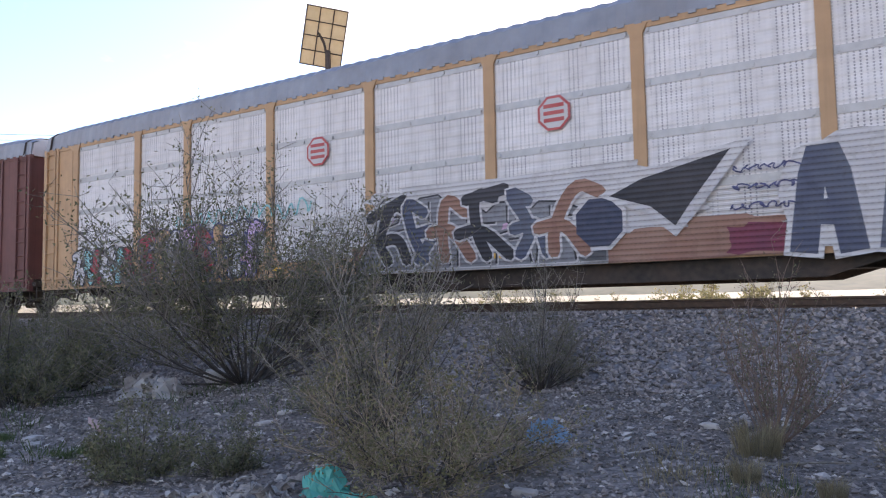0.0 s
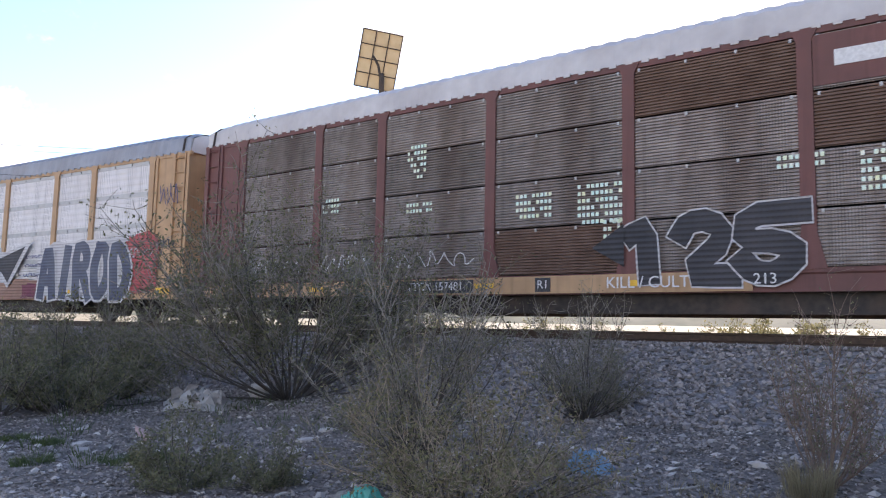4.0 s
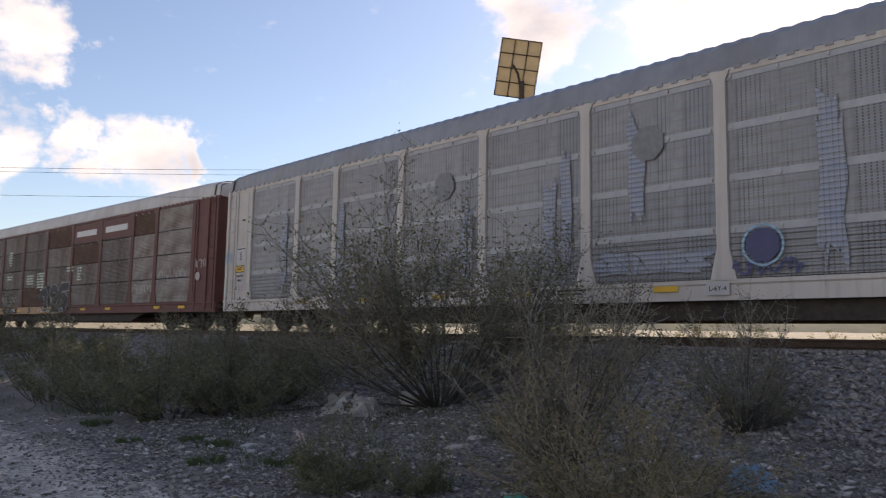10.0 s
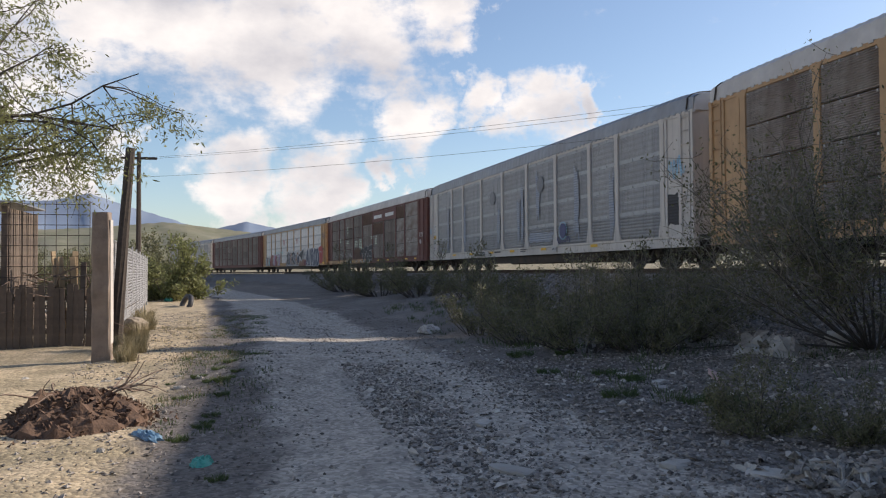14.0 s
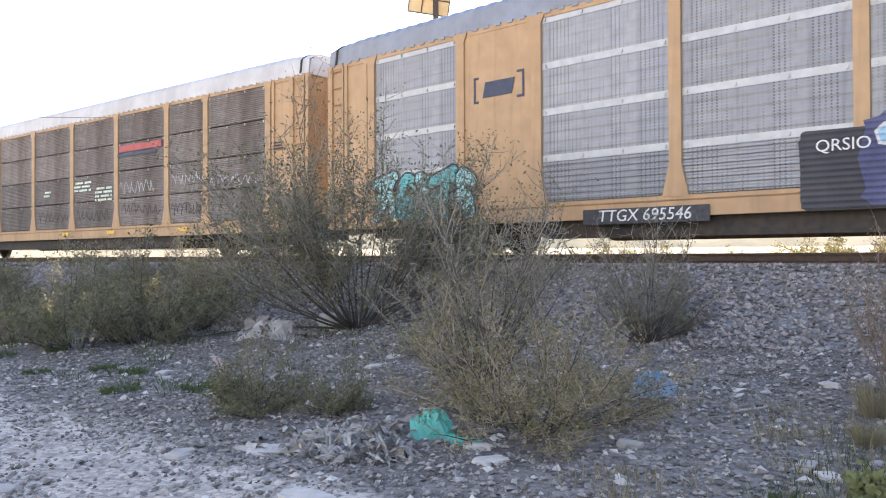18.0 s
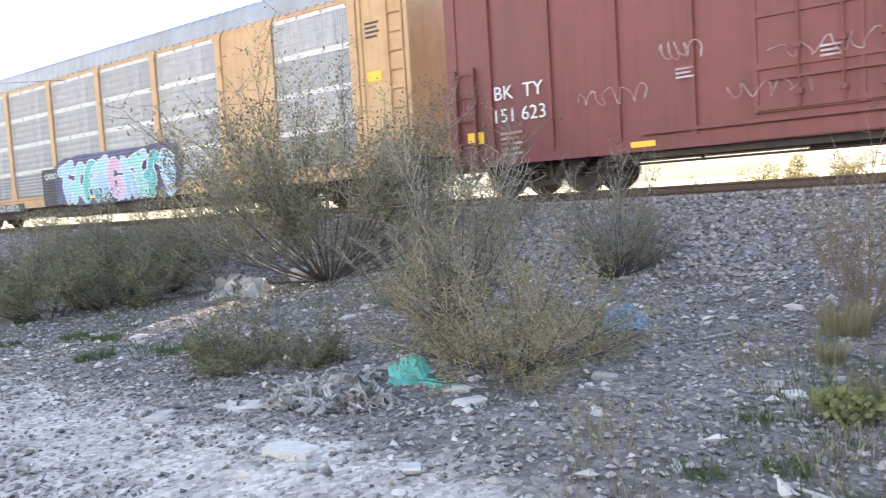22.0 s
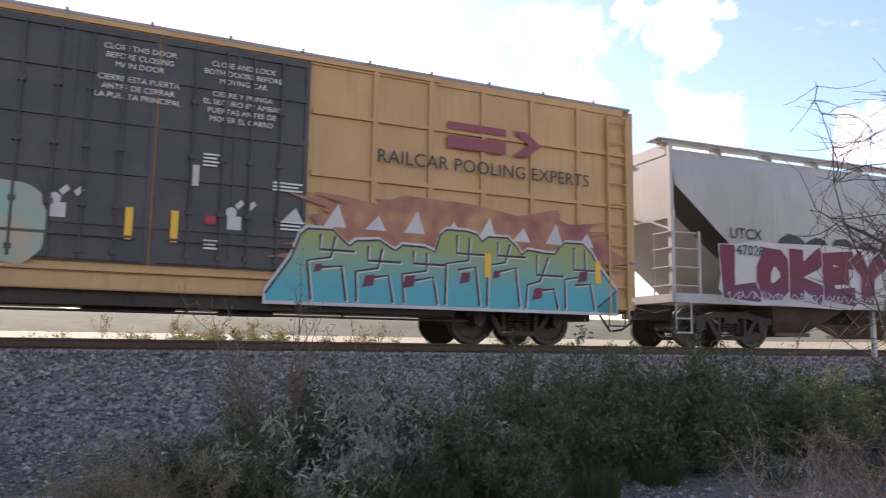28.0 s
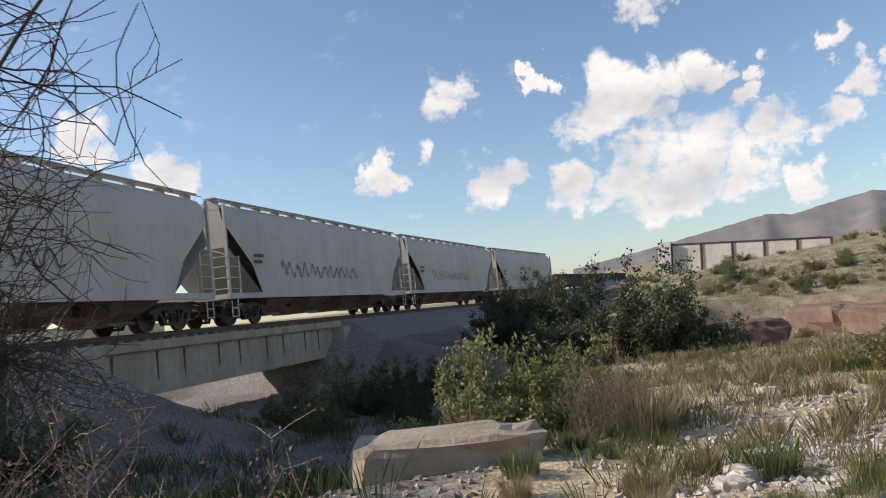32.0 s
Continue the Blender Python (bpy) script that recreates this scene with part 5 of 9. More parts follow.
LEAF_GREEN = island_vary(mat("green_leaf", (0.135, 0.15, 0.075), (0.09, 0.105, 0.055), 0.7, 0, 6, 0.0, translucent=0.35), 0.4)
LEAF_PALE = island_vary(mat("pale_grey_leaf", (0.34, 0.35, 0.27), (0.23, 0.245, 0.18), 0.7, 0, 6, 0.0, translucent=0.25), 0.3)
LEAF_FRESH = island_vary(mat("fresh_green_leaf", (0.26, 0.265, 0.11), (0.17, 0.185, 0.075), 0.7, 0, 6, 0.0, translucent=0.4), 0.35)
STRAW = island_vary(mat("dry_straw", (0.32, 0.27, 0.16), (0.23, 0.195, 0.115), 0.8, 0, 6, 0.0, translucent=0.3), 0.35)
GRASS = island_vary(mat("green_grass", (0.1, 0.14, 0.045), (0.075, 0.105, 0.04), 0.75, 0, 6, 0.0, translucent=0.35), 0.4)


def wander(rnd, p, d, length, seg, curl, lift):
    """A bending line of points from p in direction d."""
    pts = [Vector(p)]
    d = Vector(d).normalized()
    for _ in range(seg):
        d = (d + Vector((rnd.uniform(-1, 1), rnd.uniform(-1, 1), rnd.uniform(-1, 1))) * curl + Vector((0, 0, lift))).normalized()
        pts.append(pts[-1] + d * (length / seg))
    return pts, d


def leaves_mesh(rng_, anchors, per, spread, length, width, material, name="foliage", hang=0.0):
    """Small pointed leaves round the twigs' ends."""
    a = np.repeat(np.asarray(anchors, float), per, 0)
    n = len(a)
    p = a + rng_.normal(0, spread, (n, 3))
    d = rng_.normal(0, 1, (n, 3)) + np.array([0, 0, 0.5 - hang])
    d /= np.linalg.norm(d, axis=1, keepdims=True)
    side = np.cross(d, rng_.normal(0, 1, (n, 3)))
    side /= np.linalg.norm(side, axis=1, keepdims=True) + 1e-9
    l = length * rng_.uniform(0.6, 1.4, (n, 1))
    w = width * rng_.uniform(0.7, 1.3, (n, 1))
    v = np.stack([p, p + d * l * 0.45 + side * w, p + d * l, p + d * l * 0.45 - side * w], 1).reshape(-1, 3)
    f = np.arange(4 * n).reshape(-1, 4)
    return raw_mesh(name, v, f, material)


def shrub(seed, height, spread, stems, sub, twigs, bark, leaf, per, leaf_len, leaf_w, curl=0.22, lift=0.12, thick=0.012, lean=0.9, loose=0.03, bare=0.25, foot_r=0.09, tips=None):
    """Stems from one foot, side branches and twigs, with fine leaves; returns stem, twig and foliage meshes."""
    rnd = random.Random(seed)
    rng_ = np.random.default_rng(seed)
    wood, fine, anchors = MB(), MB(), []
    for _ in range(stems):
        w = rnd.uniform(0, 2 * math.pi)
        tilt = radians(86) * lean * math.sqrt(rnd.random())
        d0 = Vector((math.cos(w) * math.sin(tilt), math.sin(w) * math.sin(tilt), math.cos(tilt)))
        # an uneven dome
        length = rnd.uniform(0.55, 1.08) / math.sqrt((math.sin(tilt) / spread) ** 2 + (math.cos(tilt) / height) ** 2)
        far = math.sqrt(rnd.random()) * foot_r * spread
        foot = (math.cos(w) * far, math.sin(w) * far, -0.03)
        pts, _ = wander(rnd, foot, d0, length, 6, curl * 0.6, lift * 0.4)
        wood.tube(pts, [thick * (1 - 0.135 * i) for i in range(7)], 4, False)
        for _ in range(sub):
            k = rnd.uniform(bare, 1.0) * 6
            i = min(int(k), 5)
            p = pts[i].lerp(pts[i + 1], k - i)
            d = (pts[i + 1] - pts[i]).normalized() + Vector((rnd.uniform(-1, 1), rnd.uniform(-1, 1), rnd.uniform(-0.3, 0.7))) * 0.8
            sp, _ = wander(rnd, p, d, length * rnd.uniform(0.16, 0.38), 3, curl, lift)
            fine.tube(sp, [thick * 0.42, thick * 0.36, thick * 0.3, thick * 0.22], 3, False)
            anchors += [tuple(sp[2]), tuple(sp[3])]
            for _ in range(twigs):
                q = sp[rnd.randint(1, 3)]
                d = Vector((rnd.uniform(-1, 1), rnd.uniform(-1, 1), rnd.uniform(-0.2, 1.0)))
                tp, _ = wander(rnd, q, d, length * rnd.uniform(0.06, 0.15), 2, curl, lift)
                fine.tube(tp, [thick * 0.26, thick * 0.22, thick * 0.16], 3, False)
                anchors += [tuple(tp[1]), tuple(tp[2])]
    wm, tm = wood.mesh("stem", bark), fine.mesh("twig", tips or bark)
    lm = leaves_mesh(rng_, anchors, per, loose, leaf_len, leaf_w, leaf) if per else None
    return wm, tm, lm


def plant(kind, label, category, meshes, at, turn=0.0, size=1.0, group=""):
    ob = thing(kind, label, category, group, at=Matrix.LocRotScale((at[0], at[1], gz(*at)), Euler((0, 0, radians(turn))), (size,) * 3))
    wm, tm, lm = meshes
    stem = part("stem", wm, None, ob)
    if ob.name.startswith("dry_weed"):
        stem["kind"] = "stuff"
    part("twig", tm, None, ob)["kind"] = "stuff"
    if lm:
        part("foliage", lm, None, ob)
    return ob


def grass_mesh(seed, n, height, spread, material, bend=0.5, width=0.004):
    rng_ = np.random.default_rng(seed)
    a = rng_.uniform(0, 2 * np.pi, n)
    r = spread * np.sqrt(rng_.random(n)) * 0.6
    b = np.stack([r * np.cos(a), r * np.sin(a), np.full(n, -0.02)], 1)
    out = np.stack([np.cos(a), np.sin(a), np.zeros(n)], 1) * rng_.uniform(0.1, 1, (n, 1)) * bend + rng_.normal(0, 0.12, (n, 3)) * [1, 1, 0]
    h = height * rng_.uniform(0.5, 1.1, (n, 1))
    mid = b + out * h * 0.4 + np.array([0, 0, 1.0]) * h * 0.6
    tip = b + out * h * 1.1 + np.array([0, 0, 1.0]) * h * 0.92
    s = np.stack([-np.sin(a + 1), np.cos(a + 1), np.zeros(n)], 1) * width
    v = np.stack([b - s, b + s, mid + s * 0.8, tip, mid - s * 0.8], 1).reshape(-1, 3)
    return raw_mesh("blades", v, np.arange(5 * n).reshape(-1, 5), material)


def tuft(label, mesh, at, size=1.0, turn=0.0, group="grass tufts"):
    ob = new("grass_tuft", mesh)
    ob.matrix_basis = Matrix.LocRotScale((at[0], at[1], gz(*at)), Euler((0, 0, radians(turn))), (size,) * 3)
    return tagged(ob, label, "grass", group)


TALL = shrub(11, 3.3, 2.8, 52, 14, 6, BARK_STEM, LEAF_OLIVE, 2, 0.055, 0.013, thick=0.0175, lean=1.0, loose=0.08, bare=0.42, foot_r=0.06, tips=TWIG_GREY)
plant("shrub", "tall twiggy shrub with sparse olive leaves", "shrub", TALL, (-9.7, 9.0), 20, 1.12)
DENSE = shrub(12, 1.4, 0.95, 70, 10, 5, BARK_STEM, LEAF_YELLOW, 1, 0.035, 0.008, curl=0.32, lift=0.02, thick=0.0085, lean=1.0, loose=0.03, bare=0.2, foot_r=0.45, tips=TWIG_STRAW)
plant("shrub", "dense dry shrub with fine yellow-green twigs", "shrub", DENSE, (-3.65, 5.42), 0, 1.0)
WIRY = shrub(13, 2.2, 1.2, 44, 10, 5, BARK_STEM, LEAF_OLIVE, 1, 0.035, 0.008, thick=0.014, lean=0.8, loose=0.04, bare=0.35, tips=TWIG_GREY)
plant("shrub", "tall wiry grey shrub behind the dry one", "shrub", WIRY, (-4.95, 6.35), 50, 1.05)
plant("shrub", "low spreading twiggy shrub by the ballast", "shrub", WIRY, (-4.6, 9.7), 190, 0.85)
SLIM = shrub(14, 1.9, 0.85, 24, 8, 4, BARK_BROWN, LEAF_OLIVE, 1, 0.03, 0.007, thick=0.0115, lean=0.62, loose=0.03, bare=0.3)
plant("shrub", "slim upright shrub with bare reddish twigs", "shrub", SLIM, (-1.24, 7.4), 0, 0.85)
LOW = shrub(15, 0.92, 0.46, 42, 8, 3, BARK_STEM, LEAF_OLIVE, 2, 0.035, 0.009, thick=0.0075, lean=0.95, loose=0.022, bare=0.1, foot_r=0.45, tips=TWIG_GREY)
plant("shrub", "low rounded grey-green shrub", "shrub", LOW, (-6.35, 4.55), 0, 0.98)
plant("shrub", "low rounded grey-green shrub", "shrub", LOW, (-5.5, 4.85), 120, 0.68)
MID = shrub(16, 1.35, 1.15, 28, 8, 4, BARK_STEM, LEAF_OLIVE, 2, 0.06, 0.013, thick=0.015, lean=0.95, loose=0.035, bare=0.2, foot_r=0.35, tips=TWIG_GREY)
for at, turn, size in (((-18.4, 5.3), 0, 1.15), ((-14.6, 5.3), 70, 1.0), ((-12.4, 5.5), 150, 0.95), ((-12.8, 6.6), 230, 1.05), ((-13.6, 7.6), 300, 1.25), ((-11.6, 6.2), 30, 0.8), ((-16.4, 6.5), 110, 1.2)):
    plant("shrub", "green roadside shrub with dry twigs", "shrub", MID, at, turn, size, "shrubs beside the road")
plant("shrub", "twiggy leaning shrub at the foot of the ballast", "shrub", TALL, (-15.3, 8.9), 200, 0.55)
plant("shrub", "twiggy leaning shrub at the foot of the ballast", "shrub", TALL, (-19.5, 9.4), 100, 0.5)
for at, turn, size in (((-30, 8.2), 10, 1.5), ((-36, 7.4), 80, 1.7), ((-43, 6.6), 140, 1.9), ((-52, 5.6), 200, 2.0), ((-25, 8.0), 250, 1.3)):
    plant("shrub", "dark green shrub along the line", "shrub", MID, at, turn, size, "shrubs along the line")
# weeds and grasses at the foot of the slope, on the other side
WEED = shrub(17, 0.95, 0.9, 46, 8, 3, BARK_STEM, LEAF_GREEN, 3, 0.06, 0.012, thick=0.007, lean=1.0, loose=0.03, bare=0.15)
SILVER = shrub(18, 1.05, 0.9, 24, 7, 3, BARK_GREY, LEAF_PALE, 2, 0.09, 0.011, thick=0.006, lean=0.9, loose=0.03, bare=0.5)
plant("weed", "leafy weed with pale silvery leaf tips", "weed", SILVER, (1.95, 6.2), 0, 0.9)
plant("weed", "leafy weed with pale silvery leaf tips", "weed", SILVER, (2.9, 6.6), 120, 0.95)
plant("weed", "thin tall weed above the others", "weed", SLIM, (1.75, 7.1), 60, 0.95)
for at, turn, size in (((1.3, 6.6), 0, 0.8), ((2.3, 7.1), 50, 1.0), ((3.4, 6.1), 100, 0.95), ((4.2, 6.8), 160, 1.2), ((5.4, 7.4), 200, 1.3), ((6.6, 7.3), 260, 1.4),
                       ((7.8, 8.1), 300, 1.3), ((9.0, 8.6), 20, 1.3), ((10.4, 8.6), 90, 1.25), ((11.8, 8.9), 140, 1.2), ((8.2, 9.4), 70, 1.0), ((12.6, 7.6), 10, 1.3), ((6.2, 8.4), 40, 1.0), ((13.6, 9.2), 330, 1.1)):
    plant("shrub", "dark green bush at the foot of the ballast", "shrub", WEED, at, turn, size, "bushes along the slope")
plant("shrub", "fresh green bush catching the light", "shrub", shrub(19, 1.5, 1.1, 30, 10, 4, BARK_BROWN, LEAF_FRESH, 4, 0.06, 0.012, thick=0.008, bare=0.15), (10.2, 8.3), 0, 1.0)
GRASS_PALE = island_vary(mat("yellow_green_grass", (0.21, 0.205, 0.085), (0.14, 0.145, 0.06), 0.8, 0, 6, 0.0, translucent=0.35), 0.45)
G_PALE = grass_mesh(26, 420, 0.6, 0.6, GRASS_PALE, 0.55, 0.0042)
G_DRY = grass_mesh(21, 300, 0.5, 0.24, STRAW, 0.55, 0.0034)
G_GREEN = grass_mesh(22, 420, 0.13, 0.34, GRASS, 0.9, 0.003)
G_MIX = grass_mesh(23, 420, 0.62, 0.5, STRAW, 0.5, 0.0042)
G_TALL = grass_mesh(24, 480, 0.7, 0.7, GRASS, 0.5, 0.0048)
tuft("tuft of dry straw-coloured grass", G_DRY, (1.08, 4.65), 1.0)
for at, turn, size in (((0.3, 6.3), 0, 0.5), ((0.85, 6.25), 80, 0.55), ((0.6, 6.8), 160, 0.5)):
    plant("shrub", "low dry brush among the weeds", "shrub", DENSE, at, turn, size)
for at, size in (((-0.05, 6.2), 0.5), ((0.9, 5.9), 0.5), ((1.5, 5.9), 0.5)):
    tuft("clump of dry grass among the weeds", G_MIX, at, size, at[0] * 90)
for at, size in (((1.5, 6.3), 0.55), ((2.2, 5.9), 0.6), ((2.8, 5.8), 0.55), ((3.6, 5.6), 0.6), ((4.6, 6.1), 0.6), ((5.8, 6.6), 0.6)):
    tuft("clump of long green grass", G_TALL, at, size, at[0] * 70)
for at, size in (((-1.25, 6.2), 0.35), ((-0.65, 6.1), 0.3), ((-0.9, 5.5), 0.25), ((-1.3, 7.0), 0.6)):
    tuft("small tuft of dry grass on the gravel", G_MIX, at, size, at[0] * 50)
rnd = random.Random(5)
for k in range(26):
    tuft("patch of short green grass", G_GREEN, (rnd.uniform(-1.4, 2.6), rnd.uniform(3.3, 5.4)), rnd.uniform(0.3, 0.75), rnd.uniform(0, 360))
for k in range(10):
    tuft("patch of short green grass", G_GREEN, (rnd.uniform(-13, -7.5), rnd.uniform(4.0, 5.2)), rnd.uniform(0.6, 1.2), rnd.uniform(0, 360))
for k in range(18):
    tuft("patch of short green grass", G_GREEN, (rnd.uniform(-14, -6), rnd.uniform(-1.5, -0.3)), rnd.uniform(0.25, 0.6), rnd.uniform(0, 360))
plant("cabbage_weed", "broad-leaved green weed on the gravel", "weed", shrub(25, 0.16, 0.3, 14, 4, 2, BARK_GREY, LEAF_FRESH, 4, 0.06, 0.02, thick=0.004, bare=0.2), (-0.93, 4.95), 0, 1.0)


# ---- bare tree ----
def bare_tree():
    rnd = random.Random(31)
    tree = thing("bare_tree", "leafless thorny tree with dark zigzag branches", "tree", at=pose(4.3, 1.3, gz(4.3, 1.3)))
    trunk, boughs, twigs = MB(), MB(), MB()
    ends = []

    def zig(p, d, length, seg, kink):
        pts = [Vector(p)]
        d = Vector(d).normalized()
        for i in range(seg):
            side = Vector((rnd.uniform(-1, 1), rnd.uniform(-1, 1), rnd.uniform(-0.6, 0.7)))
            d = (d + side * kink).normalized()
            pts.append(pts[-1] + d * (length / seg))
        return pts

    def keep(pts):
        # the crown ends a little unevenly
        out = [pts[0], pts[1], pts[2]]
        for p in pts[3:]:
            if (p.x / 1.75) ** 2 + (p.y / 1.75) ** 2 + ((p.z - 2.1) / 2.3) ** 2 > rnd.uniform(0.8, 1.15) or (p.x > 0.45 and p.z < 1.25) or (p.y < -0.6 and p.z < 1.75):
                break
            out.append(p)
        return out

    starts = [((0.03, 0.0, 0.0), (-0.1, 0.15, 1), 1.5, 0.055), ((0.12, 0.1, 0.0), (0.35, -0.2, 1), 1.6, 0.05), ((-0.12, 0.05, 0.0), (-0.55, 0.35, 0.9), 1.6, 0.042), ((0.05, -0.1, 0.0), (0.2, -0.2, 1.0), 1.5, 0.04)]
    for p, d, length, r in starts:
        pts = zig(p, d, length, 6, 0.16)
        trunk.tube(pts, [r * (1 - 0.08 * i) for i in range(7)], 7)
        for n in range(8):
            q = pts[rnd.randint(2, 6)]
            dd = Vector((rnd.uniform(-1, 1), rnd.uniform(-1, 1), rnd.uniform(0.5, 2.0)))
            l2 = rnd.uniform(1.4, 2.7)
            b = keep(zig(q, dd, l2, 14, 0.34))
            boughs.tube(b, [r * 0.23 * (1 - 0.055 * i) for i in range(len(b))], 5, False)
            for m in range(17):
                q2 = b[rnd.randint(2, len(b) - 1)]
                dd = Vector((rnd.uniform(-1, 1), rnd.uniform(-1, 1), rnd.uniform(-0.5, 0.9)))
                c = keep(zig(q2, dd, rnd.uniform(0.35, 0.85), 9, 0.5))
                twigs.tube(c, [0.0036 * (1 - 0.06 * i) for i in range(len(c))], 3, False)
                for _ in range(8):
                    q3 = c[rnd.randint(1, len(c) - 1)]
                    dd = Vector((rnd.uniform(-1, 1), rnd.uniform(-1, 1), rnd.uniform(-0.8, 0.8)))
                    e = zig(q3, dd, rnd.uniform(0.1, 0.34), 3, 0.45)
                    twigs.tube(e, [0.002, 0.0018, 0.0015, 0.0012], 3, False)
    part("trunk", trunk, BARK_DARK, tree)
    part("bough", boughs, BARK_DARK, tree)
    part("twig", twigs, BARK_DARK, tree)["kind"] = "stuff"


bare_tree()
THORN = mat("thorny_twig", (0.42, 0.31, 0.25), (0.3, 0.22, 0.17), 0.9, 0, 20, 0.2, 60)
DEAD_LEAF = island_vary(mat("dead_brown_leaf", (0.3, 0.2, 0.15), (0.2, 0.13, 0.1), 0.85, 0, 6, 0.0, translucent=0.25), 0.5)
THICKET = shrub(33, 1.7, 1.3, 90, 13, 6, THORN, DEAD_LEAF, 2, 0.022, 0.006, curl=0.5, thick=0.0075, lean=1.05, loose=0.03, bare=0.06, foot_r=0.3)
plant("thicket", "tangled brown thorny undergrowth round the bare tree", "undergrowth", THICKET, (4.3, 1.5), 0, 0.95)
plant("thicket", "tangled brown thorny undergrowth round the bare tree", "undergrowth", THICKET, (4.1, 1.9), 140, 0.9)
plant("thicket", "tangled brown thorny undergrowth round the bare tree", "undergrowth", THICKET, (3.9, 2.5), 260, 0.85)

# ---- beyond the tree: the gully side ----
boulder("rock", 41, (9.5, 0.5), (0.85, 1.75, 0.72), ROCK, "long flat tan rock beside the gully", "rock", 8, 0.24, 0.4).location.z -= 0.27
boulder("concrete_block", 42, (6.0, 3.0), (0.9, 0.95, 0.5), CONCRETE, "weathered block of concrete under the tree", "concrete block", 20, 0.06, 0.25)
boulder("rock", 43, (5.5, 0.55), (0.9, 0.7, 0.3), ROCK, "flat broken rock in the shade", "rock", 50)
for k, (x, y, s) in enumerate(((8.2, -3.2, 0.3), (7.8, -3.7, 0.36), (7.0, -3.0, 0.22), (6.5, -2.7, 0.2), (8.9, -4.3, 0.3), (11.5, -1.9, 0.25), (10.6, 0.3, 0.2), (12.5, -3.0, 0.3))):
    boulder("stone", 50 + k, (x, y), (s, s * 0.8, s * 0.6), ROCK if k % 3 == 0 else PALE_STONE, "pale angular stone among the rubble", "stone", k * 37, group="stones in the rubble")
AUTUMN = shrub(34, 1.5, 1.25, 34, 9, 4, BARK_BROWN, LEAF_YELLOW, 3, 0.08, 0.02, thick=0.01, lean=1.0, loose=0.04, bare=0.2)
FRESHB = shrub(36, 1.5, 1.2, 34, 9, 4, BARK_STEM, LEAF_FRESH, 3, 0.085, 0.022, thick=0.011, lean=1.0, loose=0.04, bare=0.1, foot_r=0.3)
OLIVEB = shrub(35, 1.7, 1.5, 34, 10, 4, BARK_STEM, LEAF_OLIVE, 4, 0.09, 0.022, thick=0.009, lean=1.0, loose=0.05, bare=0.1)
plant("shrub", "sunlit yellow-green shrub at the gully's edge", "shrub", FRESHB, (11.5, 0.1), 0, 0.78)
plant("shrub", "sunlit yellow-green shrub at the gully's edge", "shrub", FRESHB, (12.2, -0.5), 90, 0.7)
LEAF_DEEP = island_vary(mat("deep_green_leaf", (0.075, 0.09, 0.04), (0.045, 0.06, 0.028), 0.7, 0, 6, 0.0, translucent=0.3), 0.5)
GREENB = shrub(37, 1.75, 1.3, 56, 10, 4, BARK_STEM, LEAF_DEEP, 8, 0.065, 0.016, thick=0.01, lean=1.0, loose=0.05, bare=0.15, foot_r=0.35)
plant("shrub", "large rounded dark green bush in the gully", "shrub", GREENB, (27.6, -2.5), 0, 2.0)
plant("shrub", "large rounded dark green bush in the gully", "shrub", GREENB, (29.0, -4.0), 130, 1.3)
# the last four are added bushes that stand in for the bank's dark shade
for at, turn, size in (((30.0, 0.4), 80, 1.0), ((35, 1.9), 160, 1.25), ((38, 1.6), 250, 1.5), ((43, 0.6), 310, 1.3), ((23.5, 4.6), 40, 0.6), ((25.5, 3.4), 100, 0.7), ((21.5, 3.6), 200, 0.45), ((27.0, 5.2), 20, 0.7)):
    plant("shrub", "dark shaded bush in the gully", "shrub", GREENB, at, turn, size, "bushes in the gully")
for at, turn, size in (((21.8, 6.8), 0, 0.75), ((24.0, 6.0), 80, 0.8), ((19.0, 5.0), 160, 0.4)):
    plant("shrub", "leafy bush before the bridge", "shrub", OLIVEB, at, turn, size, "bushes before the bridge")
for at, turn, size in (((12.4, -5.9), 0, 0.75), ((13.6, -6.6), 60, 0.9), ((11.2, -6.3), 120, 0.7), ((15.5, -8.0), 200, 1.0), ((10.2, -6.0), 260, 0.7), ((14.5, -5.4), 20, 0.6)):
    plant("shrub", "low sunlit shrub on the stony slope", "shrub", AUTUMN, at, turn, size, "shrubs on the stony slope")
rnd = random.Random(9)
for k in range(40):
    x = rnd.uniform(46, 95)
    plant("shrub", "small shrub on the dry slope", "shrub", AUTUMN if k % 2 else OLIVEB, (x, -x * rnd.uniform(0.08, 0.75)), k * 47, rnd.uniform(0.3, 0.75), "shrubs on the dry slope")
for k in range(44):
    x, y = rnd.uniform(24, 62), rnd.uniform(-22, -9)
    plant("shrub", "low sunlit shrub on the stony slope", "shrub", (AUTUMN, OLIVEB, DENSE)[k % 3], (x, y), k * 71, rnd.uniform(0.15, 0.4), "shrubs on the stony slope")
for at, turn in (((10.6, -1.1), 0), ((11.1, -1.3), 90), ((10.2, -0.8), 200)):
    plant("dry_weed", "tall dry weed with bare upright stems", "weed", SLIM, at, turn, 0.5)
for at, size in (((10.8, 0.35), 0.8), ((10.5, -1.4), 0.8), ((11.3, -1.6), 0.8)):
    tuft("clump of tall dry grass", G_MIX, at, size * 1.15, at[0] * 60)
for k in range(34):
    tuft("clump of green and dry grass", (G_PALE, G_MIX, G_PALE, G_TALL)[k % 4], (rnd.uniform(6.0, 10.5), rnd.uniform(-3.2, 0.2)), rnd.uniform(0.25, 0.42), k * 31)
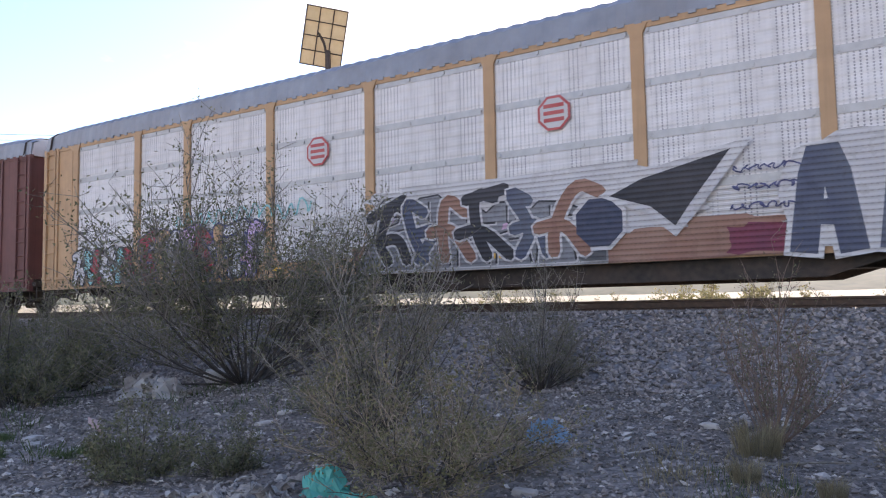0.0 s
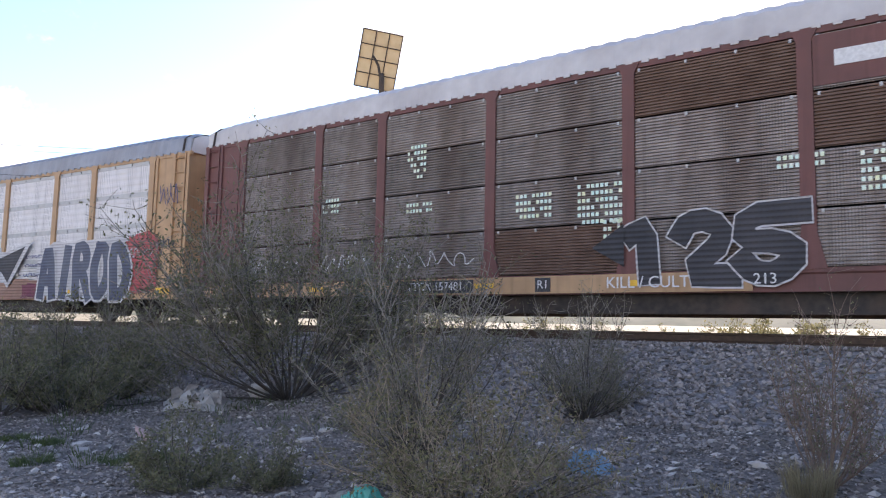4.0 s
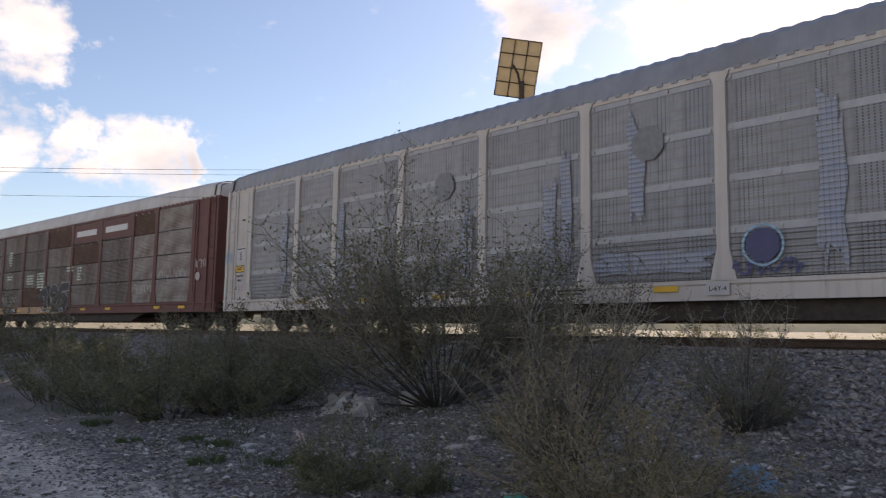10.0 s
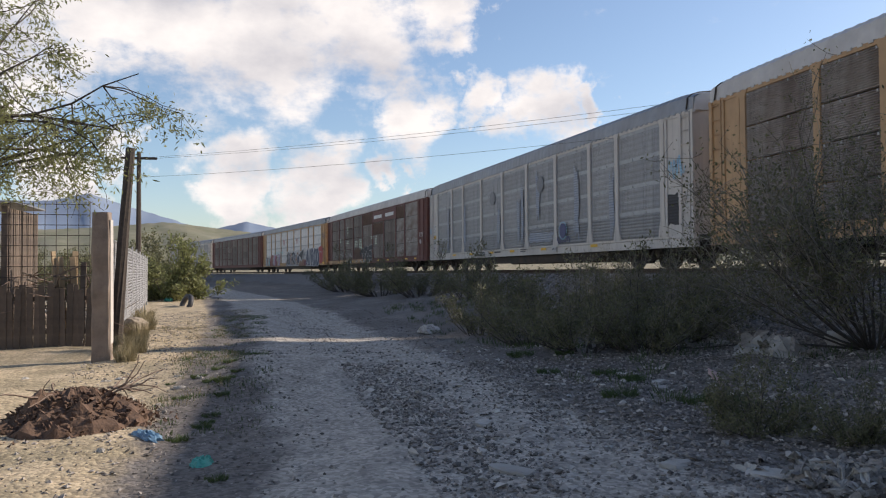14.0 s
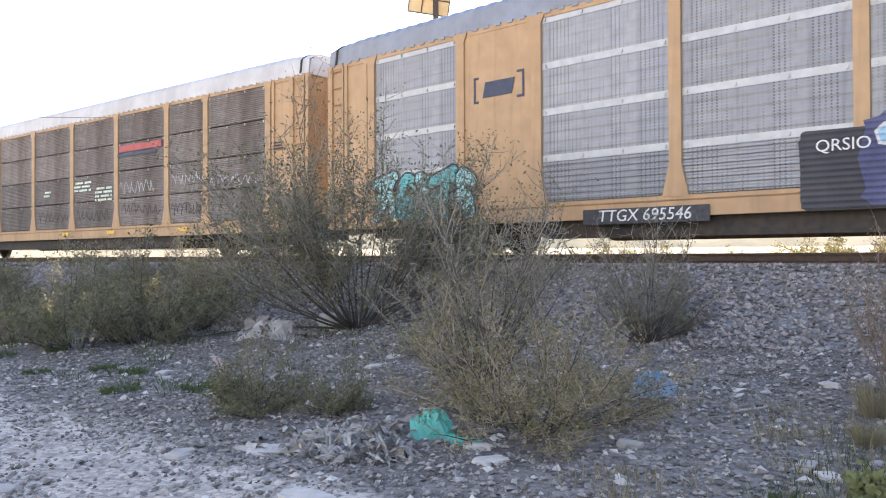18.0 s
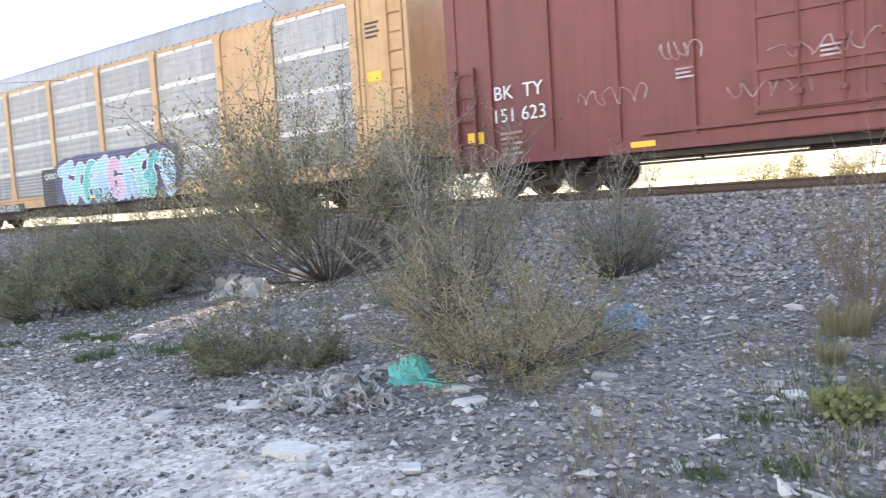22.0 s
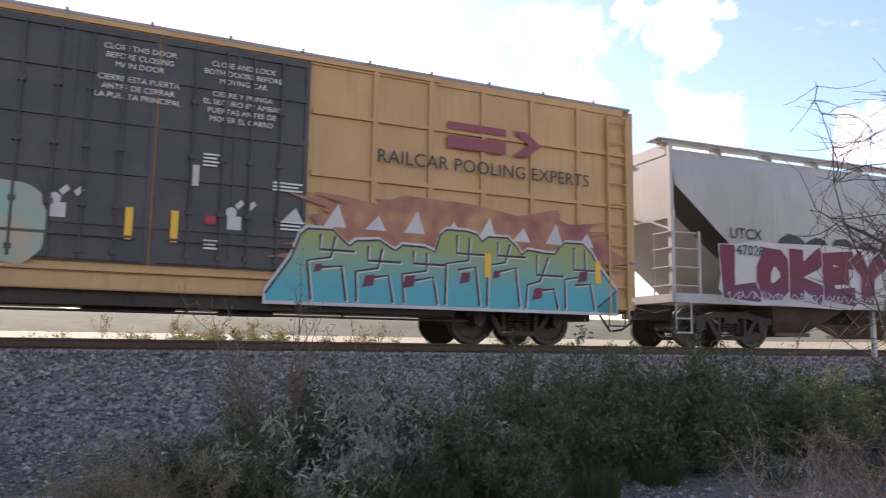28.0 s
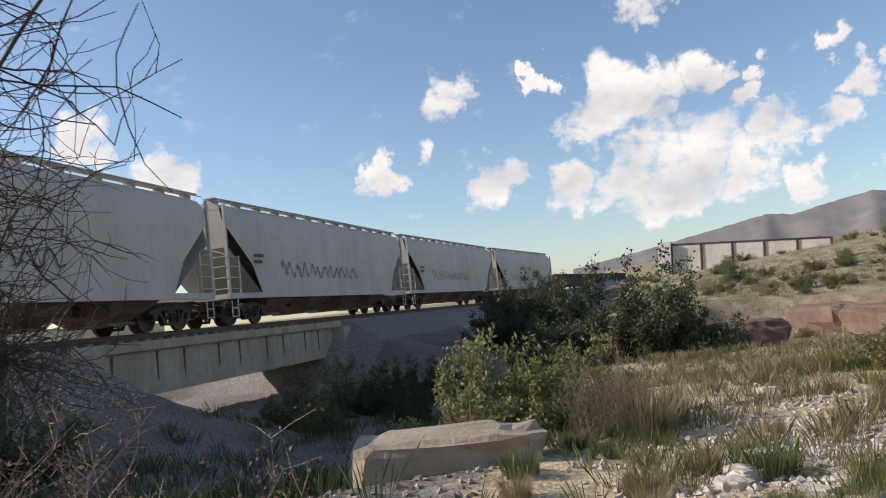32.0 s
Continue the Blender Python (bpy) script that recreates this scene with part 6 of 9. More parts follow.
for k in range(30):
    tuft("clump of dry grass on the slope", G_MIX if k % 2 else G_PALE, (rnd.uniform(6.0, 16), rnd.uniform(-8.5, -3.4)), rnd.uniform(0.35, 0.7), k * 31)


def meadow(name, seed, n, xr, yr, height, material, label, blades=14, spread=0.13, clump=0.35):
    """Ground cover too fine to count: small sprays of blades strewn in drifts."""
    rng_ = np.random.default_rng(seed)
    x, y = rng_.uniform(*xr, n), rng_.uniform(*yr, n)
    drift = np.sin(x * 0.9 + 1.7 * np.sin(y * 0.6 + seed)) * np.sin(y * 1.1 + np.sin(x * 0.5)) + 0.5 * np.sin(x * 2.7 + y * 1.9)
    ok = drift > rng_.uniform(-1.2, 1.2, n) * (1 - clump) + clump - 0.4
    x, y = x[ok], y[ok]
    x, y = np.repeat(x, blades), np.repeat(y, blades)
    m = len(x)
    a, r = rng_.uniform(0, 2 * np.pi, m), spread * np.sqrt(rng_.random(m))
    x, y = x + r * np.cos(a), y + r * np.sin(a)
    h = height * rng_.uniform(0.4, 1.2, m)
    lean = rng_.uniform(0.1, 0.7, m) * h
    z = ground_z(x, y) - 0.02
    w = rng_.uniform(0.0015, 0.0035, m) * (1 + np.hypot(x, y) / 25)
    base, tip = np.stack([x, y, z], 1), np.stack([x + lean * np.cos(a), y + lean * np.sin(a), z + h], 1)
    mid = base * 0.45 + tip * 0.55 + np.array([0, 0, 1.0]) * (h * 0.1)[:, None]
    side = np.stack([-np.sin(a), np.cos(a), np.zeros(m)], 1) * w[:, None]
    v = np.stack([base - side, base + side, mid + side * 0.8, tip, mid - side * 0.8], 1).reshape(-1, 3)
    tagged(new(name, raw_mesh(name, v, np.arange(5 * m).reshape(-1, 5), material)), label, "grass", kind="stuff")


rnd = random.Random(19)
for k in range(46):
    x, y, w = rnd.uniform(6.2, 9.2), rnd.uniform(-4.2, -1.7), rnd.uniform(0.09, 0.26)
    boulder("stone", 900 + k, (x, y), (w, w * rnd.uniform(0.6, 0.9), w * rnd.uniform(0.35, 0.6)), ROCK if k % 5 == 0 else PALE_STONE, "pale angular stone among the rubble", "stone", k * 37, 0.3, 0.5, "stones in the rubble")
meadow("dry_grass", 71, 2600, (6, 34), (-16, -2.2), 0.24, STRAW, "thin dry grass over the stony slope", 24)
meadow("slope_grass", 79, 2600, (24, 95), (-40, -3), 0.4, STRAW, "pale grass over the far slope", 10, 0.3)
meadow("slope_green", 80, 2600, (14, 70), (-28, -2), 0.22, GRASS_PALE, "green grass over the slope", 16, 0.25)
meadow("green_grass", 72, 2400, (5.5, 26), (-9, 0.4), 0.2, GRASS_PALE, "green grass among the rubble", 24)
meadow("hollow_grass", 73, 800, (7, 20), (0.6, 7.5), 0.32, GRASS, "rank dark grass in the hollow")
meadow("verge_grass", 74, 420, (-34, -9), (-2.8, -0.4), 0.09, STRAW, "short dry grass along the edge of the road")
meadow("verge_green", 75, 700, (-30, -8), (-1.3, 0.1), 0.07, GRASS, "short green grass along the edge of the road")
meadow("gravel_grass", 76, 420, (-1.6, 3.2), (3.1, 6.3), 0.1, GRASS, "short grass creeping over the gravel")
meadow("gravel_straw", 77, 420, (-2.5, 3.4), (3.1, 6.8), 0.13, STRAW, "short dry grass on the gravel")
meadow("roadside_grass", 78, 500, (-30, -7), (4.2, 8.8), 0.16, GRASS, "grass at the foot of the roadside shrubs")


for k in range(44):
    w, d = radians(-99 - rnd.uniform(0, 26)), rnd.uniform(55, 118)
    plant("shrub", "small shrub on the dry slope", "shrub", AUTUMN if k % 2 else OLIVEB, (-math.sin(w) * d, math.cos(w) * d), k * 47, rnd.uniform(0.3, 0.8), "shrubs on the dry slope")
for k in range(54):
    w, d = radians(-100 - rnd.uniform(0, 20)), rnd.uniform(20, 60)
    plant("shrub", "low sunlit shrub on the stony slope", "shrub", (DENSE, AUTUMN, OLIVEB)[k % 3], (-math.sin(w) * d, math.cos(w) * d), k * 47, rnd.uniform(0.15, 0.4), "shrubs on the stony slope")
CLAYBANK = mat("red_brown_earth_bank", (0.18, 0.115, 0.09), (0.11, 0.075, 0.06), 0.95, 0, 1.6, 0.7, 8, (0.28, 0.21, 0.16), 0.7, 0.5)
for k, (x, y, sx, sy, sz, turn) in enumerate(((40.6, -12.2, 2.0, 5.0, 1.5, -72), (36.6, -13.1, 1.8, 5.0, 1.5, -80), (32.8, -14.0, 1.5, 4.0, 1.1, -70), (29.8, -6.0, 1.2, 3.2, 1.5, -10))):
    boulder("earth_bank", 300 + k, (x, y), (sx, sy, sz), CLAYBANK, "eroded red-brown earth bank of the gully", "earth bank", turn, 0.3, 0.45, "earth banks")


# ---- far side of the track ----
for k in range(58):
    x = -36 + k * 1.35 + rnd.uniform(-0.8, 0.8)
    plant("shrub", "sunlit yellow-green shrub beyond the track", "shrub", AUTUMN if k % 3 else MID, (x, float(track_y(x)) + rnd.uniform(7.5, 13)), k * 53, rnd.uniform(0.7, 1.25), "shrubs beyond the track")


# ---- bridge ----
def bridge():
    b = thing("bridge", "low concrete railway bridge over the gully", "bridge", kind="structure")
    x0, x1 = 19.9, 35.2
    y0, y1 = track_y(19.9), track_y(35.2)
    ang = math.degrees(math.atan2(y1 - y0, x1 - x0))
    at = pose(x0, y0, RAIL_Z, 0, 0, ang)
    L = math.hypot(x1 - x0, y1 - y0)
    part("deck", MB().box(-0.6, L + 0.6, -2.2, 2.2, -0.5, -0.24), CONCRETE, b, at=at)
    part("girder", MB().box(0, L, -2.05, -1.75, -1.75, -0.5), CONCRETE, b, at=at)
    part("girder", MB().box(0, L, 1.75, 2.05, -1.75, -0.5), CONCRETE, b, at=at)
    for x in (-0.7, L - 0.1):
        part("abutment", MB().box(x, x + 0.8, -2.6, 2.6, -4.0, -0.5), CONCRETE, b, at=at)
    part("wing_wall", MB().prism([(-3.2, -1.2), (-0.7, -0.45), (-0.7, -3.6), (-3.2, -3.6)][::-1], -2.9, -2.6), CONCRETE, b, at=at)
    drips = mat("dark_water_stain", (0.05, 0.04, 0.035), (0.08, 0.065, 0.055), 0.9, 0, 8, 0.1)
    for k in range(9):
        x = 0.9 + k * 1.6 + 0.3 * (k % 2)
        part("weep_stain", MB().prism([(x, -0.55), (x + 0.12, -0.55), (x + 0.08, -1.3 - 0.1 * (k % 3)), (x + 0.03, -1.3)], -2.054, -2.05), drips, b, at=at)
    p = thing("marker_post", "pale painted post at the end of the bridge", "post", at=pose(17.8, 12.25, gz(17.8, 12.25)))
    part("shaft", MB().box(-0.06, 0.06, -0.05, 0.05, -0.1, 1.5, 0.015), CREAM, p)


bridge()


# ---- the yard beside the road ----
WOOD = mat("grey_board", (0.16, 0.12, 0.09), (0.1, 0.075, 0.06), 0.9, 0, 6, 0.3, 40, (0.06, 0.05, 0.045), 1.5, 0.5, 0.25)
TIMBER_PALE = mat("pale_sawn_timber", (0.42, 0.31, 0.19), (0.32, 0.23, 0.14), 0.85, 0, 7, 0.25, 40)
WIRE = mat("galvanised_wire", (0.4, 0.4, 0.4), (0.3, 0.3, 0.3), 0.5, 0.6, 10, 0.0)


def yard():
    POST = mat("grimy_block_post", (0.32, 0.25, 0.2), (0.2, 0.155, 0.125), 0.9, 0, 5, 0.4, 30)
    p = thing("fence_post", "tall concrete fence post with its sunlit side painted pale", "fence post", at=pose(-14.25, -2.72, gz(-14.25, -2.72), 0, 2, 0))
    chips = [0.15, 0.155, 0.15, 0.148, 0.152, 0.146, 0.15, 0.145, 0.13]
    rings = [[(c * sx + 0.008 * math.sin(k * 2.7 + j), c * sy + 0.008 * math.cos(k * 3.1 + j * 2), -0.1 + k * 0.335) for j, (sx, sy) in enumerate(((-1, -0.85), (-0.85, -1), (0.85, -1), (1, -0.85), (1, 0.85), (0.85, 1), (-0.85, 1), (-1, 0.85)))] for k, c in enumerate(chips)]
    part("shaft", MB().add([v for r in rings for v in r], [(k * 8 + j, k * 8 + (j + 1) % 8, k * 8 + 8 + (j + 1) % 8, k * 8 + 8 + j) for k in range(8) for j in range(8)] + [tuple(range(64, 72))]), POST, p)
    # sunlight on the post's sunward face is put in as a cream strip
    part("painted_face", MB().box(-0.12, 0.12, 0.152, 0.16, 0.3, 2.45), CREAM, p, "pale strip standing for the sunlit face")
    q = thing("timber_pole", "leaning dark timber pole behind the fence", "pole", at=pose(-18.0, -3.15, gz(-18, -3.15), -2, 0, 0))
    part("shaft", MB().tube([(0, 0, -0.2), (0.02, 0.05, 2.2), (0, 0.12, 4.35)], [0.13, 0.12, 0.1], 9), BARK_DARK, q)
    u = thing("utility_pole", "utility pole with a crossarm and wires", "utility pole", at=pose(-42.0, -6.3, gz(-42, -6.3)))
    part("shaft", MB().tube([(0, 0, -0.3), (0, 0, 7.9)], [0.16, 0.1], 8), BARK_DARK, u)
    part("crossarm", MB().box(-0.06, 0.06, -0.9, 0.9, 7.5, 7.62), BARK_DARK, u)
    # chain-link fence along the road
    f = thing("chain_link_fence", "sagging chain-link fence along the dirt road", "fence")
    a, b = Vector((-14.3, -2.8, 0)), Vector((-40, -5.6, 0))
    n = 9
    for k in range(n + 1):
        pt = a.lerp(b, k / n)
        part("fence_pole", MB().tube([(pt.x, pt.y, gz(pt.x, pt.y) - 0.1), (pt.x, pt.y, 2.45)], 0.03, 6), WIRE, f)
    for k in range(n):
        p0, p1 = a.lerp(b, k / n), a.lerp(b, (k + 1) / n)
        w = MB()
        z0, z1, m = 0.2, 2.35, 34 if k < 3 else 16
        for s_ in (-1, 1):
            for j in range(-m, m * 2):
                t0, t1 = j / m, j / m + s_ * (z1 - z0) / (p1 - p0).length
                pts = []
                for tt, zz in ((t0, z0), (t1, z1)):
                    pts.append((tt, zz))
                (ta, za), (tb, zb) = pts
                if ta == tb or max(ta, tb) < 0 or min(ta, tb) > 1:
                    continue
                sl = (zb - za) / (tb - ta)
                lo, hi = max(0.0, min(ta, tb)), min(1.0, max(ta, tb))
                q0, q1 = p0.lerp(p1, lo), p0.lerp(p1, hi)
                zz0, zz1 = za + (lo - ta) * sl, za + (hi - ta) * sl
                w.tube([(q0.x, q0.y, zz0), (q1.x, q1.y, zz1)], 0.004, 3, False)
        for z in (z0, z1):
            w.tube([(p0.x, p0.y, z), (p1.x, p1.y, z)], 0.006, 4, False)
        part("wire_mesh", w, WIRE, f)
    # board fence with wire panel above
    g = thing("board_fence", "dark fence of upright pallet boards", "fence")
    y = -3.35
    k = 0
    while y > -8.6:
        h = 1.26 + 0.07 * math.sin(k * 1.7)
        part("board", MB().box(-0.012, 0.012, -0.059, 0.059, 0.0, h), WOOD, g, at=pose(-17.4 + 0.02 * (k % 2), y, gz(-17.4, y), 1.5 * math.sin(k * 2.3), 0, 0))
        y -= 0.125
        k += 1
    for z in (0.35, 1.05):
        part("rail", MB().box(-17.46, -17.42, -8.6, -3.3, z, z + 0.09), WOOD, g)
    m_ = thing("wire_panel", "rusty wire mesh panel above the boards", "wire mesh")
    w = MB()
    for j in range(18):
        yy = -3.6 - j * 0.22
        w.tube([(-17.5, yy, 0.4), (-17.5, yy, 3.15)], 0.007, 4, False)
    for j in range(13):
        w.tube([(-17.5, -3.6, 0.45 + j * 0.22), (-17.5, -7.4, 0.45 + j * 0.22)], 0.007, 4, False)
    part("mesh", w, STEEL_DARK, m_)
    shack = thing("shack", "tall dark shack of upright weathered boards", "shack", at=pose(-17.9, -5.3, gz(-17.9, -5.3)))
    for k in range(24):
        part("board", MB().box(-0.015, 0.015, -0.062, 0.062, 0.0, 3.0 + 0.05 * math.sin(k * 2.1)), WOOD, shack, at=pose(0.015 * (k % 2), -0.07 - k * 0.132, 0, 0.8 * math.sin(k * 1.9), 0, 0))
    for k in range(16):
        part("board", MB().box(-0.062, 0.062, -0.015, 0.015, 0.0, 2.95), WOOD, shack, at=pose(-0.1 - k * 0.132, 0, 0, 0, 0.8 * math.sin(k * 2.3), 0))
    part("roof", MB().prism_x([(-3.4, 2.98), (0.15, 3.06), (0.15, 3.1), (-3.4, 3.02)], -2.3, 0.15), ROOF_GREY, shack, "sheet iron roof")
    pole = thing("timber_pole", "short rough timber pole before the shack", "pole", at=pose(-17.3, -5.8, gz(-17.3, -5.8)))
    part("shaft", MB().tube([(0, 0, -0.1), (0.02, 0.03, 1.2), (0, 0.0, 2.3)], [0.09, 0.08, 0.075], 8), WOOD, pole)
    rnd = random.Random(79)
    brush = thing("brushwood", "heap of dry cut branches behind the board fence", "brushwood", at=pose(-18.3, -4.6, gz(-18.3, -4.6)))
    for k in range(90):
        pts, _ = wander(rnd, (rnd.uniform(-0.5, 0.5), rnd.uniform(-0.9, 0.9), rnd.uniform(0.2, 1.5)), (rnd.uniform(-1, 1), rnd.uniform(-1, 1), rnd.uniform(-0.2, 0.35)), rnd.uniform(0.6, 1.3), 4, 0.25, -0.03)
        part("branch", MB().tube(pts, [0.016, 0.013, 0.01, 0.008, 0.005], 4, False), BARK_BROWN if k % 3 else BARK_GREY, brush)
    for k in range(7):
        pl = new("plank", MB().box(-0.02, 0.02, -0.06, 0.06, 0.0, 1.75 + 0.12 * (k % 3), 0.008).mesh("plank", TIMBER_PALE if k % 3 else WOOD))
        pl.matrix_basis = pose(-18.0 - 0.03 * k, -3.85 - 0.09 * k, gz(-18, -4), 4 * math.sin(k * 1.7), -4, 10 * k)
        tagged(pl, "upright sawn plank leaning behind the fence", "plank", "planks behind the fence")
    for k in range(34):
        x, y = rnd.uniform(-27, -19.5), rnd.uniform(-8.5, -4.2)
        boulder("stone", 700 + k, (x, y), (rnd.uniform(0.3, 0.8), rnd.uniform(0.3, 0.7), rnd.uniform(0.3, 0.75)), (ROCK, CONCRETE, PALE_STONE)[k % 3], "rough stone in the heaps of the yard", "stone", k * 40, 0.25, 0.6, "stones in the yard")
    arm = thing("digger_arm", "small yellow digger arm in the yard", "digger", at=pose(-26.5, -5.3, gz(-26.5, -5.3)))
    part("boom", MB().tube([(0, 0, 0.2), (0, 0.1, 1.3), (0, 0.35, 1.6)], [0.16, 0.14, 0.1], 6), SAFETY, arm)
    part("bucket", MB().box(-0.25, 0.25, 0.2, 0.6, 0.3, 0.8, 0.08), SAFETY, arm)
    # heap of clods and roots
    heap = thing("earth_heap", "heap of dug brown earth and roots", "earth heap", at=pose(-8.9, -1.95, gz(-8.9, -1.95)))
    rnd = random.Random(77)
    v, fc = [], []
    nu, nv = 40, 14
    for j in range(nv + 1):
        r = j / nv
        for i in range(nu):
            w_ = 2 * math.pi * i / nu
            px, py = r * 0.95 * math.cos(w_), r * 0.8 * math.sin(w_)
            hh = 0.36 * (1 - r ** 1.7) + 0.18 * noise.noise(Vector((px * 4, py * 4, 3))) + 0.09 * noise.noise(Vector((px * 11, py * 11, 7)))
            v.append((px, py, max(hh, -0.05) if j < nv else -0.08))
    for j in range(nv):
        for i in range(nu):
            fc.append((j * nu + i, (j + 1) * nu + i, (j + 1) * nu + (i + 1) % nu, j * nu + (i + 1) % nu))
    part("mound", raw_mesh("mound", v, fc, CLAY), CLAY, heap)
    clods = MB()
    for k in range(1500):
        w_, r = rnd.uniform(0, 6.28), rnd.uniform(0.05, 1.25)
        px, py = r * 0.95 * math.cos(w_), r * 0.85 * math.sin(w_)
        s = rnd.uniform(0.015, 0.05)
        zz = max(0.0, 0.36 * (1 - min(r, 1) ** 1.7))
        q = [Vector((rnd.uniform(-1, 1), rnd.uniform(-1, 1), rnd.uniform(-1, 1))).normalized() * s * rnd.uniform(0.7, 1.3) + Vector((px, py, zz + s * 0.4)) for _ in range(4)]
        clods.add([p_[:] for p_ in q], [(0, 1, 2), (0, 2, 3), (0, 3, 1), (1, 3, 2)])
    part("clod", clods, CLAY, heap)["kind"] = "stuff"
    for k in range(14):
        w_ = rnd.uniform(0, 6.28)
        pts, _ = wander(rnd, (0.4 * math.cos(w_), 0.4 * math.sin(w_), 0.35), (math.cos(w_), math.sin(w_), 0.5), rnd.uniform(0.3, 0.7), 4, 0.5, -0.1)
        part("root", MB().tube(pts, [0.012, 0.01, 0.008, 0.006, 0.004], 4, False), BARK_BROWN, heap)
    boulder("stone", 88, (-20.2, -3.1), (0.6, 0.5, 0.55), ROCK, "tan boulder at the foot of the fence", "stone", 30)
    tyre = thing("tyre", "half-buried old tyre beside the road", "tyre", at=pose(-38.5, -3.6, gz(-38.5, -3.6) + 0.1, 70, 0, 30))
    tm, seg = MB(), 22
    tv, tf = [], []
    for i in range(seg):
        w_ = 2 * math.pi * i / seg
        for j in range(8):
            q = 2 * math.pi * j / 8
            rr = 0.42 + 0.13 * math.cos(q)
            tv.append((rr * math.cos(w_), rr * math.sin(w_), 0.13 * math.sin(q)))
    for i in range(seg):
        for j in range(8):
            tf.append((i * 8 + j, ((i + 1) % seg) * 8 + j, ((i + 1) % seg) * 8 + (j + 1) % 8, i * 8 + (j + 1) % 8))
    part("casing", raw_mesh("casing", tv, tf, BLACK_INK, True), BLACK_INK, tyre)
    for k, (x, y, s) in enumerate(((-15.5, -2.4, 0.9), (-17, -2.6, 0.8), (-19.3, -2.9, 1.0), (-22, -3.1, 1.0), (-16.2, -3.0, 0.8), (-14.0, -2.3, 0.7), (-25, -3.6, 1.1), (-28, -4.0, 1.2))):
        tuft("clump of dry grass at the fence", G_MIX, (x, y), s * 0.8, k * 60)
    plant("shrub", "sunlit green bush at the end of the fence", "shrub", FRESHB, (-45, -5.3), 0, 2.3)
    plant("shrub", "sunlit green bush at the end of the fence", "shrub", OLIVEB, (-52, -7.2), 90, 2.0)
    for k in range(14):
        plant("shrub", "bush on the far side of the yard", "shrub", OLIVEB, (-60 - 4 * k, -10 - rnd.uniform(0, 14)), k * 40, rnd.uniform(1.4, 2.2), "bushes past the yard")


yard()


def leafy_tree():
    rnd = random.Random(61)
    rng_ = np.random.default_rng(61)
    base = (-9.6, -4.5)
    tree = thing("tree", "thorn tree with fine light green leaves", "tree", at=pose(*base, gz(*base)))
    trunk, boughs, anchors = MB(), MB(), []
    tp, _ = wander(rnd, (0, 0, -0.1), (0.0, 0.25, 1), 3.3, 5, 0.12, 0.05)
    trunk.tube(tp, [0.16, 0.15, 0.14, 0.12, 0.11, 0.1], 8)
    for _ in range(16):
        p = tp[rnd.randint(3, 5)]
        d = Vector((rnd.uniform(-0.8, 0.8), rnd.uniform(-0.3, 1.6), rnd.uniform(0.35, 1.1)))
        b, _ = wander(rnd, p, d, rnd.uniform(1.8, 3.1), 7, 0.2, -0.02)
        boughs.tube(b, [0.032, 0.028, 0.024, 0.019, 0.015, 0.012, 0.009, 0.006], 5, False)
        for _ in range(11):
            q = b[rnd.randint(2, 7)]
            if q.z < 2.6:
                continue
            c, _ = wander(rnd, q, (rnd.uniform(-1, 1), rnd.uniform(-1, 1), rnd.uniform(-0.7, 0.6)), rnd.uniform(0.5, 1.1), 4, 0.3, -0.1)
            boughs.tube(c, [0.01, 0.008, 0.006, 0.005, 0.004], 3, False)
            for _ in range(3):
                e, _ = wander(rnd, c[rnd.randint(1, 4)], (rnd.uniform(-1, 1), rnd.uniform(-1, 1), rnd.uniform(-0.9, 0.3)), rnd.uniform(0.2, 0.45), 3, 0.3, -0.15)
                boughs.tube(e, [0.004, 0.0035, 0.003, 0.0025], 3, False)
                anchors += [tuple(v) for v in e[1:] if v.z > 2.5]
    part("trunk", trunk, BARK_DARK, tree)
    part("bough", boughs, BARK_DARK, tree)
    part("crown", leaves_mesh(rng_, anchors, 13, 0.07, 0.07, 0.01, LEAF_FRESH, "crown", 0.8), LEAF_FRESH, tree)


leafy_tree()


# ---- wires ----
def wires():
    for k, (z, dy) in enumerate(((7.62, 0.0), (7.62, 0.8), (6.6, -0.2))):
        a, b = Vector((-42.0, -6.3 + dy, z)), Vector((-4.0, 34.0 + dy * 2, z + 1.0))
        pts = []
        for i in range(25):
            t = i / 24
            p = a.lerp(b, t)
            p.z -= 1.6 * 4 * t * (1 - t) * 0.5
            pts.append(p)
        mb = MB().tube(pts, 0.006, 4, False)
        tagged(new("overhead_wire", mb.mesh("overhead_wire", BLACK_INK)), "thin sagging overhead wire crossing the track", "wire", "overhead wires")


wires()


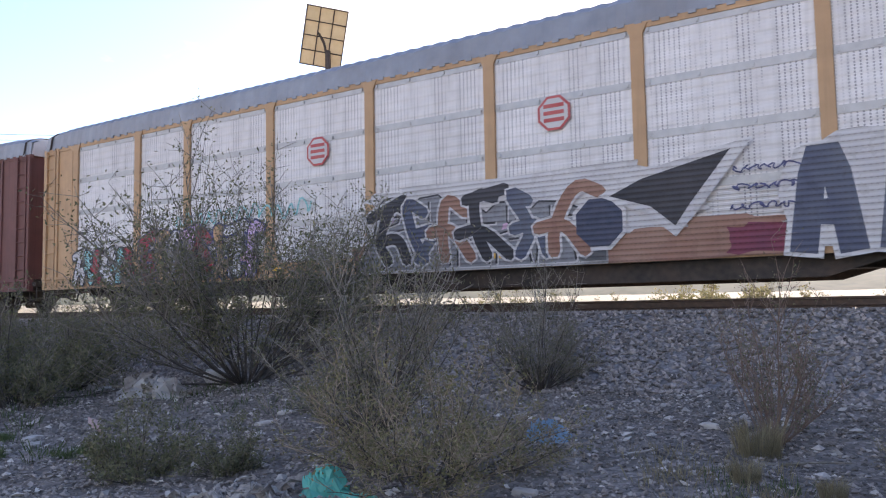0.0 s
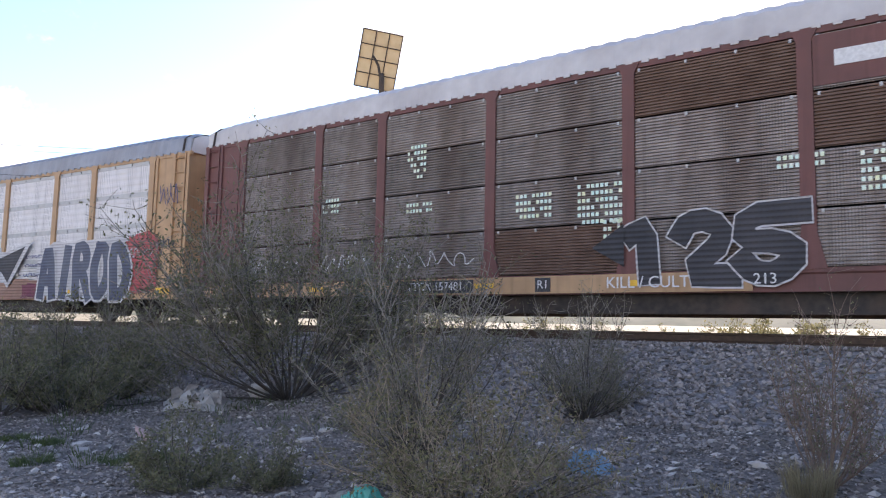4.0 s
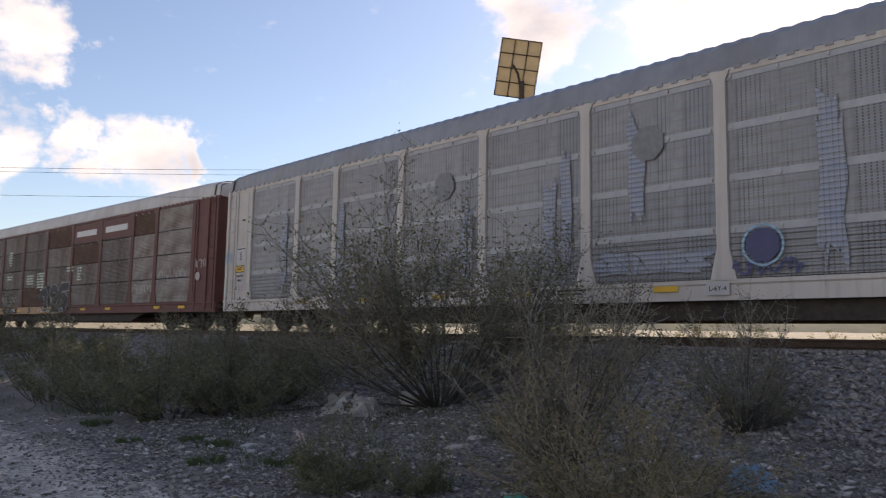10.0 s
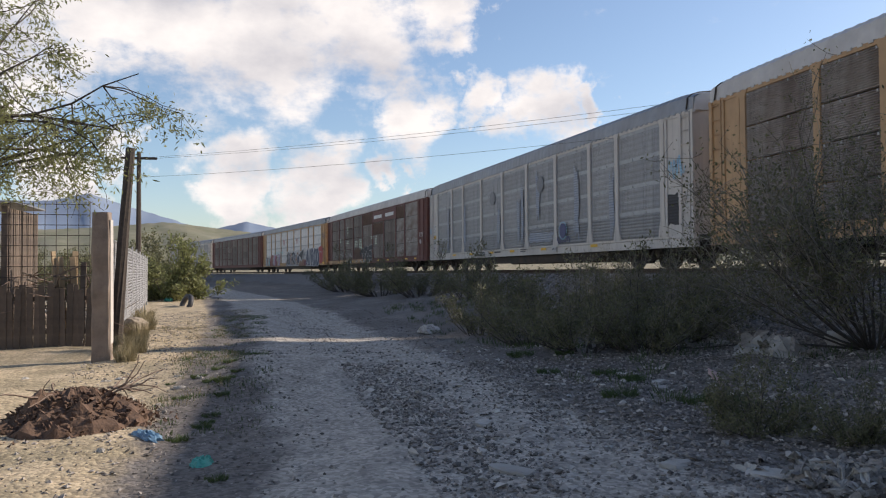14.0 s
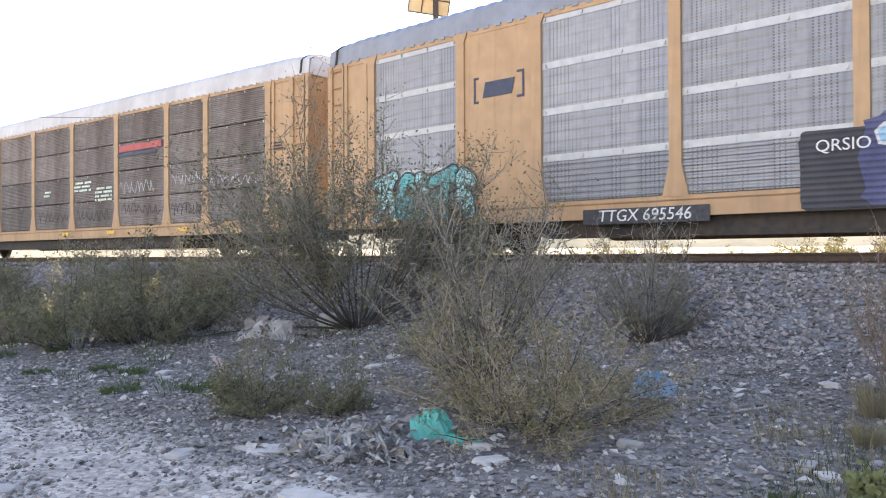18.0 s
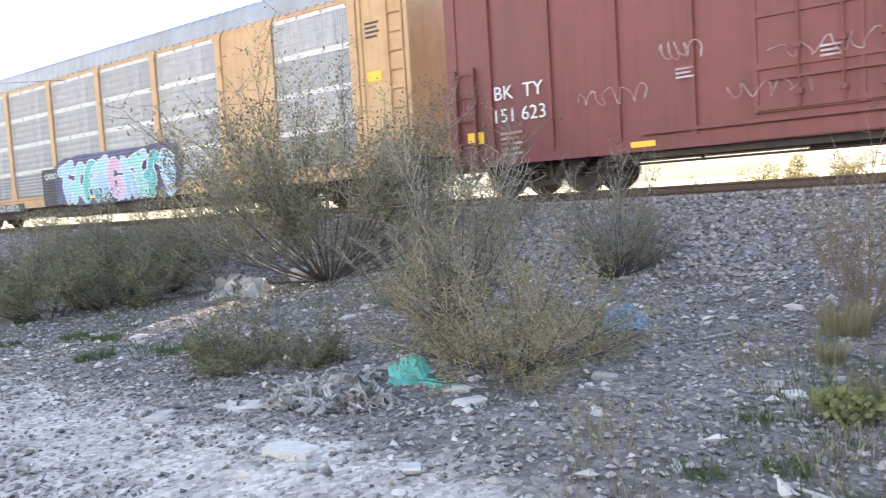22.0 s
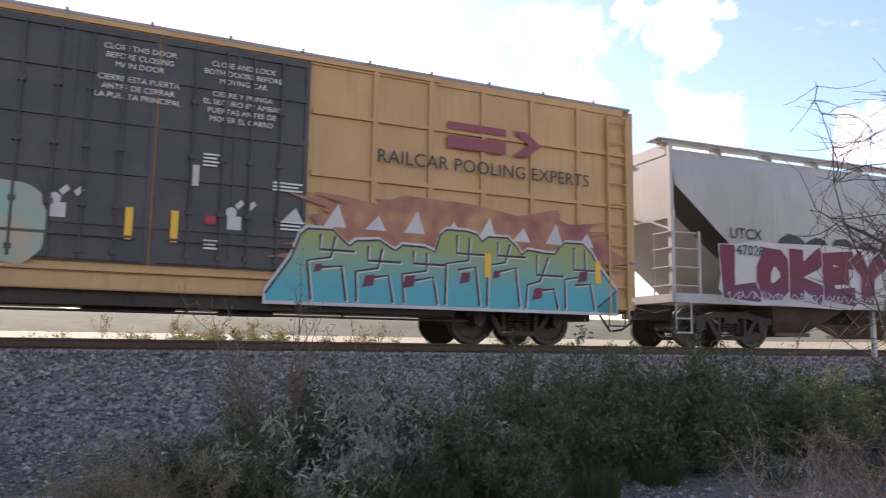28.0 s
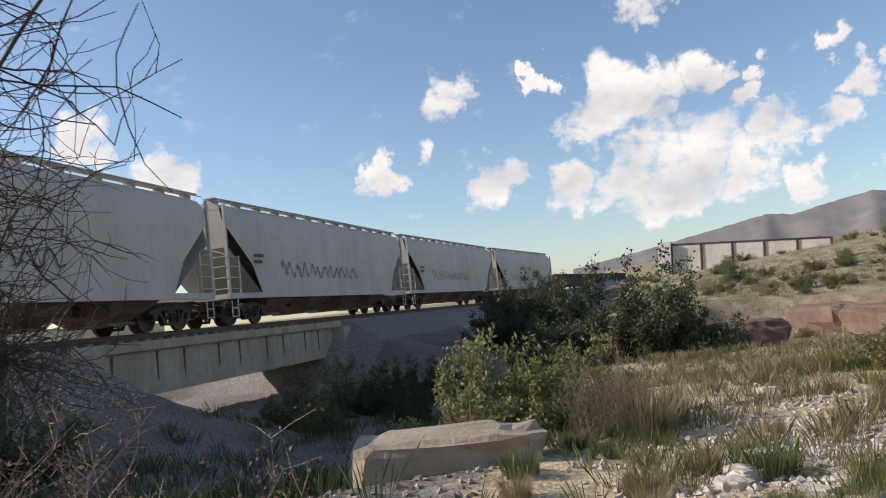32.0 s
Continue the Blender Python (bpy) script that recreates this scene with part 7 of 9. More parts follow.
# ---- panel on a mast behind the train ----
def panel_mast():
    p = thing("panel_mast", "tilted yellowed panel with a steel grid on a mast", "panel", at=pose(-18.4, 20.9, gz(-18.4, 20.9) - 0.55))
    PAN = mat("yellowed_panel", (0.62, 0.52, 0.34), (0.55, 0.45, 0.28), 0.6, 0, 4, 0.05, translucent=0.25)
    # face leans back, turned towards the camera
    face = Matrix.Translation((0, 0, 11.5)) @ Euler((radians(16), radians(9), radians(41))).to_matrix().to_4x4()
    for r in range(4):
        for c in range(3):
            part("panel_sheet", MB().box(-0.75 + c * 0.5 + 0.01, -0.25 + c * 0.5 - 0.01, -0.01, 0.01, -1.06 + r * 0.53 + 0.01, -0.53 + r * 0.53 - 0.01), PAN, p, at=face)
    fr = MB()
    for c in range(4):
        fr.box(-0.77 + c * 0.5, -0.73 + c * 0.5, -0.05, -0.012, -1.08, 1.08)
    for r in range(5):
        fr.box(-0.77, 0.77, -0.05, -0.012, -1.08 + r * 0.53, -1.04 + r * 0.53)
    part("grid_frame", fr, STEEL_DARK, p, at=face)
    part("mast", MB().tube([(0.1, 0.1, -0.2), (0.1, 0.1, 11.0)], [0.16, 0.1], 8), STEEL_DARK, p)
    part("bracket", MB().tube([(0.1, 0.1, 10.6), (0.0, 0.0, 11.3), (-0.15, -0.15, 11.7)], 0.05, 6), STEEL_DARK, p)


panel_mast()


# ---- hills ----
def ridge(name, profile, radius, depth, material, label, rough=0.2, foot=-40.0, seed=0):
    azs = np.linspace(profile[0][0], profile[-1][0], 150)
    els = np.interp(azs, [a for a, _ in profile], [e for _, e in profile])
    v, rows = [], 9
    for r in range(rows):
        t = r / (rows - 1)
        for a, e in zip(azs, els):
            d = radius + depth * t
            w = radians(a)
            top = 1.62 + (radius + depth) * math.tan(radians(e))
            k = t ** 0.8 * (1 + rough * (1 - t) * noise.noise(Vector((a * 0.5 + seed, t * 3.0, seed))) * 2)
            z = foot + (top - foot) * k + (radius * 0.0016) * noise.noise(Vector((a * 2.2, t * 5, seed + 9)))
            v.append((-math.sin(w) * d, math.cos(w) * d, z))
    n = len(azs)
    f = [(r * n + i, r * n + i + 1, (r + 1) * n + i + 1, (r + 1) * n + i) for r in range(rows - 1) for i in range(n - 1)]
    tagged(new(name, raw_mesh(name, v, f, material, True)), label, "hill", kind="structure")


# haze of distance is mixed into this base colour as a blue tint
FAR_HAZE = mat("distant_blue_mountain", (0.16, 0.21, 0.3), (0.2, 0.25, 0.33), 1.0, 0, 0.01, 0.0, 40, (0.25, 0.28, 0.33), 0.004, 0.5)
HILL_GREEN = mat("scrubby_green_hill", (0.13, 0.14, 0.08), (0.2, 0.18, 0.12), 1.0, 0, 0.09, 0.0, 40, (0.26, 0.24, 0.18), 0.03, 0.5)
HILL_GREY = mat("grey_mountain", (0.13, 0.125, 0.14), (0.19, 0.175, 0.175), 1.0, 0, 0.02, 0.0, 40, (0.23, 0.205, 0.19), 0.012, 0.5)
ridge("mountain_west", [(80, 1.0), (86, 2.4), (88.4, 3.1), (91.2, 3.7), (94, 3.0), (96, 3.7), (99, 4.6), (101.8, 5.5), (104, 4.9), (107, 4.8), (114, 4.0), (125, 2.5)], 2300, 500, FAR_HAZE, "mountains on the horizon in a painted haze blue", seed=2)
ridge("hill_west", [(84, 1.8), (89.2, 2.7), (92.4, 3.1), (96.7, 3.6), (102, 3.1), (110, 2.6), (125, 1.6)], 520, 260, HILL_GREEN, "green scrubby hill behind the yard", seed=5, foot=-2)
ridge("mountain_east", [(-90, 2.0), (-94.7, 2.7), (-100, 3.6), (-103.7, 4.25), (-105.5, 4.0), (-108, 4.5), (-110.4, 4.85), (-112.5, 4.4), (-115, 3.2), (-122, 2.6), (-130, 2.0)][::-1], 1500, 400, HILL_GREY, "grey mountains on the horizon", seed=7)
ridge("range_east", [(-112, 3.0), (-116, 3.5), (-120, 3.3), (-124, 3.7), (-132, 3.0), (-140, 2.0)][::-1], 2300, 400, FAR_HAZE, "mountains on the horizon in a painted haze blue", seed=8)
ridge("slope_east", [(-101, 0.8), (-107, 1.6), (-112, 2.0), (-118, 2.35), (-126, 2.8), (-136, 2.6), (-150, 2.0)][::-1], 130, 110, HILL_GREEN, "dry scrub-covered slope", 0.1, -3.0, 9)
HILL_SCRUB = mat("dark_scrub_hill", (0.055, 0.065, 0.035), (0.09, 0.09, 0.05), 1.0, 0, 0.05, 0.0, 40, (0.12, 0.11, 0.07), 0.02, 0.5)
ridge("hills_north", [(-60, 1.2), (-40, 2.0), (-20, 2.6), (0, 2.2), (25, 2.6), (45, 1.8), (70, 1.4)], 900, 300, HILL_SCRUB, "low hills behind the railway", seed=12, foot=-5)


def far_buildings():
    w = thing("walled_yard", "long white wall with dark posts in the distance", "wall", kind="structure")
    a, b = Vector((88, -11.4, 0)), Vector((84, -26.4, 0))
    ang = math.degrees(math.atan2((b - a).y, (b - a).x))
    at = pose(a.x, a.y, 3.3, 0, 4.6, ang)
    L = (b - a).length
    part("wall_panel", MB().box(0, L, -0.1, 0.1, -1.2, 2.45), CREAM, w, at=at)
    part("top_beam", MB().box(0, L, -0.14, 0.14, 2.42, 2.62), STEEL_DARK, w, at=at)
    for k in range(6):
        part("pillar", MB().box(k * L / 5 - 0.12, k * L / 5 + 0.12, -0.2, 0.2, -1.2, 2.52), STEEL_DARK, w, at=at)
    part("gatehouse", MB().box(-1.3, 0.0, -0.7, 0.7, -1.2, 2.8), CREAM, w, at=at)
    rnd = random.Random(3)
    for k in range(9):
        az = radians(-108 - k * 1.7)
        d = 120 + 8 * rnd.random()
        h = thing("house", "small low house on the far slope", "house", "far houses", at=pose(-math.sin(az) * d, math.cos(az) * d, 4.3 + 0.25 * k, 0, 0, rnd.uniform(0, 90)))
        sx = rnd.uniform(1.2, 2.6)
        top = rnd.uniform(0.1, 0.6)
        part("wall", MB().box(-sx, sx, -2, 2, -2.0, top), CREAM if k % 3 else STEEL_DARK, h)
        part("roof", MB().box(-sx - 0.2, sx + 0.2, -2.2, 2.2, top, top + 0.12), ROOF_PALE if k % 2 else ROOF_GREY, h)


far_buildings()


# ---- paint and lettering on the cars ----
LOGO_RED = mat("faded_red_emblem", (0.42, 0.06, 0.06), (0.5, 0.12, 0.11), 0.6, 0, 6, 0.02)
LOGO_BLUE = mat("dark_blue_emblem", (0.035, 0.045, 0.08), (0.06, 0.065, 0.1), 0.6, 0, 6, 0.02)
LOGO_GREY = mat("faded_grey_emblem", (0.2, 0.2, 0.21), (0.26, 0.26, 0.27), 0.7, 0, 9, 0.02)
INK_BROWN = spray("rust_brown_spray", (0.26, 0.12, 0.08), (0.34, 0.2, 0.14))
CHALK = mat("chalky_white_spray", (0.5, 0.42, 0.41), (0.22, 0.1, 0.1), 0.8, 0, 3.5, 0.02, 30, (0.2, 0.06, 0.055), 2.2, 0.7)
HAZE_BLUE = mat("blue_overspray", (0.34, 0.45, 0.53), (0.5, 0.4, 0.28), 0.6, 0, 2.6, 0.02, 30, (0.24, 0.4, 0.55), 1.6, 0.6)
HAZE_AQUA = mat("aqua_overspray", (0.25, 0.42, 0.4), (0.46, 0.36, 0.22), 0.6, 0, 2.6, 0.02, 30, (0.12, 0.36, 0.38), 1.6, 0.6)
LOGO_WINE = mat("faded_wine_emblem", (0.3, 0.08, 0.09), (0.24, 0.06, 0.08), 0.6, 0, 6, 0.02)


def octagon(car, x, z, r, material, y, name="emblem", label=""):
    pts = [(x + r * math.cos(math.pi / 8 + k * math.pi / 4), z + r * math.sin(math.pi / 8 + k * math.pi / 4)) for k in range(8)]
    return part(name, MB().prism(pts, y - 0.004, y), material, car, label)


def ring(car, x, z, r, w, material, y):
    n, v, f = 28, [], []
    for k in range(n):
        a = 2 * math.pi * k / n
        v += [(x + r * math.cos(a), y, z + r * math.sin(a)), (x + (r - w) * math.cos(a), y, z + (r - w) * math.sin(a))]
        f.append((2 * k, 2 * k + 1, (2 * k + 3) % (2 * n), (2 * k + 2) % (2 * n)))
    part("sprayed_ring", MB().add(v, f), material, car)


def wildstyle(car, seed, x0, x1, z0, z1, fills, edge, y, glow=None, n=9, fat=0.4, rim=0.1, shine=None):
    """An unreadable piece of graffiti: interlocking bent bars with outlines."""
    rnd = random.Random(seed)
    if glow:
        patch(car, seed, x0 - 0.3, x1 + 0.3, z0 - 0.02, z1 + 0.1, glow, y + 0.004, 0.04, n=40, square=0.3)
    step = (x1 - x0) / n
    width = fat * min(step, z1 - z0)
    lo, hi = z0 + width * 0.6, z1 - width * 0.6
    for k in range(n):
        cx = x0 + step * (k + 0.5)
        zz = [lo, lo + (hi - lo) * rnd.uniform(0.3, 0.5), hi - (hi - lo) * rnd.uniform(0.1, 0.3), hi]
        j = [cx + rnd.uniform(-0.45, 0.45) * step for _ in range(5)]
        runs = [[(j[0], zz[0]), (j[1], zz[1]), (j[2], zz[3]), (j[2] + step * 0.6, zz[2])]]
        runs.append([(j[3] - step * 0.3, zz[1]), (j[3] + step * 0.35, zz[1] + 0.1), (j[4] + step * 0.4, zz[0])])
        if k % 3 == 0:
            runs.append([(cx - step * 0.5, zz[2]), (cx + step * 0.6, zz[3])])
        painted_strokes(car, runs, y - 0.002, width, fills[k % len(fills)], edge, rim, shine if k % 2 else None, k)


def wild_block(car, seed, x0, x1, z0, z1, fill, line, halo, dark, y, n=7):
    """A block of joined letters too tangled to read: a stepped body with a pale edge, thin angular lines and dark counters."""
    rnd = random.Random(seed)
    step = (x1 - x0) / n
    top, xs = [], []
    for k in range(n):
        a, h = x0 + k * step, z1 - rnd.uniform(0.0, 0.28) * (z1 - z0)
        top += [(a + step * 0.06, h - 0.1), (a + step * 0.2, h), (a + step * 0.7, h + rnd.uniform(-0.05, 0.05)), (a + step * 0.94, h - rnd.uniform(0.02, 0.2))]
        xs.append((a, h))
    body = [(x0 - 0.5, z0 + 0.12), (x0 - 0.1, z0 + 0.5 * (z1 - z0))] + top + [(x1 + 0.15, z0 + 0.6 * (z1 - z0)), (x1 + 0.55, z0 + 0.3 * (z1 - z0)), (x1 + 0.1, z0 + 0.1)]

    def slab(name, pts, yy, material, grow=0.0):
        m = MB()
        v = [(x, yy, z + grow) for x, z in pts] + [(x, yy, z0 - grow) for x, z in pts]
        k = len(pts)
        m.add(v, [(i, i + 1, k + i + 1, k + i) for i in range(k - 1)])
        part(name, m, material, car)

    slab("graffiti_halo", [(x + (x - (x0 + x1) / 2) * 0.012, z) for x, z in body], y + 0.003, halo, 0.06)
    slab("graffiti_body", body, y, fill)
    lines, pale, holes = MB(), MB(), MB()
    ribbon(lines, body, y - 0.004, 0.035, True)
    for k, (a, h) in enumerate(xs):
        lo, mid = z0 + 0.05, z0 + (h - z0) * rnd.uniform(0.4, 0.6)
        runs = [[(a + step * rnd.uniform(0.1, 0.3), lo), (a + step * 0.2, mid), (a + step * rnd.uniform(0.5, 0.8), mid + 0.08), (a + step * 0.75, h - 0.12)],
                [(a + step * 0.45, h - 0.1), (a + step * 0.45, mid + 0.2), (a + step * 1.15, mid + 0.2)],
                [(a + step * 0.5, mid - 0.1), (a + step * 0.9, mid - 0.1 * rnd.random()), (a + step * 1.0, lo)]]
        for j, run in enumerate(runs):
            ribbon(pale, [(x + 0.025, z - 0.02) for x, z in run], y - 0.003 - 0.0002 * j, 0.05, True)
            ribbon(lines, run, y - 0.006 - 0.0004 * j, 0.042, True)
        cx, cz, r = a + step * rnd.uniform(0.3, 0.7), mid + rnd.uniform(-0.3, 0.3), rnd.uniform(0.06, 0.13)
        holes.add([(cx - r, y - 0.008, cz - r), (cx + r * 0.8, y - 0.008, cz - r * 0.6), (cx + r, y - 0.008, cz + r), (cx - r * 0.5, y - 0.008, cz + r * 0.8)], [(0, 1, 2, 3)])
    part("graffiti_shine", pale, halo, car)
    part("graffiti_outline", lines, line, car)
    part("graffiti_counter", holes, dark, car)


def mark_bars(car, x, z, w, h, material, rows=2, y=-1.6):
    """Small lines of writing too small to read."""
    for r in range(rows):
        part("marking", MB().box(x - w / 2, x + w / 2 * (0.7 if r % 2 else 1), y - 0.004, y, z - r * h * 2, z - r * h * 2 + h), material, car)


def reflectors(car, xs, z, y, w=0.45, h=0.1):
    for x in xs:
        part("reflector", MB().box(x - w / 2, x + w / 2, y - 0.006, y, z - h / 2, z + h / 2), SAFETY, car, "yellow reflector strip")


GY = -1.602
# white autorack
wildstyle(car_a, 201, -11.8, -9.2, 0.7, 1.75, (INK_WHITE, INK_AQUA, INK_RED), INK_BLACK, GY, None, 6)
wildstyle(car_a, 202, -8.9, -4.6, 0.7, 2.1, (INK_RED, YELLOW, INK_WHITE, INK_LILAC), INK_NAVY, GY, None, 8)
patch(car_a, 204, -1.5, 6.9, 0.62, 1.35, INK_BROWN, GY + 0.007, 0.12, "rust brown base of the graffiti")
patch(car_a, 214, -1.6, 5.2, 1.1, 2.35, INK_WHITE, GY + 0.005, 0.09, n=44)
wild_block(car_a, 203, -1.2, 3.1, 0.7, 2.2, LOGO_GREY, INK_BLACK, INK_WHITE, INK_LILAC, GY - 0.002, 5)
wildstyle(car_a, 203, -1.4, 3.2, 0.75, 2.25, (INK_BLACK, INK_SLATE, INK_BROWN), INK_WHITE, GY - 0.012, None, 6, 0.3, 0.09)
octagon(car_a, 3.55, 1.35, 0.52, INK_WHITE, GY - 0.028, "graffiti_eye")
octagon(car_a, 3.55, 1.35, 0.45, LOGO_BLUE, GY - 0.033, "graffiti_eye")
part("graffiti_arrow", MB().add([(3.75, GY - 0.042, 1.78), (4.3, GY - 0.042, 2.02), (5.75, GY - 0.042, 2.36), (5.1, GY - 0.042, 1.55), (4.85, GY - 0.042, 1.2), (4.45, GY - 0.042, 1.55)], [(0, 1, 5), (1, 2, 3, 5), (3, 4, 5)]), INK_BLACK, car_a)
part("graffiti_edge", MB().add([(3.55, GY - 0.038, 1.8), (4.25, GY - 0.038, 2.14), (6.1, GY - 0.038, 2.52), (5.2, GY - 0.038, 1.4), (4.85, GY - 0.038, 1.02), (4.4, GY - 0.038, 1.42)], [(0, 1, 5), (1, 2, 3, 5), (3, 4, 5)]), INK_WHITE, car_a)
for k in range(3):
    scrawl(car_a, 216 + k, 5.75, 6.75, 1.95 - k * 0.3, 2.1 - k * 0.3, INK_NAVY, GY - 0.01, 7, 0.025)
patch(car_a, 219, 5.6, 6.9, 0.7, 1.15, INK_WINE, GY + 0.002, 0.15)
patch(car_a, 215, 6.5, 11.5, 0.62, 2.45, INK_WHITE, GY + 0.004, 0.06, n=44)
graffiti(car_a, "AIROD", 6.6, 11.2, 0.58, 2.42, INK_SLATE, INK_WHITE, GY - 0.006, seed=11, fat=0.42, rim=0.16, soft=1)
patch(car_a, 205, 10.9, 12.35, 0.8, 2.5, LOGO_RED, GY + 0.003, 0.1, "red painted-over patch")
scrawl(car_a, 206, 11.1, 12.1, 1.75, 2.15, INK_WHITE, GY - 0.01, 4, 0.03)
scrawl(car_a, 207, 12.3, 13.0, 3.1, 4.0, INK_NAVY, GY, 5, 0.03)
scrawl(car_a, 208, 12.3, 13.0, 2.0, 2.35, INK_BLACK, GY, 4, 0.04)
scrawl(car_a, 209, -7.5, -3.0, 1.9, 2.5, INK_AQUA, GY, 12, 0.05)
for x in (-2.85, 2.75):
    octagon(car_a, x, 3.4, 0.34, LOGO_RED, -1.575, "emblem", "faded red octagon emblem")
    octagon(car_a, x, 3.4, 0.29, INK_WHITE, -1.58)
    for k in range(3):
        part("emblem_bar", MB().box(x - 0.2, x + 0.2, -1.59, -1.584, 3.24 + k * 0.13, 3.31 + k * 0.13), LOGO_RED, car_a)
reflectors(car_a, (1.6, 11.0, 8.2, -4.0, -9.6), 0.88, -1.6)
reflectors(car_a, (12.6,), 0.86, -1.6, 0.6, 0.18)

# maroon autorack
for a, b in ((1.55, 4.18), (4.42, 7.03)):
    part("name_board", MB().box(a, b, -1.575, -1.56, 3.78, 4.58), MAROON, car_b, "plain maroon board")
    part("name_bar", MB().box(a + 0.3, b - 0.35, -1.585, -1.578, 4.05, 4.3), WHITE_INK, car_b)
graffiti(car_b, "125", -1.65, 1.4, 0.72, 2.05, INK_BLACK, INK_WHITE, GY - 0.004, seed=21, fat=0.36, rim=0.06, soft=1)
part("graffiti_arrow", MB().add([(-2.1, GY - 0.03, 1.45), (-1.5, GY - 0.03, 1.85), (-1.5, GY - 0.03, 1.1)], [(0, 1, 2)]), INK_BLACK, car_b)
words(car_b, "KILL / CULT", -1.1, 0.82, 0.28, WHITE_INK, GY - 0.04)
words(car_b, "213", 0.8, 0.84, 0.24, WHITE_INK, GY - 0.04)
part("yellow_sill", MB().box(-13.2, 0.6, -1.59, -1.58, 0.66, 0.98), YELLOW, car_b, "orange-yellow sill band")
sign(car_b, -5.6, 0.82, 1.9, 0.26, BLACK_INK, "black number board", -1.595)
words(car_b, "TTGX 157481", -5.6, 0.82, 0.24, WHITE_INK, -1.606)
sign(car_b, -3.1, 0.82, 0.32, 0.26, BLACK_INK, "", -1.595)
words(car_b, "R1", -3.1, 0.82, 0.22, WHITE_INK, -1.606)
reflectors(car_b, (-9.0, -4.4, -1.2, 3.0, 5.4, 9.5, 11.3), 0.82, -1.598)
for k, (a, b, z) in enumerate(((-11.4, -9.5, 1.3), (-8.8, -7.4, 1.35), (-6.9, -4.7, 1.3), (7.6, 9.0, 1.5), (9.6, 11.5, 2.0))):
    scrawl(car_b, 220 + k, a, b, z - 0.2, z + 0.35, WHITE_INK, GY, 6, 0.025)
octagon(car_b, 12.3, 1.9, 0.16, INK_PINK, -1.6)
scrawl(car_b, 231, 12.0, 12.9, 2.1, 2.6, INK_PINK, GY, 5, 0.03)

# sheets of the maroon car: some rusted brown, some bleached, as they were replaced
PANEL_RUST = mat("rust_brown_sheet", (0.13, 0.075, 0.055), (0.2, 0.13, 0.1), 0.75, 0.1, 3, 0.03, 40, (0.09, 0.05, 0.035), 1.6, 0.7)
PANEL_BLEACHED = mat("bleached_sheet", (0.46, 0.43, 0.41), (0.33, 0.29, 0.27), 0.7, 0.2, 3, 0.03, 40, (0.19, 0.12, 0.09), 1.3, 0.75)
for ob in [o for o in car_b.children if o.name.split(".")[0] == "side_panel"]:
    x, z = ob.matrix_basis.translation.x, ob.matrix_basis.translation.z
    row = int((z - 0.9) / 0.85)
    fresh = PANEL_BLEACHED if x > 6.9 and (x > 9.0 or row < 3) else PANEL_RUST if (row == 3 and (-1.5 < x < 1.4 or x > 6.9)) or (row == 2 and 1.4 < x < 4.2) or (row == 0 and -4.5 < x < -1.5) else None
    if fresh:
        ob.data = ob.data.copy()
        ob.data.materials[0] = fresh

# rows of pale squares: daylight through the perforations, put into the colour
HOLE_LIGHT = mat("bright_perforation", (0.8, 0.82, 0.72), (0.55, 0.8, 0.7), 0.3, 0.0, 9.0, 0.0, 40, (0.8, 0.7, 0.25), 5.0, 0.7)
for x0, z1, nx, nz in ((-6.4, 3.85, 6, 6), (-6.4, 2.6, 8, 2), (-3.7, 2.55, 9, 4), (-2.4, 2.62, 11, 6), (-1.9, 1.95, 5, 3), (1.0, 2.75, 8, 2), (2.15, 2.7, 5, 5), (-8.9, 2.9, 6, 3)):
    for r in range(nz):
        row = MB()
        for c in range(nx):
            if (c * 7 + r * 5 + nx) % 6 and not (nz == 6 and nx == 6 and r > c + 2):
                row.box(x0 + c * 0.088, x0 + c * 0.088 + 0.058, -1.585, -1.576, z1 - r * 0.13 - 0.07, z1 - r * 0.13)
        part("perforation", row, HOLE_LIGHT, car_b, "row of pale squares painted as daylight through perforations")["kind"] = "stuff"

# grey autorack
WASH = mat("faded_blue_wash", (0.27, 0.31, 0.4), (0.36, 0.37, 0.4), 0.6, 0.2, 5, 0.02, 30, (0.36, 0.365, 0.38), 2.5, 0.9, dots=(0.083, 0.047, 0.24, (0.2, 0.21, 0.235)))
for k, (x, w, z0, z1) in enumerate(((-7.0, 0.3, 1.2, 3.6), (-2.1, 0.35, 1.3, 2.9), (0.35, 0.32, 1.1, 3.3), (0.8, 0.25, 1.1, 4.0), (2.4, 0.35, 2.2, 4.2), (-9.9, 0.3, 1.3, 3.4), (5.9, 0.4, 1.1, 3.9), (8.6, 0.3, 1.2, 3.4))):
    patch(car_n, 240 + k, x, x + w, z0, z1, WASH, -1.572, 0.3, "faded blue paint run")
patch(car_n, 250, 1.7, 4.0, 1.15, 1.6, WASH, -1.572, 0.3)
octagon(car_n, -2.7, 3.55, 0.36, LOGO_GREY, -1.572, "emblem", "faded grey round emblem")
octagon(car_n, 2.85, 3.65, 0.36, LOGO_GREY, -1.572, "emblem", "faded grey round emblem")
ring(car_n, -2.6, 1.6, 0.25, 0.016, LOGO_GREY, -1.573)
ring(car_n, -0.75, 1.6, 0.25, 0.016, LOGO_GREY, -1.573)
octagon(car_n, 5.0, 1.55, 0.3, INK_NAVY, -1.604)
ring(car_n, 5.0, 1.55, 0.36, 0.04, INK_SKY, -1.606)
scrawl(car_n, 251, 4.5, 5.6, 1.0, 1.4, INK_NAVY, GY, 6, 0.05)
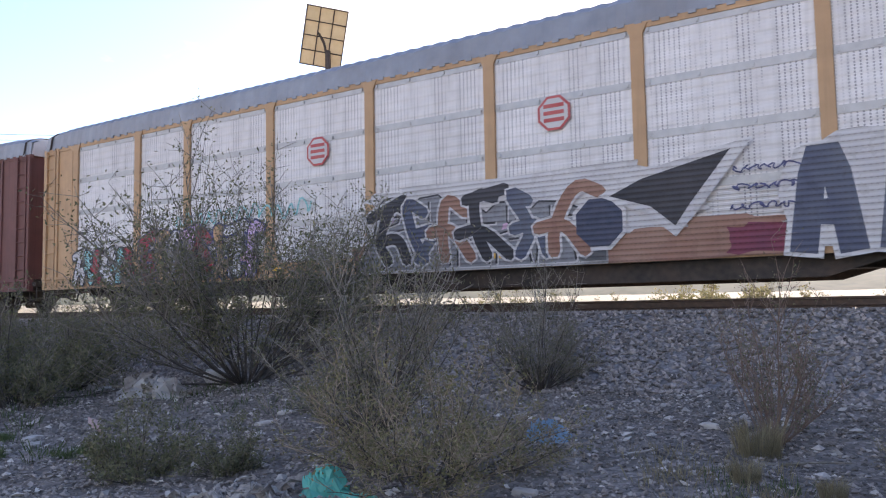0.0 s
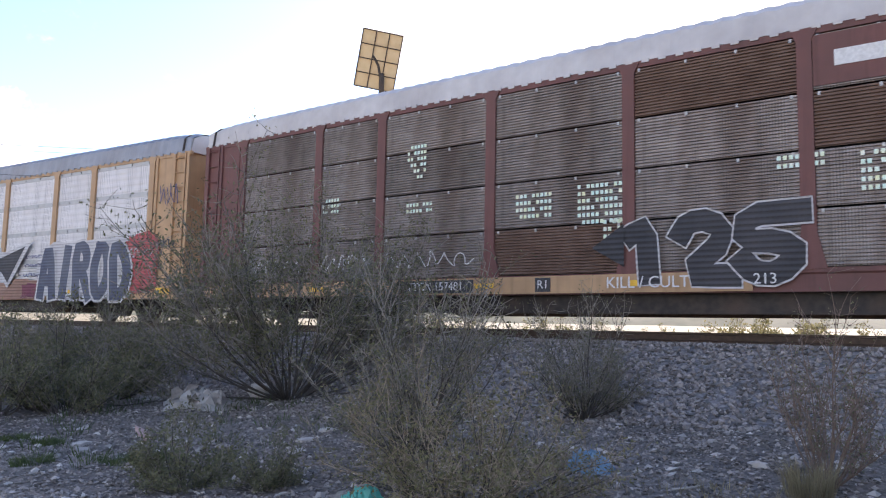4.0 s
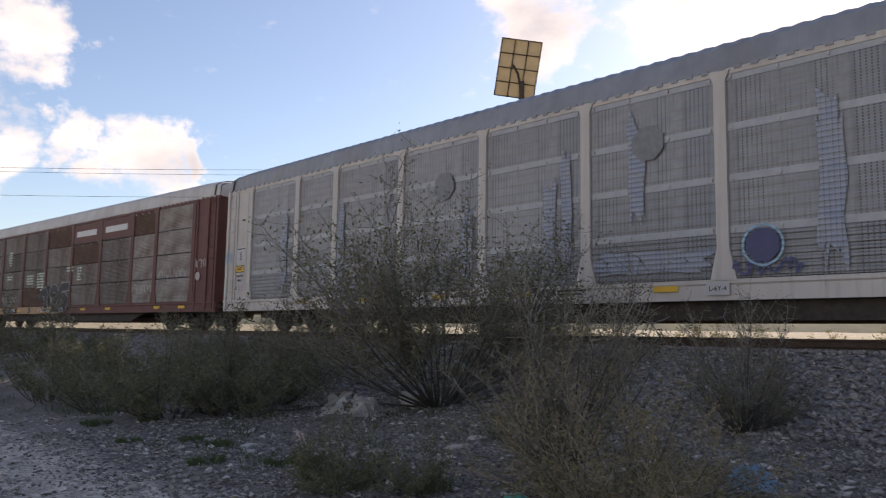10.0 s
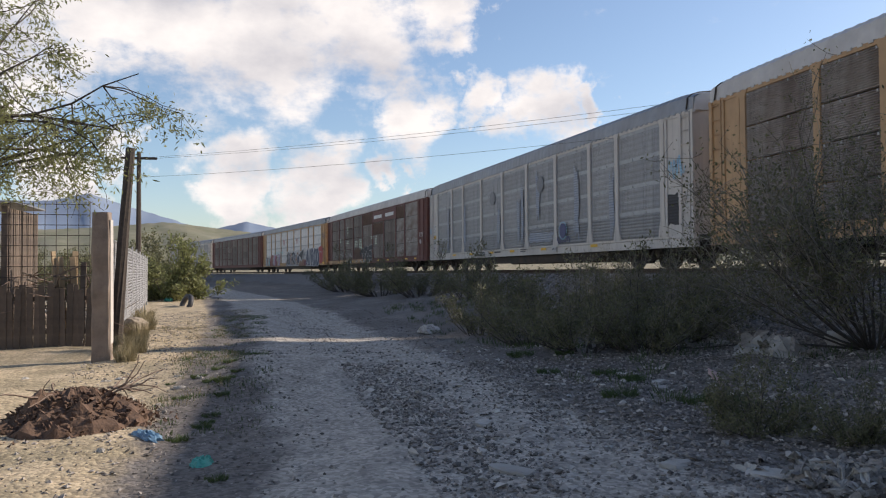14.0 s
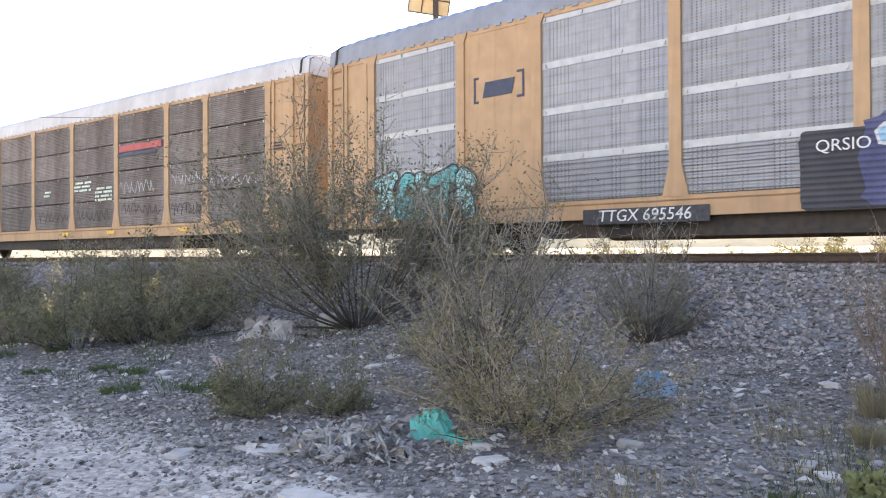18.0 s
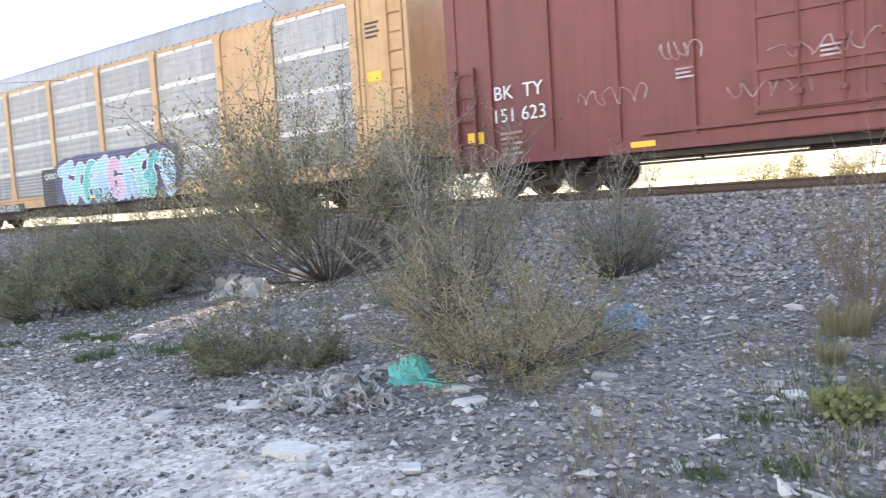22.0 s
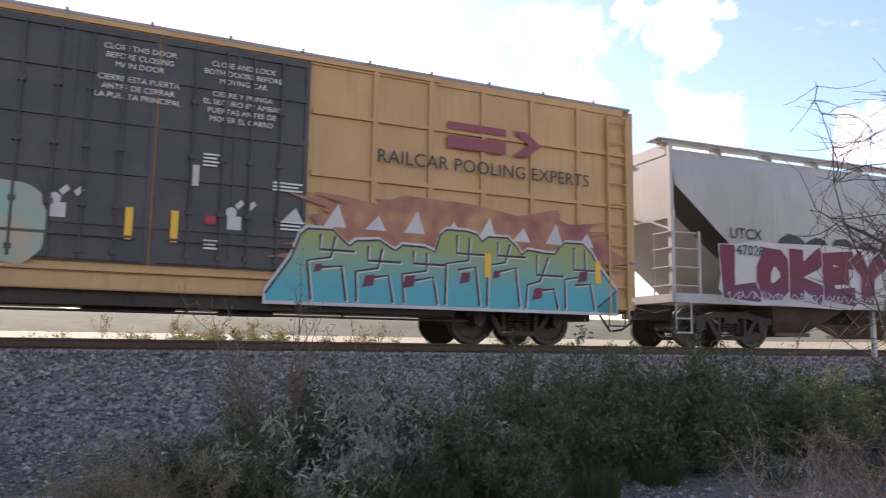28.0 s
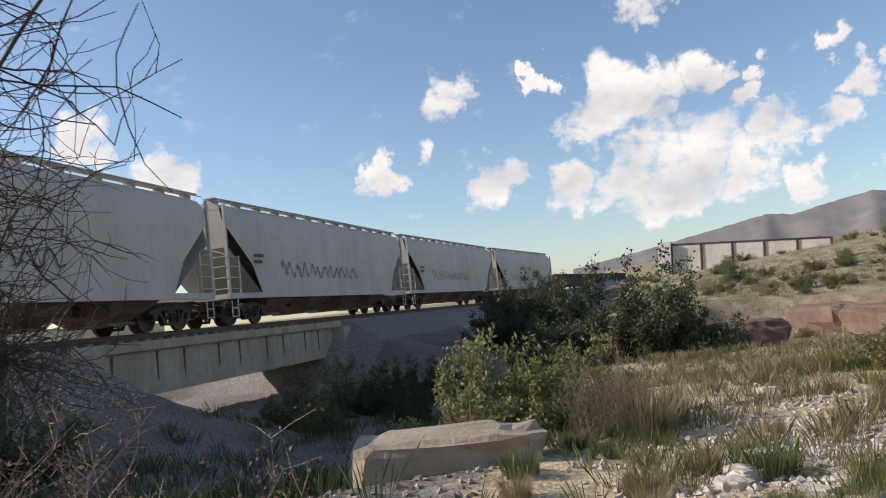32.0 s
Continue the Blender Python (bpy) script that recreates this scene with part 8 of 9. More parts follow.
reflectors(car_n, (-5.75, -2.8, -0.2, 3.2, 7.5, -8.6), 0.86, -1.598, 0.5, 0.1)
mark_bars(car_n, 1.1, 0.88, 0.7, 0.035, BLACK_INK, 2, -1.6)
sign(car_n, -4.4, 0.82, 1.42, 0.27, INK_WHITE, "white border of the number board", -1.594)
sign(car_n, -4.4, 0.82, 1.28, 0.19, BLACK_INK, "black number board", -1.602)
words(car_n, "WRWK 9036", -4.4, 0.82, 0.19, WHITE_INK, -1.612)
mark_bars(car_n, -5.35, 0.84, 0.22, 0.03, BLACK_INK, 3, -1.6)
sign(car_n, -3.45, 0.84, 0.24, 0.22, INK_WHITE, "", -1.598)
mark_bars(car_n, -2.0, 0.84, 0.8, 0.05, BLACK_INK, 1, -1.6)
sign(car_n, 4.2, 0.84, 0.42, 0.22, INK_WHITE, "", -1.598)
words(car_n, "L-6Y-4", 4.2, 0.84, 0.12, BLACK_INK, -1.608)
sign(car_n, -12.4, 2.5, 0.88, 0.58, INK_WHITE, "large white notice board", -1.552)
mark_bars(car_n, -12.4, 2.68, 0.5, 0.03, BLACK_INK, 1, -1.56)
for k in range(5):
    mark_bars(car_n, -12.4, 2.56 - k * 0.06, 0.14, 0.025, BLACK_INK, 1, -1.56)
sign(car_n, -12.42, 2.03, 0.56, 0.23, BLACK_INK, "black-edged yellow notice", -1.552)
sign(car_n, -12.42, 2.03, 0.51, 0.18, SAFETY, "yellow notice", -1.558)
mark_bars(car_n, -12.42, 2.05, 0.34, 0.03, BLACK_INK, 2, -1.566)
sign(car_n, -12.4, 1.71, 0.37, 0.34, INK_WHITE, "white number plate", -1.552)
words(car_n, "WRWK", -12.4, 1.79, 0.13, BLACK_INK, -1.566)
words(car_n, "9036", -12.4, 1.64, 0.13, BLACK_INK, -1.566)
sign(car_n, -12.66, 1.38, 0.36, 0.25, INK_WHITE, "", -1.552)
mark_bars(car_n, -12.66, 1.43, 0.2, 0.02, BLACK_INK, 3, -1.56)
scrawl(car_n, 252, -13.4, -12.95, 2.1, 2.8, INK_SKY, -1.6, 5, 0.025)
scrawl(car_n, 255, -12.4, -12.05, 1.25, 1.55, INK_LILAC, -1.556, 7, 0.015)
scrawl(car_n, 253, 12.2, 13.0, 2.6, 3.6, INK_SKY, -1.6, 6, 0.05)
patch(car_n, 254, 11.98, 12.7, 1.3, 2.3, INK_BLACK, -1.553, 0.2)

# dark yellow autorack
part("emblem_bar", MB().box(4.5, 6.9, -1.592, -1.586, 3.42, 3.62), LOGO_RED, car_y, "faded red name bar")
part("emblem_bar", MB().box(4.4, 6.6, -1.592, -1.586, 3.26, 3.36), LOGO_BLUE, car_y)
for k, (a, b, z, mt) in enumerate(((4.6, 6.6, 2.1, INK_WHITE), (7.5, 9.0, 2.2, INK_WHITE), (9.4, 11.4, 2.0, INK_WHITE), (4.7, 6.8, 1.4, INK_BLACK), (1.8, 4.0, 1.3, INK_BLACK), (7.4, 8.9, 1.3, INK_BLACK), (-1.0, 1.2, 1.3, INK_BLACK))):
    scrawl(car_y, 260 + k, a, b, z - 0.15, z + 0.4, mt, GY, 7, 0.03)
reflectors(car_y, (1.0, 4.0, 8.0, -5.0, -9.0, 11.0), 0.82, -1.6)
mark_bars(car_y, 12.3, 3.0, 0.4, 0.04, BLACK_INK, 3, -1.6)

# the same pale squares stand for daylight through this car's holes
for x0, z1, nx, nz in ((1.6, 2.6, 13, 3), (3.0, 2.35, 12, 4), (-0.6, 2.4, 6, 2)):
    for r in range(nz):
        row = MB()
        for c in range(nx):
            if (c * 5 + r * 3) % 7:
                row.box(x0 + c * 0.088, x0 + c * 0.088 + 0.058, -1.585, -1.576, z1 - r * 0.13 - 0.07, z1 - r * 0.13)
        part("perforation", row, HOLE_LIGHT, car_y, "row of pale squares painted as daylight through perforations")["kind"] = "stuff"

# blue-tagged yellow autorack
for e in (-1, 1):
    part("emblem_bracket", MB().box(-8.12 + e * 0.62, -8.12 + e * 0.62 + 0.05, -1.562, -1.556, 3.16, 3.71), LOGO_BLUE, car_c)
    for z in (3.16, 3.66):
        a = -8.12 + e * 0.62
        part("emblem_bracket", MB().box(min(a, a - e * 0.13), max(a, a - e * 0.13), -1.562, -1.556, z, z + 0.05), LOGO_BLUE, car_c)
part("emblem_bar", MB().prism([(-8.5, 3.26), (-7.75, 3.26), (-7.68, 3.58), (-8.43, 3.58)], -1.564, -1.556), LOGO_BLUE, car_c, "dark blue name bar")
sign(car_c, -4.9, 0.68, 2.4, 0.28, BLACK_INK, "black number board", -1.595)
words(car_c, "TTGX 695546", -4.9, 0.68, 0.3, WHITE_INK, -1.606, shear=0.15)
wildstyle(car_c, 270, -11.7, -8.7, 0.75, 1.95, (INK_AQUA, INK_TEAL), INK_BLACK, GY, None, 5)
wildstyle(car_c, 271, -1.1, 4.9, 0.62, 2.05, (INK_SKY, INK_AQUA, INK_TEAL, INK_SKY, INK_LILAC), INK_WHITE, GY, INK_NAVY, 9)
patch(car_c, 272, -2.3, -1.0, 0.64, 1.85, INK_BLACK, GY + 0.006, 0.03, square=0.2)
words(car_c, "QRSIO", -1.68, 1.6, 0.26, WHITE_INK, GY - 0.01)
reflectors(car_c, (0.6, -11.0, 6.4, 8.5), 0.82, -1.6)
sign(car_c, 12.4, 2.85, 0.42, 0.22, SAFETY, "yellow notice", -1.552)
mark_bars(car_c, 12.4, 4.0, 0.4, 0.05, BLACK_INK, 4, -1.552)

# red boxcar
words(car_bx, "BK  TY", -5.9, 2.0, 0.38, WHITE_INK, -1.545)
words(car_bx, "151 623", -5.9, 1.56, 0.38, WHITE_INK, -1.545)
mark_bars(car_bx, -6.1, 1.2, 0.5, 0.05, CHALK, 5, -1.54)
sign(car_bx, -6.95, 1.2, 0.4, 0.24, SAFETY, "yellow notice board", -1.54)
wildstyle(car_bx, 280, 1.5, 4.9, 0.85, 2.3, (BOXRED, CHALK, BOXRED), CHALK, -1.56, None, 6, 0.3, 0.09, INK_WHITE)
part("graffiti_tail", MB().add([(4.7, -1.58, 2.0), (5.2, -1.58, 1.6), (5.15, -1.58, 0.7), (4.7, -1.58, 0.65), (4.95, -1.58, 1.2)], [(0, 1, 4), (1, 2, 4), (2, 3, 4)]), CHALK, car_bx)
for k, (a, b, z) in enumerate(((-4.6, -3.2, 1.6), (-3.0, -2.3, 2.2), (-2.0, -0.6, 1.4), (-1.2, 0.4, 1.9))):
    scrawl(car_bx, 300 + k, a, b, z - 0.2, z + 0.25, CHALK, -1.6, 5, 0.016)
sign(car_bx, 5.35, 1.75, 0.5, 0.32, INK_WHITE, "", -1.54)
reflectors(car_bx, (-3.4, 0.6, 3.9, 6.6), 0.75, -1.545)
sign(car_bx, 6.7, 1.62, 0.5, 0.24, SAFETY, "", -1.54)
for x in (-2.6, -0.4, 1.0, 4.4, 6.0):
    mark_bars(car_bx, x, 1.9, 0.3, 0.035, CHALK, 3, -1.6)
part("dent_plate", MB().prism([(-7.45, 4.7), (-6.9, 4.7), (-7.0, 4.2), (-7.2, 4.1), (-7.4, 4.4)], -1.54, -1.535), INK_WHITE, car_bx, "pale torn sticker")

# yellow boxcars
TY = -1.632


def ttx_marks(car, number):
    words(car, "TB   OX", -7.35, 2.56, 0.36, BLACK_INK, -1.6, shear=0.1)
    words(car, number, -7.35, 2.1, 0.36, BLACK_INK, -1.6, shear=0.1)
    sign(car, -5.9, 2.56, 0.3, 0.3, YELLOW, "", -1.59)
    words(car, "RAILCAR POOLING EXPERTS", 5.95, 3.29, 0.35, BLACK_INK, TY, spacing=1.02)
    # plain shapes for the maker's emblem
    part("emblem_bar", MB().box(5.05, 6.3, TY - 0.004, TY, 3.98, 4.12), LOGO_WINE, car, "faded wine red bar of an emblem")
    part("emblem_bar", MB().box(5.05, 6.3, TY - 0.004, TY, 3.62, 3.86), LOGO_WINE, car, "faded wine red bar of an emblem")
    part("emblem_chevron", MB().prism([(6.45, 3.62), (6.75, 3.62), (7.1, 3.87), (6.75, 4.12), (6.45, 4.12), (6.8, 3.87)], TY - 0.004, TY), LOGO_WINE, car)
    for k, line in enumerate(("CLOSE THIS DOOR", "BEFORE CLOSING", "MAIN DOOR")):
        words(car, line, -0.3, 4.5 - k * 0.14, 0.125, WHITE_INK, -1.65)
    for k, line in enumerate(("CIERRE ESTA PUERTA", "ANTES DE CERRAR", "LA PUERTA PRINCIPAL")):
        words(car, line, -0.3, 4.0 - k * 0.14, 0.125, WHITE_INK, -1.65)
    for k, line in enumerate(("CLOSE AND LOCK", "BOTH DOORS BEFORE", "MOVING CAR")):
        words(car, line, 1.3, 4.48 - k * 0.14, 0.125, WHITE_INK, -1.65)
    for k, line in enumerate(("CIERRE Y PONGA", "EL SEGURO EN AMBAS", "PUERTAS ANTES DE", "MOVER EL CARRO")):
        words(car, line, 1.3, 3.98 - k * 0.14, 0.125, WHITE_INK, -1.65)
    for x in (-0.32, 0.34):
        sign(car, x, 1.75, 0.11, 0.5, SAFETY, "yellow reflector strip", -1.66, "reflector")
    for x in (-1.35, 1.2):
        octagon(car, x, 2.05, 0.09, INK_WHITE, -1.645)
        sign(car, x - 0.32, 1.9, 0.16, 0.14, INK_RED, "", -1.645)
        sign(car, x + 0.05, 1.88, 0.22, 0.22, INK_WHITE, "", -1.645)
        mark_bars(car, x - 0.3, 1.55, 0.22, 0.03, WHITE_INK, 3, -1.645)
        for d in (0.0, 0.2):
            part("marking", MB().prism([(x + 0.1 + d, 2.1), (x + 0.2 + d, 2.2), (x + 0.15 + d, 2.27), (x + 0.05 + d, 2.17)], -1.65, -1.645), INK_WHITE, car)
    sign(car, 0.62, 2.6, 0.1, 0.34, INK_WHITE, "", -1.645)
    mark_bars(car, 0.85, 2.95, 0.25, 0.03, WHITE_INK, 4, -1.645)
    mark_bars(car, 2.1, 2.6, 0.5, 0.03, WHITE_INK, 3, -1.645)
    mark_bars(car, 2.2, 1.95, 0.4, 0.03, WHITE_INK, 3, -1.645)
    mark_bars(car, -2.1, 2.2, 0.4, 0.03, WHITE_INK, 3, -1.645)
    mark_bars(car, -2.1, 1.6, 0.3, 0.03, WHITE_INK, 5, -1.645)
    reflectors(car, (-7.5, 7.7), 1.05, -1.6, 0.7, 0.25)
    for x in (-5.0, -2.9, 5.9, 8.4):
        sign(car, x, 1.45, 0.13, 0.45, SAFETY, "yellow reflector strip", TY - 0.03, "reflector")
    for k in range(4):
        octagon(car, -7.9 + k * 0.35, 1.75 - 0.12 * (k % 2), 0.03, BLACK_INK, -1.6)


ttx_marks(car_t1, "66  34  76")
ttx_marks(car_t2, "66  45")
sign(car_t2, -6.3, 2.08, 0.62, 0.42, INK_WHITE, "white patch under the number", -1.71)
words(car_t2, "55", -6.3, 2.08, 0.36, BLACK_INK, -1.72)
words(car_t2, "any", -5.3, 3.65, 0.26, BLACK_INK, -1.6)
words(car_t2, "road", -5.25, 3.42, 0.26, BLACK_INK, -1.6)
for s_ in (-1, 1):
    part("emblem_stripe", MB().prism([(-6.9, 3.3), (-6.7, 3.3), (-5.9, 3.85), (-6.1, 3.85)] if s_ > 0 else [(-6.1, 3.3), (-5.9, 3.3), (-6.7, 3.85), (-6.9, 3.85)], TY - 0.004 - 0.002 * s_, TY), INK_SKY if s_ > 0 else LOGO_RED, car_t2)
graffiti(car_t1, "QBEST", -6.95, -1.8, 0.66, 2.16, INK_PINK, INK_BLACK, TY - 0.03, None, 31, HAZE_BLUE, None, 0.39, 0.06, 1)
for k in range(9):
    scrawl(car_t1, 316 + k, -6.7 + k * 0.55, -6.4 + k * 0.55, 0.8 + 0.25 * (k % 4), 1.2 + 0.25 * (k % 4), INK_BLACK, TY - 0.08, 1, 0.018)
patch(car_t1, 311, -1.9, -0.3, 0.72, 1.2, INK_PINK, TY - 0.07, 0.2)
graffiti(car_t1, "SEB", 3.4, 7.2, 0.66, 2.1, INK_PINK, INK_BLACK, TY - 0.03, None, 32, HAZE_BLUE, None, 0.42, 0.1, 1)
scrawl(car_t1, 312, -8.9, -8.3, 1.2, 1.6, INK_BLACK, -1.61, 4, 0.03)
scrawl(car_t1, 313, 7.7, 8.8, 2.3, 2.9, INK_BLACK, -1.61, 5, 0.03)
MEGA_FILL = mat("lilac_and_red_spray", (0.5, 0.44, 0.52), (0.42, 0.38, 0.47), 0.6, 0, 1.8, 0.02, 30, (0.45, 0.13, 0.12), 1.3, 0.95)
MEGA_RED = mat("red_and_lilac_spray", (0.46, 0.15, 0.14), (0.5, 0.25, 0.25), 0.6, 0, 1.8, 0.02, 30, (0.48, 0.42, 0.5), 1.4, 0.9)
graffiti(car_t2, "OMEGA", -7.3, -2.2, 0.66, 2.2, MEGA_FILL, INK_BLACK, TY - 0.03, None, 33, HAZE_AQUA, MEGA_RED, 0.43, 0.06, 0)
scrawl(car_t2, 314, -8.2, -7.5, 0.9, 1.25, INK_WHITE, TY - 0.03, 4, 0.05)
WINE_HAZE = mat("wine_haze", (0.28, 0.09, 0.09), (0.5, 0.27, 0.12), 0.6, 0, 2.2, 0.02, 30, (0.22, 0.05, 0.07), 1.2, 0.7)
patch(car_t2, 315, 2.2, 8.9, 1.3, 2.55, WINE_HAZE, TY - 0.004, 0.2, "wine red sprayed haze", 60)
wild_block(car_t2, 34, 2.3, 8.3, 0.66, 2.1, gradient_spray("aqua_to_lime_spray", (0.07, 0.38, 0.44), (0.3, 0.34, 0.13), 0.95, 1.75), INK_BLACK, INK_WHITE, INK_WINE, TY - 0.02, 7)
for k in range(9):
    a_ = 2.2 + k * 0.74
    part("graffiti_flare", MB().add([(a_ - 0.2, TY - 0.008, 1.95), (a_ + 0.2, TY - 0.008, 1.95), (a_ + 0.05, TY - 0.008, 2.22 + 0.14 * (k % 2))], [(0, 1, 2)]), INK_WHITE, car_t2)

# covered hoppers
HY = -1.565
words(car_h, "UTCX", -7.3, 2.52, 0.34, BLACK_INK, HY)
words(car_h, "47028", -7.25, 2.14, 0.32, BLACK_INK, HY - 0.06)
graffiti(car_h, "LOKEY", -8.0, -3.1, 1.0, 2.3, gradient_spray("wine_spray_fading", (0.13, 0.05, 0.12), (0.17, 0.025, 0.045), 1.0, 1.6), INK_WHITE, HY - 0.012, INK_WHITE, 41, None, None, 0.44, 0.05, 0)
graffiti(car_h, "DEALOU", -2.9, 4.6, 1.02, 2.2, INK_RED, INK_WHITE, HY - 0.012, INK_WHITE, 42, None, None, 0.42, 0.06, 0)
scrawl(car_h, 47, -7.9, -3.0, 1.02, 1.28, INK_WHITE, HY - 0.06, 26, 0.022)
wildstyle(car_h, 43, 4.7, 8.0, 1.1, 2.0, (INK_WINE, INK_RED), INK_WHITE, HY - 0.01, None, 4)
for k in range(9):
    patch(car_h, 330 + k, -6.4 + k * 0.8, -5.5 + k * 0.8, 1.75, 2.62 - 0.05 * (k % 2), LOGO_GREY if k > 5 else INK_BLACK, HY + 0.004, 0.06, n=18, square=1.0)
for c, _ in CARS:
    if c.name.startswith("covered_hopper") and c is not car_h:
        mark_bars(c, -7.2, 2.5, 0.7, 0.12, BLACK_INK, 2, HY)
        for k in range(6):
            scrawl(c, 350 + k, -5.5 + k * 1.3, -4.3 + k * 1.3, 1.6, 2.5, INK_BLACK, HY, 2, 0.05)


# paint on the autoracks follows the ribs and the holes of their sheets
RIBBED = {}


def ribbed(m):
    if m.name in RIBBED:
        return RIBBED[m.name]
    c = m.copy()
    c.name = m.name + "_on_ribs"
    t = c.node_tree
    p = t.nodes["Principled BSDF"]
    src = p.inputs["Base Color"].links[0].from_socket

    def mth(op, a, b=0.0):
        n = t.nodes.new("ShaderNodeMath")
        n.operation = op
        for i, v in ((0, a), (1, b)):
            if isinstance(v, (int, float)):
                n.inputs[i].default_value = v
            else:
                t.links.new(v, n.inputs[i])
        return n.outputs[0]

    sep, nz = t.nodes.new("ShaderNodeSeparateXYZ"), t.nodes.new("ShaderNodeTexNoise")
    co = t.nodes.new("ShaderNodeTexCoord").outputs["Object"]
    nz.inputs["Scale"].default_value, nz.inputs["Detail"].default_value = 5.0, 6.0
    t.links.new(co, sep.inputs[0])
    t.links.new(co, nz.inputs["Vector"])
    row = mth("LESS_THAN", mth("FRACT", mth("MULTIPLY", sep.outputs[2], 1 / 0.094)), 0.22)
    hole = mth("LESS_THAN", mth("FRACT", mth("MULTIPLY", sep.outputs[0], 1 / 0.083)), 0.45)
    worn = mth("GREATER_THAN", nz.outputs["Fac"], 0.58)
    fac = mth("MAXIMUM", mth("MULTIPLY", row, mth("MULTIPLY_ADD", hole, 0.4)), mth("MULTIPLY", worn, 0.3))
    mx = t.nodes.new("ShaderNodeMix")
    mx.data_type, mx.blend_type = "RGBA", "MULTIPLY"
    mx.inputs[7].default_value = (0.62, 0.6, 0.59, 1)
    t.links.new(fac, mx.inputs[0])
    t.links.new(src, mx.inputs[6])
    t.links.new(mx.outputs[2], p.inputs["Base Color"])
    b = t.nodes.new("ShaderNodeBump")
    b.inputs["Strength"].default_value, b.inputs["Distance"].default_value = 0.25, 0.02
    t.links.new(mth("SINE", mth("MULTIPLY", sep.outputs[2], 2 * math.pi / 0.094)), b.inputs["Height"])
    t.links.new(b.outputs[0], p.inputs["Normal"])
    RIBBED[m.name] = c
    return c


for car in (car_a, car_b, car_n, car_y, car_c):
    for ob in car.children:
        if ob.name.split(".")[0].startswith(("graffiti", "scrawl", "sprayed")):
            ob.data.materials[0] = ribbed(ob.data.materials[0])


# ---- litter ----
PLASTIC_WHITE = mat("dirty_white_plastic", (0.5, 0.48, 0.45), (0.4, 0.38, 0.35), 0.5, 0, 6, 0.3, 25, (0.32, 0.29, 0.26), 2.0, 0.5, translucent=0.15)
PLASTIC_TEAL = mat("teal_plastic", (0.1, 0.5, 0.4), (0.07, 0.4, 0.33), 0.4, 0, 5, 0.25, 25, translucent=0.15)
PLASTIC_BLUE = mat("pale_blue_plastic", (0.2, 0.35, 0.48), (0.16, 0.28, 0.4), 0.5, 0, 6, 0.3, 25, translucent=0.2)
PLASTIC_VIOLET = mat("violet_cloth", (0.13, 0.15, 0.42), (0.1, 0.12, 0.33), 0.8, 0, 6, 0.3, 25)
CLOTH = mat("grey_rag", (0.37, 0.335, 0.3), (0.24, 0.215, 0.195), 0.9, 0, 5, 0.4, 30, (0.2, 0.18, 0.16), 1.8, 0.6)
PINKISH = mat("pinkish_rag", (0.5, 0.36, 0.33), (0.4, 0.28, 0.26), 0.8, 0, 5, 0.3, 30)
CARD = mat("grey_cardboard", (0.4, 0.37, 0.33), (0.3, 0.28, 0.25), 0.9, 0, 4, 0.3, 30, (0.2, 0.18, 0.16), 1.5, 0.5)


def crumple(seed, sx, sy, sz, material, folds=5.0, depth=0.55):
    """A crumpled bag or rag: a low heap of sharp folds with a ragged hem."""
    rnd = random.Random(seed * 17 + 3)
    nu, nv = 22, 9
    off = Vector((seed * 3.7, seed * 1.3, seed * 2.1))
    v, f = [], []
    for j in range(nv + 1):
        r = j / nv
        for i in range(nu):
            a = 2 * math.pi * (i + 0.5 * (j % 2)) / nu
            k = 1 + 0.35 * noise.noise(Vector((math.cos(a) * 1.9, math.sin(a) * 1.9, seed))) + rnd.uniform(-0.12, 0.12)
            x, y = r * k * math.cos(a) + rnd.uniform(-0.05, 0.05), r * k * math.sin(a) + rnd.uniform(-0.05, 0.05)
            ridge_ = abs(noise.noise(Vector((x * folds * 0.45, y * folds * 0.45, 0)) + off)) + 0.6 * abs(noise.noise(Vector((x * folds, y * folds, 4)) + off))
            z = (1 - r ** 4) * 0.42 + depth * (0.6 - 1.25 * ridge_) * (1 - r ** 5) + rnd.uniform(-0.07, 0.11) * (1 - r ** 6)
            v.append((x * sx / 2, y * sy / 2, max(z, 0.02 + 0.05 * rnd.random()) * sz if j < nv else -0.02))
    for j in range(nv):
        for i in range(nu):
            f += [(j * nu + i, (j + 1) * nu + i, (j + 1) * nu + (i + 1) % nu), (j * nu + i, (j + 1) * nu + (i + 1) % nu, j * nu + (i + 1) % nu)]
    return raw_mesh("crumpled", v, f, material)


def litter(name, seed, at, size, material, label, category, turn=0.0, folds=5.0, group="litter on the ground"):
    ob = new(name, crumple(seed, *size, material, folds))
    ob.matrix_basis = pose(at[0], at[1], gz(*at), 0, 0, turn)
    return tagged(ob, label, category, group)


litter("plastic_bag", 1, (-4.14, 4.68), (0.4, 0.34, 0.3), PLASTIC_TEAL, "crumpled teal plastic bag on the gravel", "plastic bag", 0, 8)
sheet_strip = [litter("plastic_strip", 80 + k, (-3.92 + 0.1 * k, 4.66 - 0.05 * (k % 2)), (0.26, 0.08, 0.07), PLASTIC_TEAL, "torn strand of teal plastic", "plastic strip", -20 + 14 * k, 11) for k in range(3)]


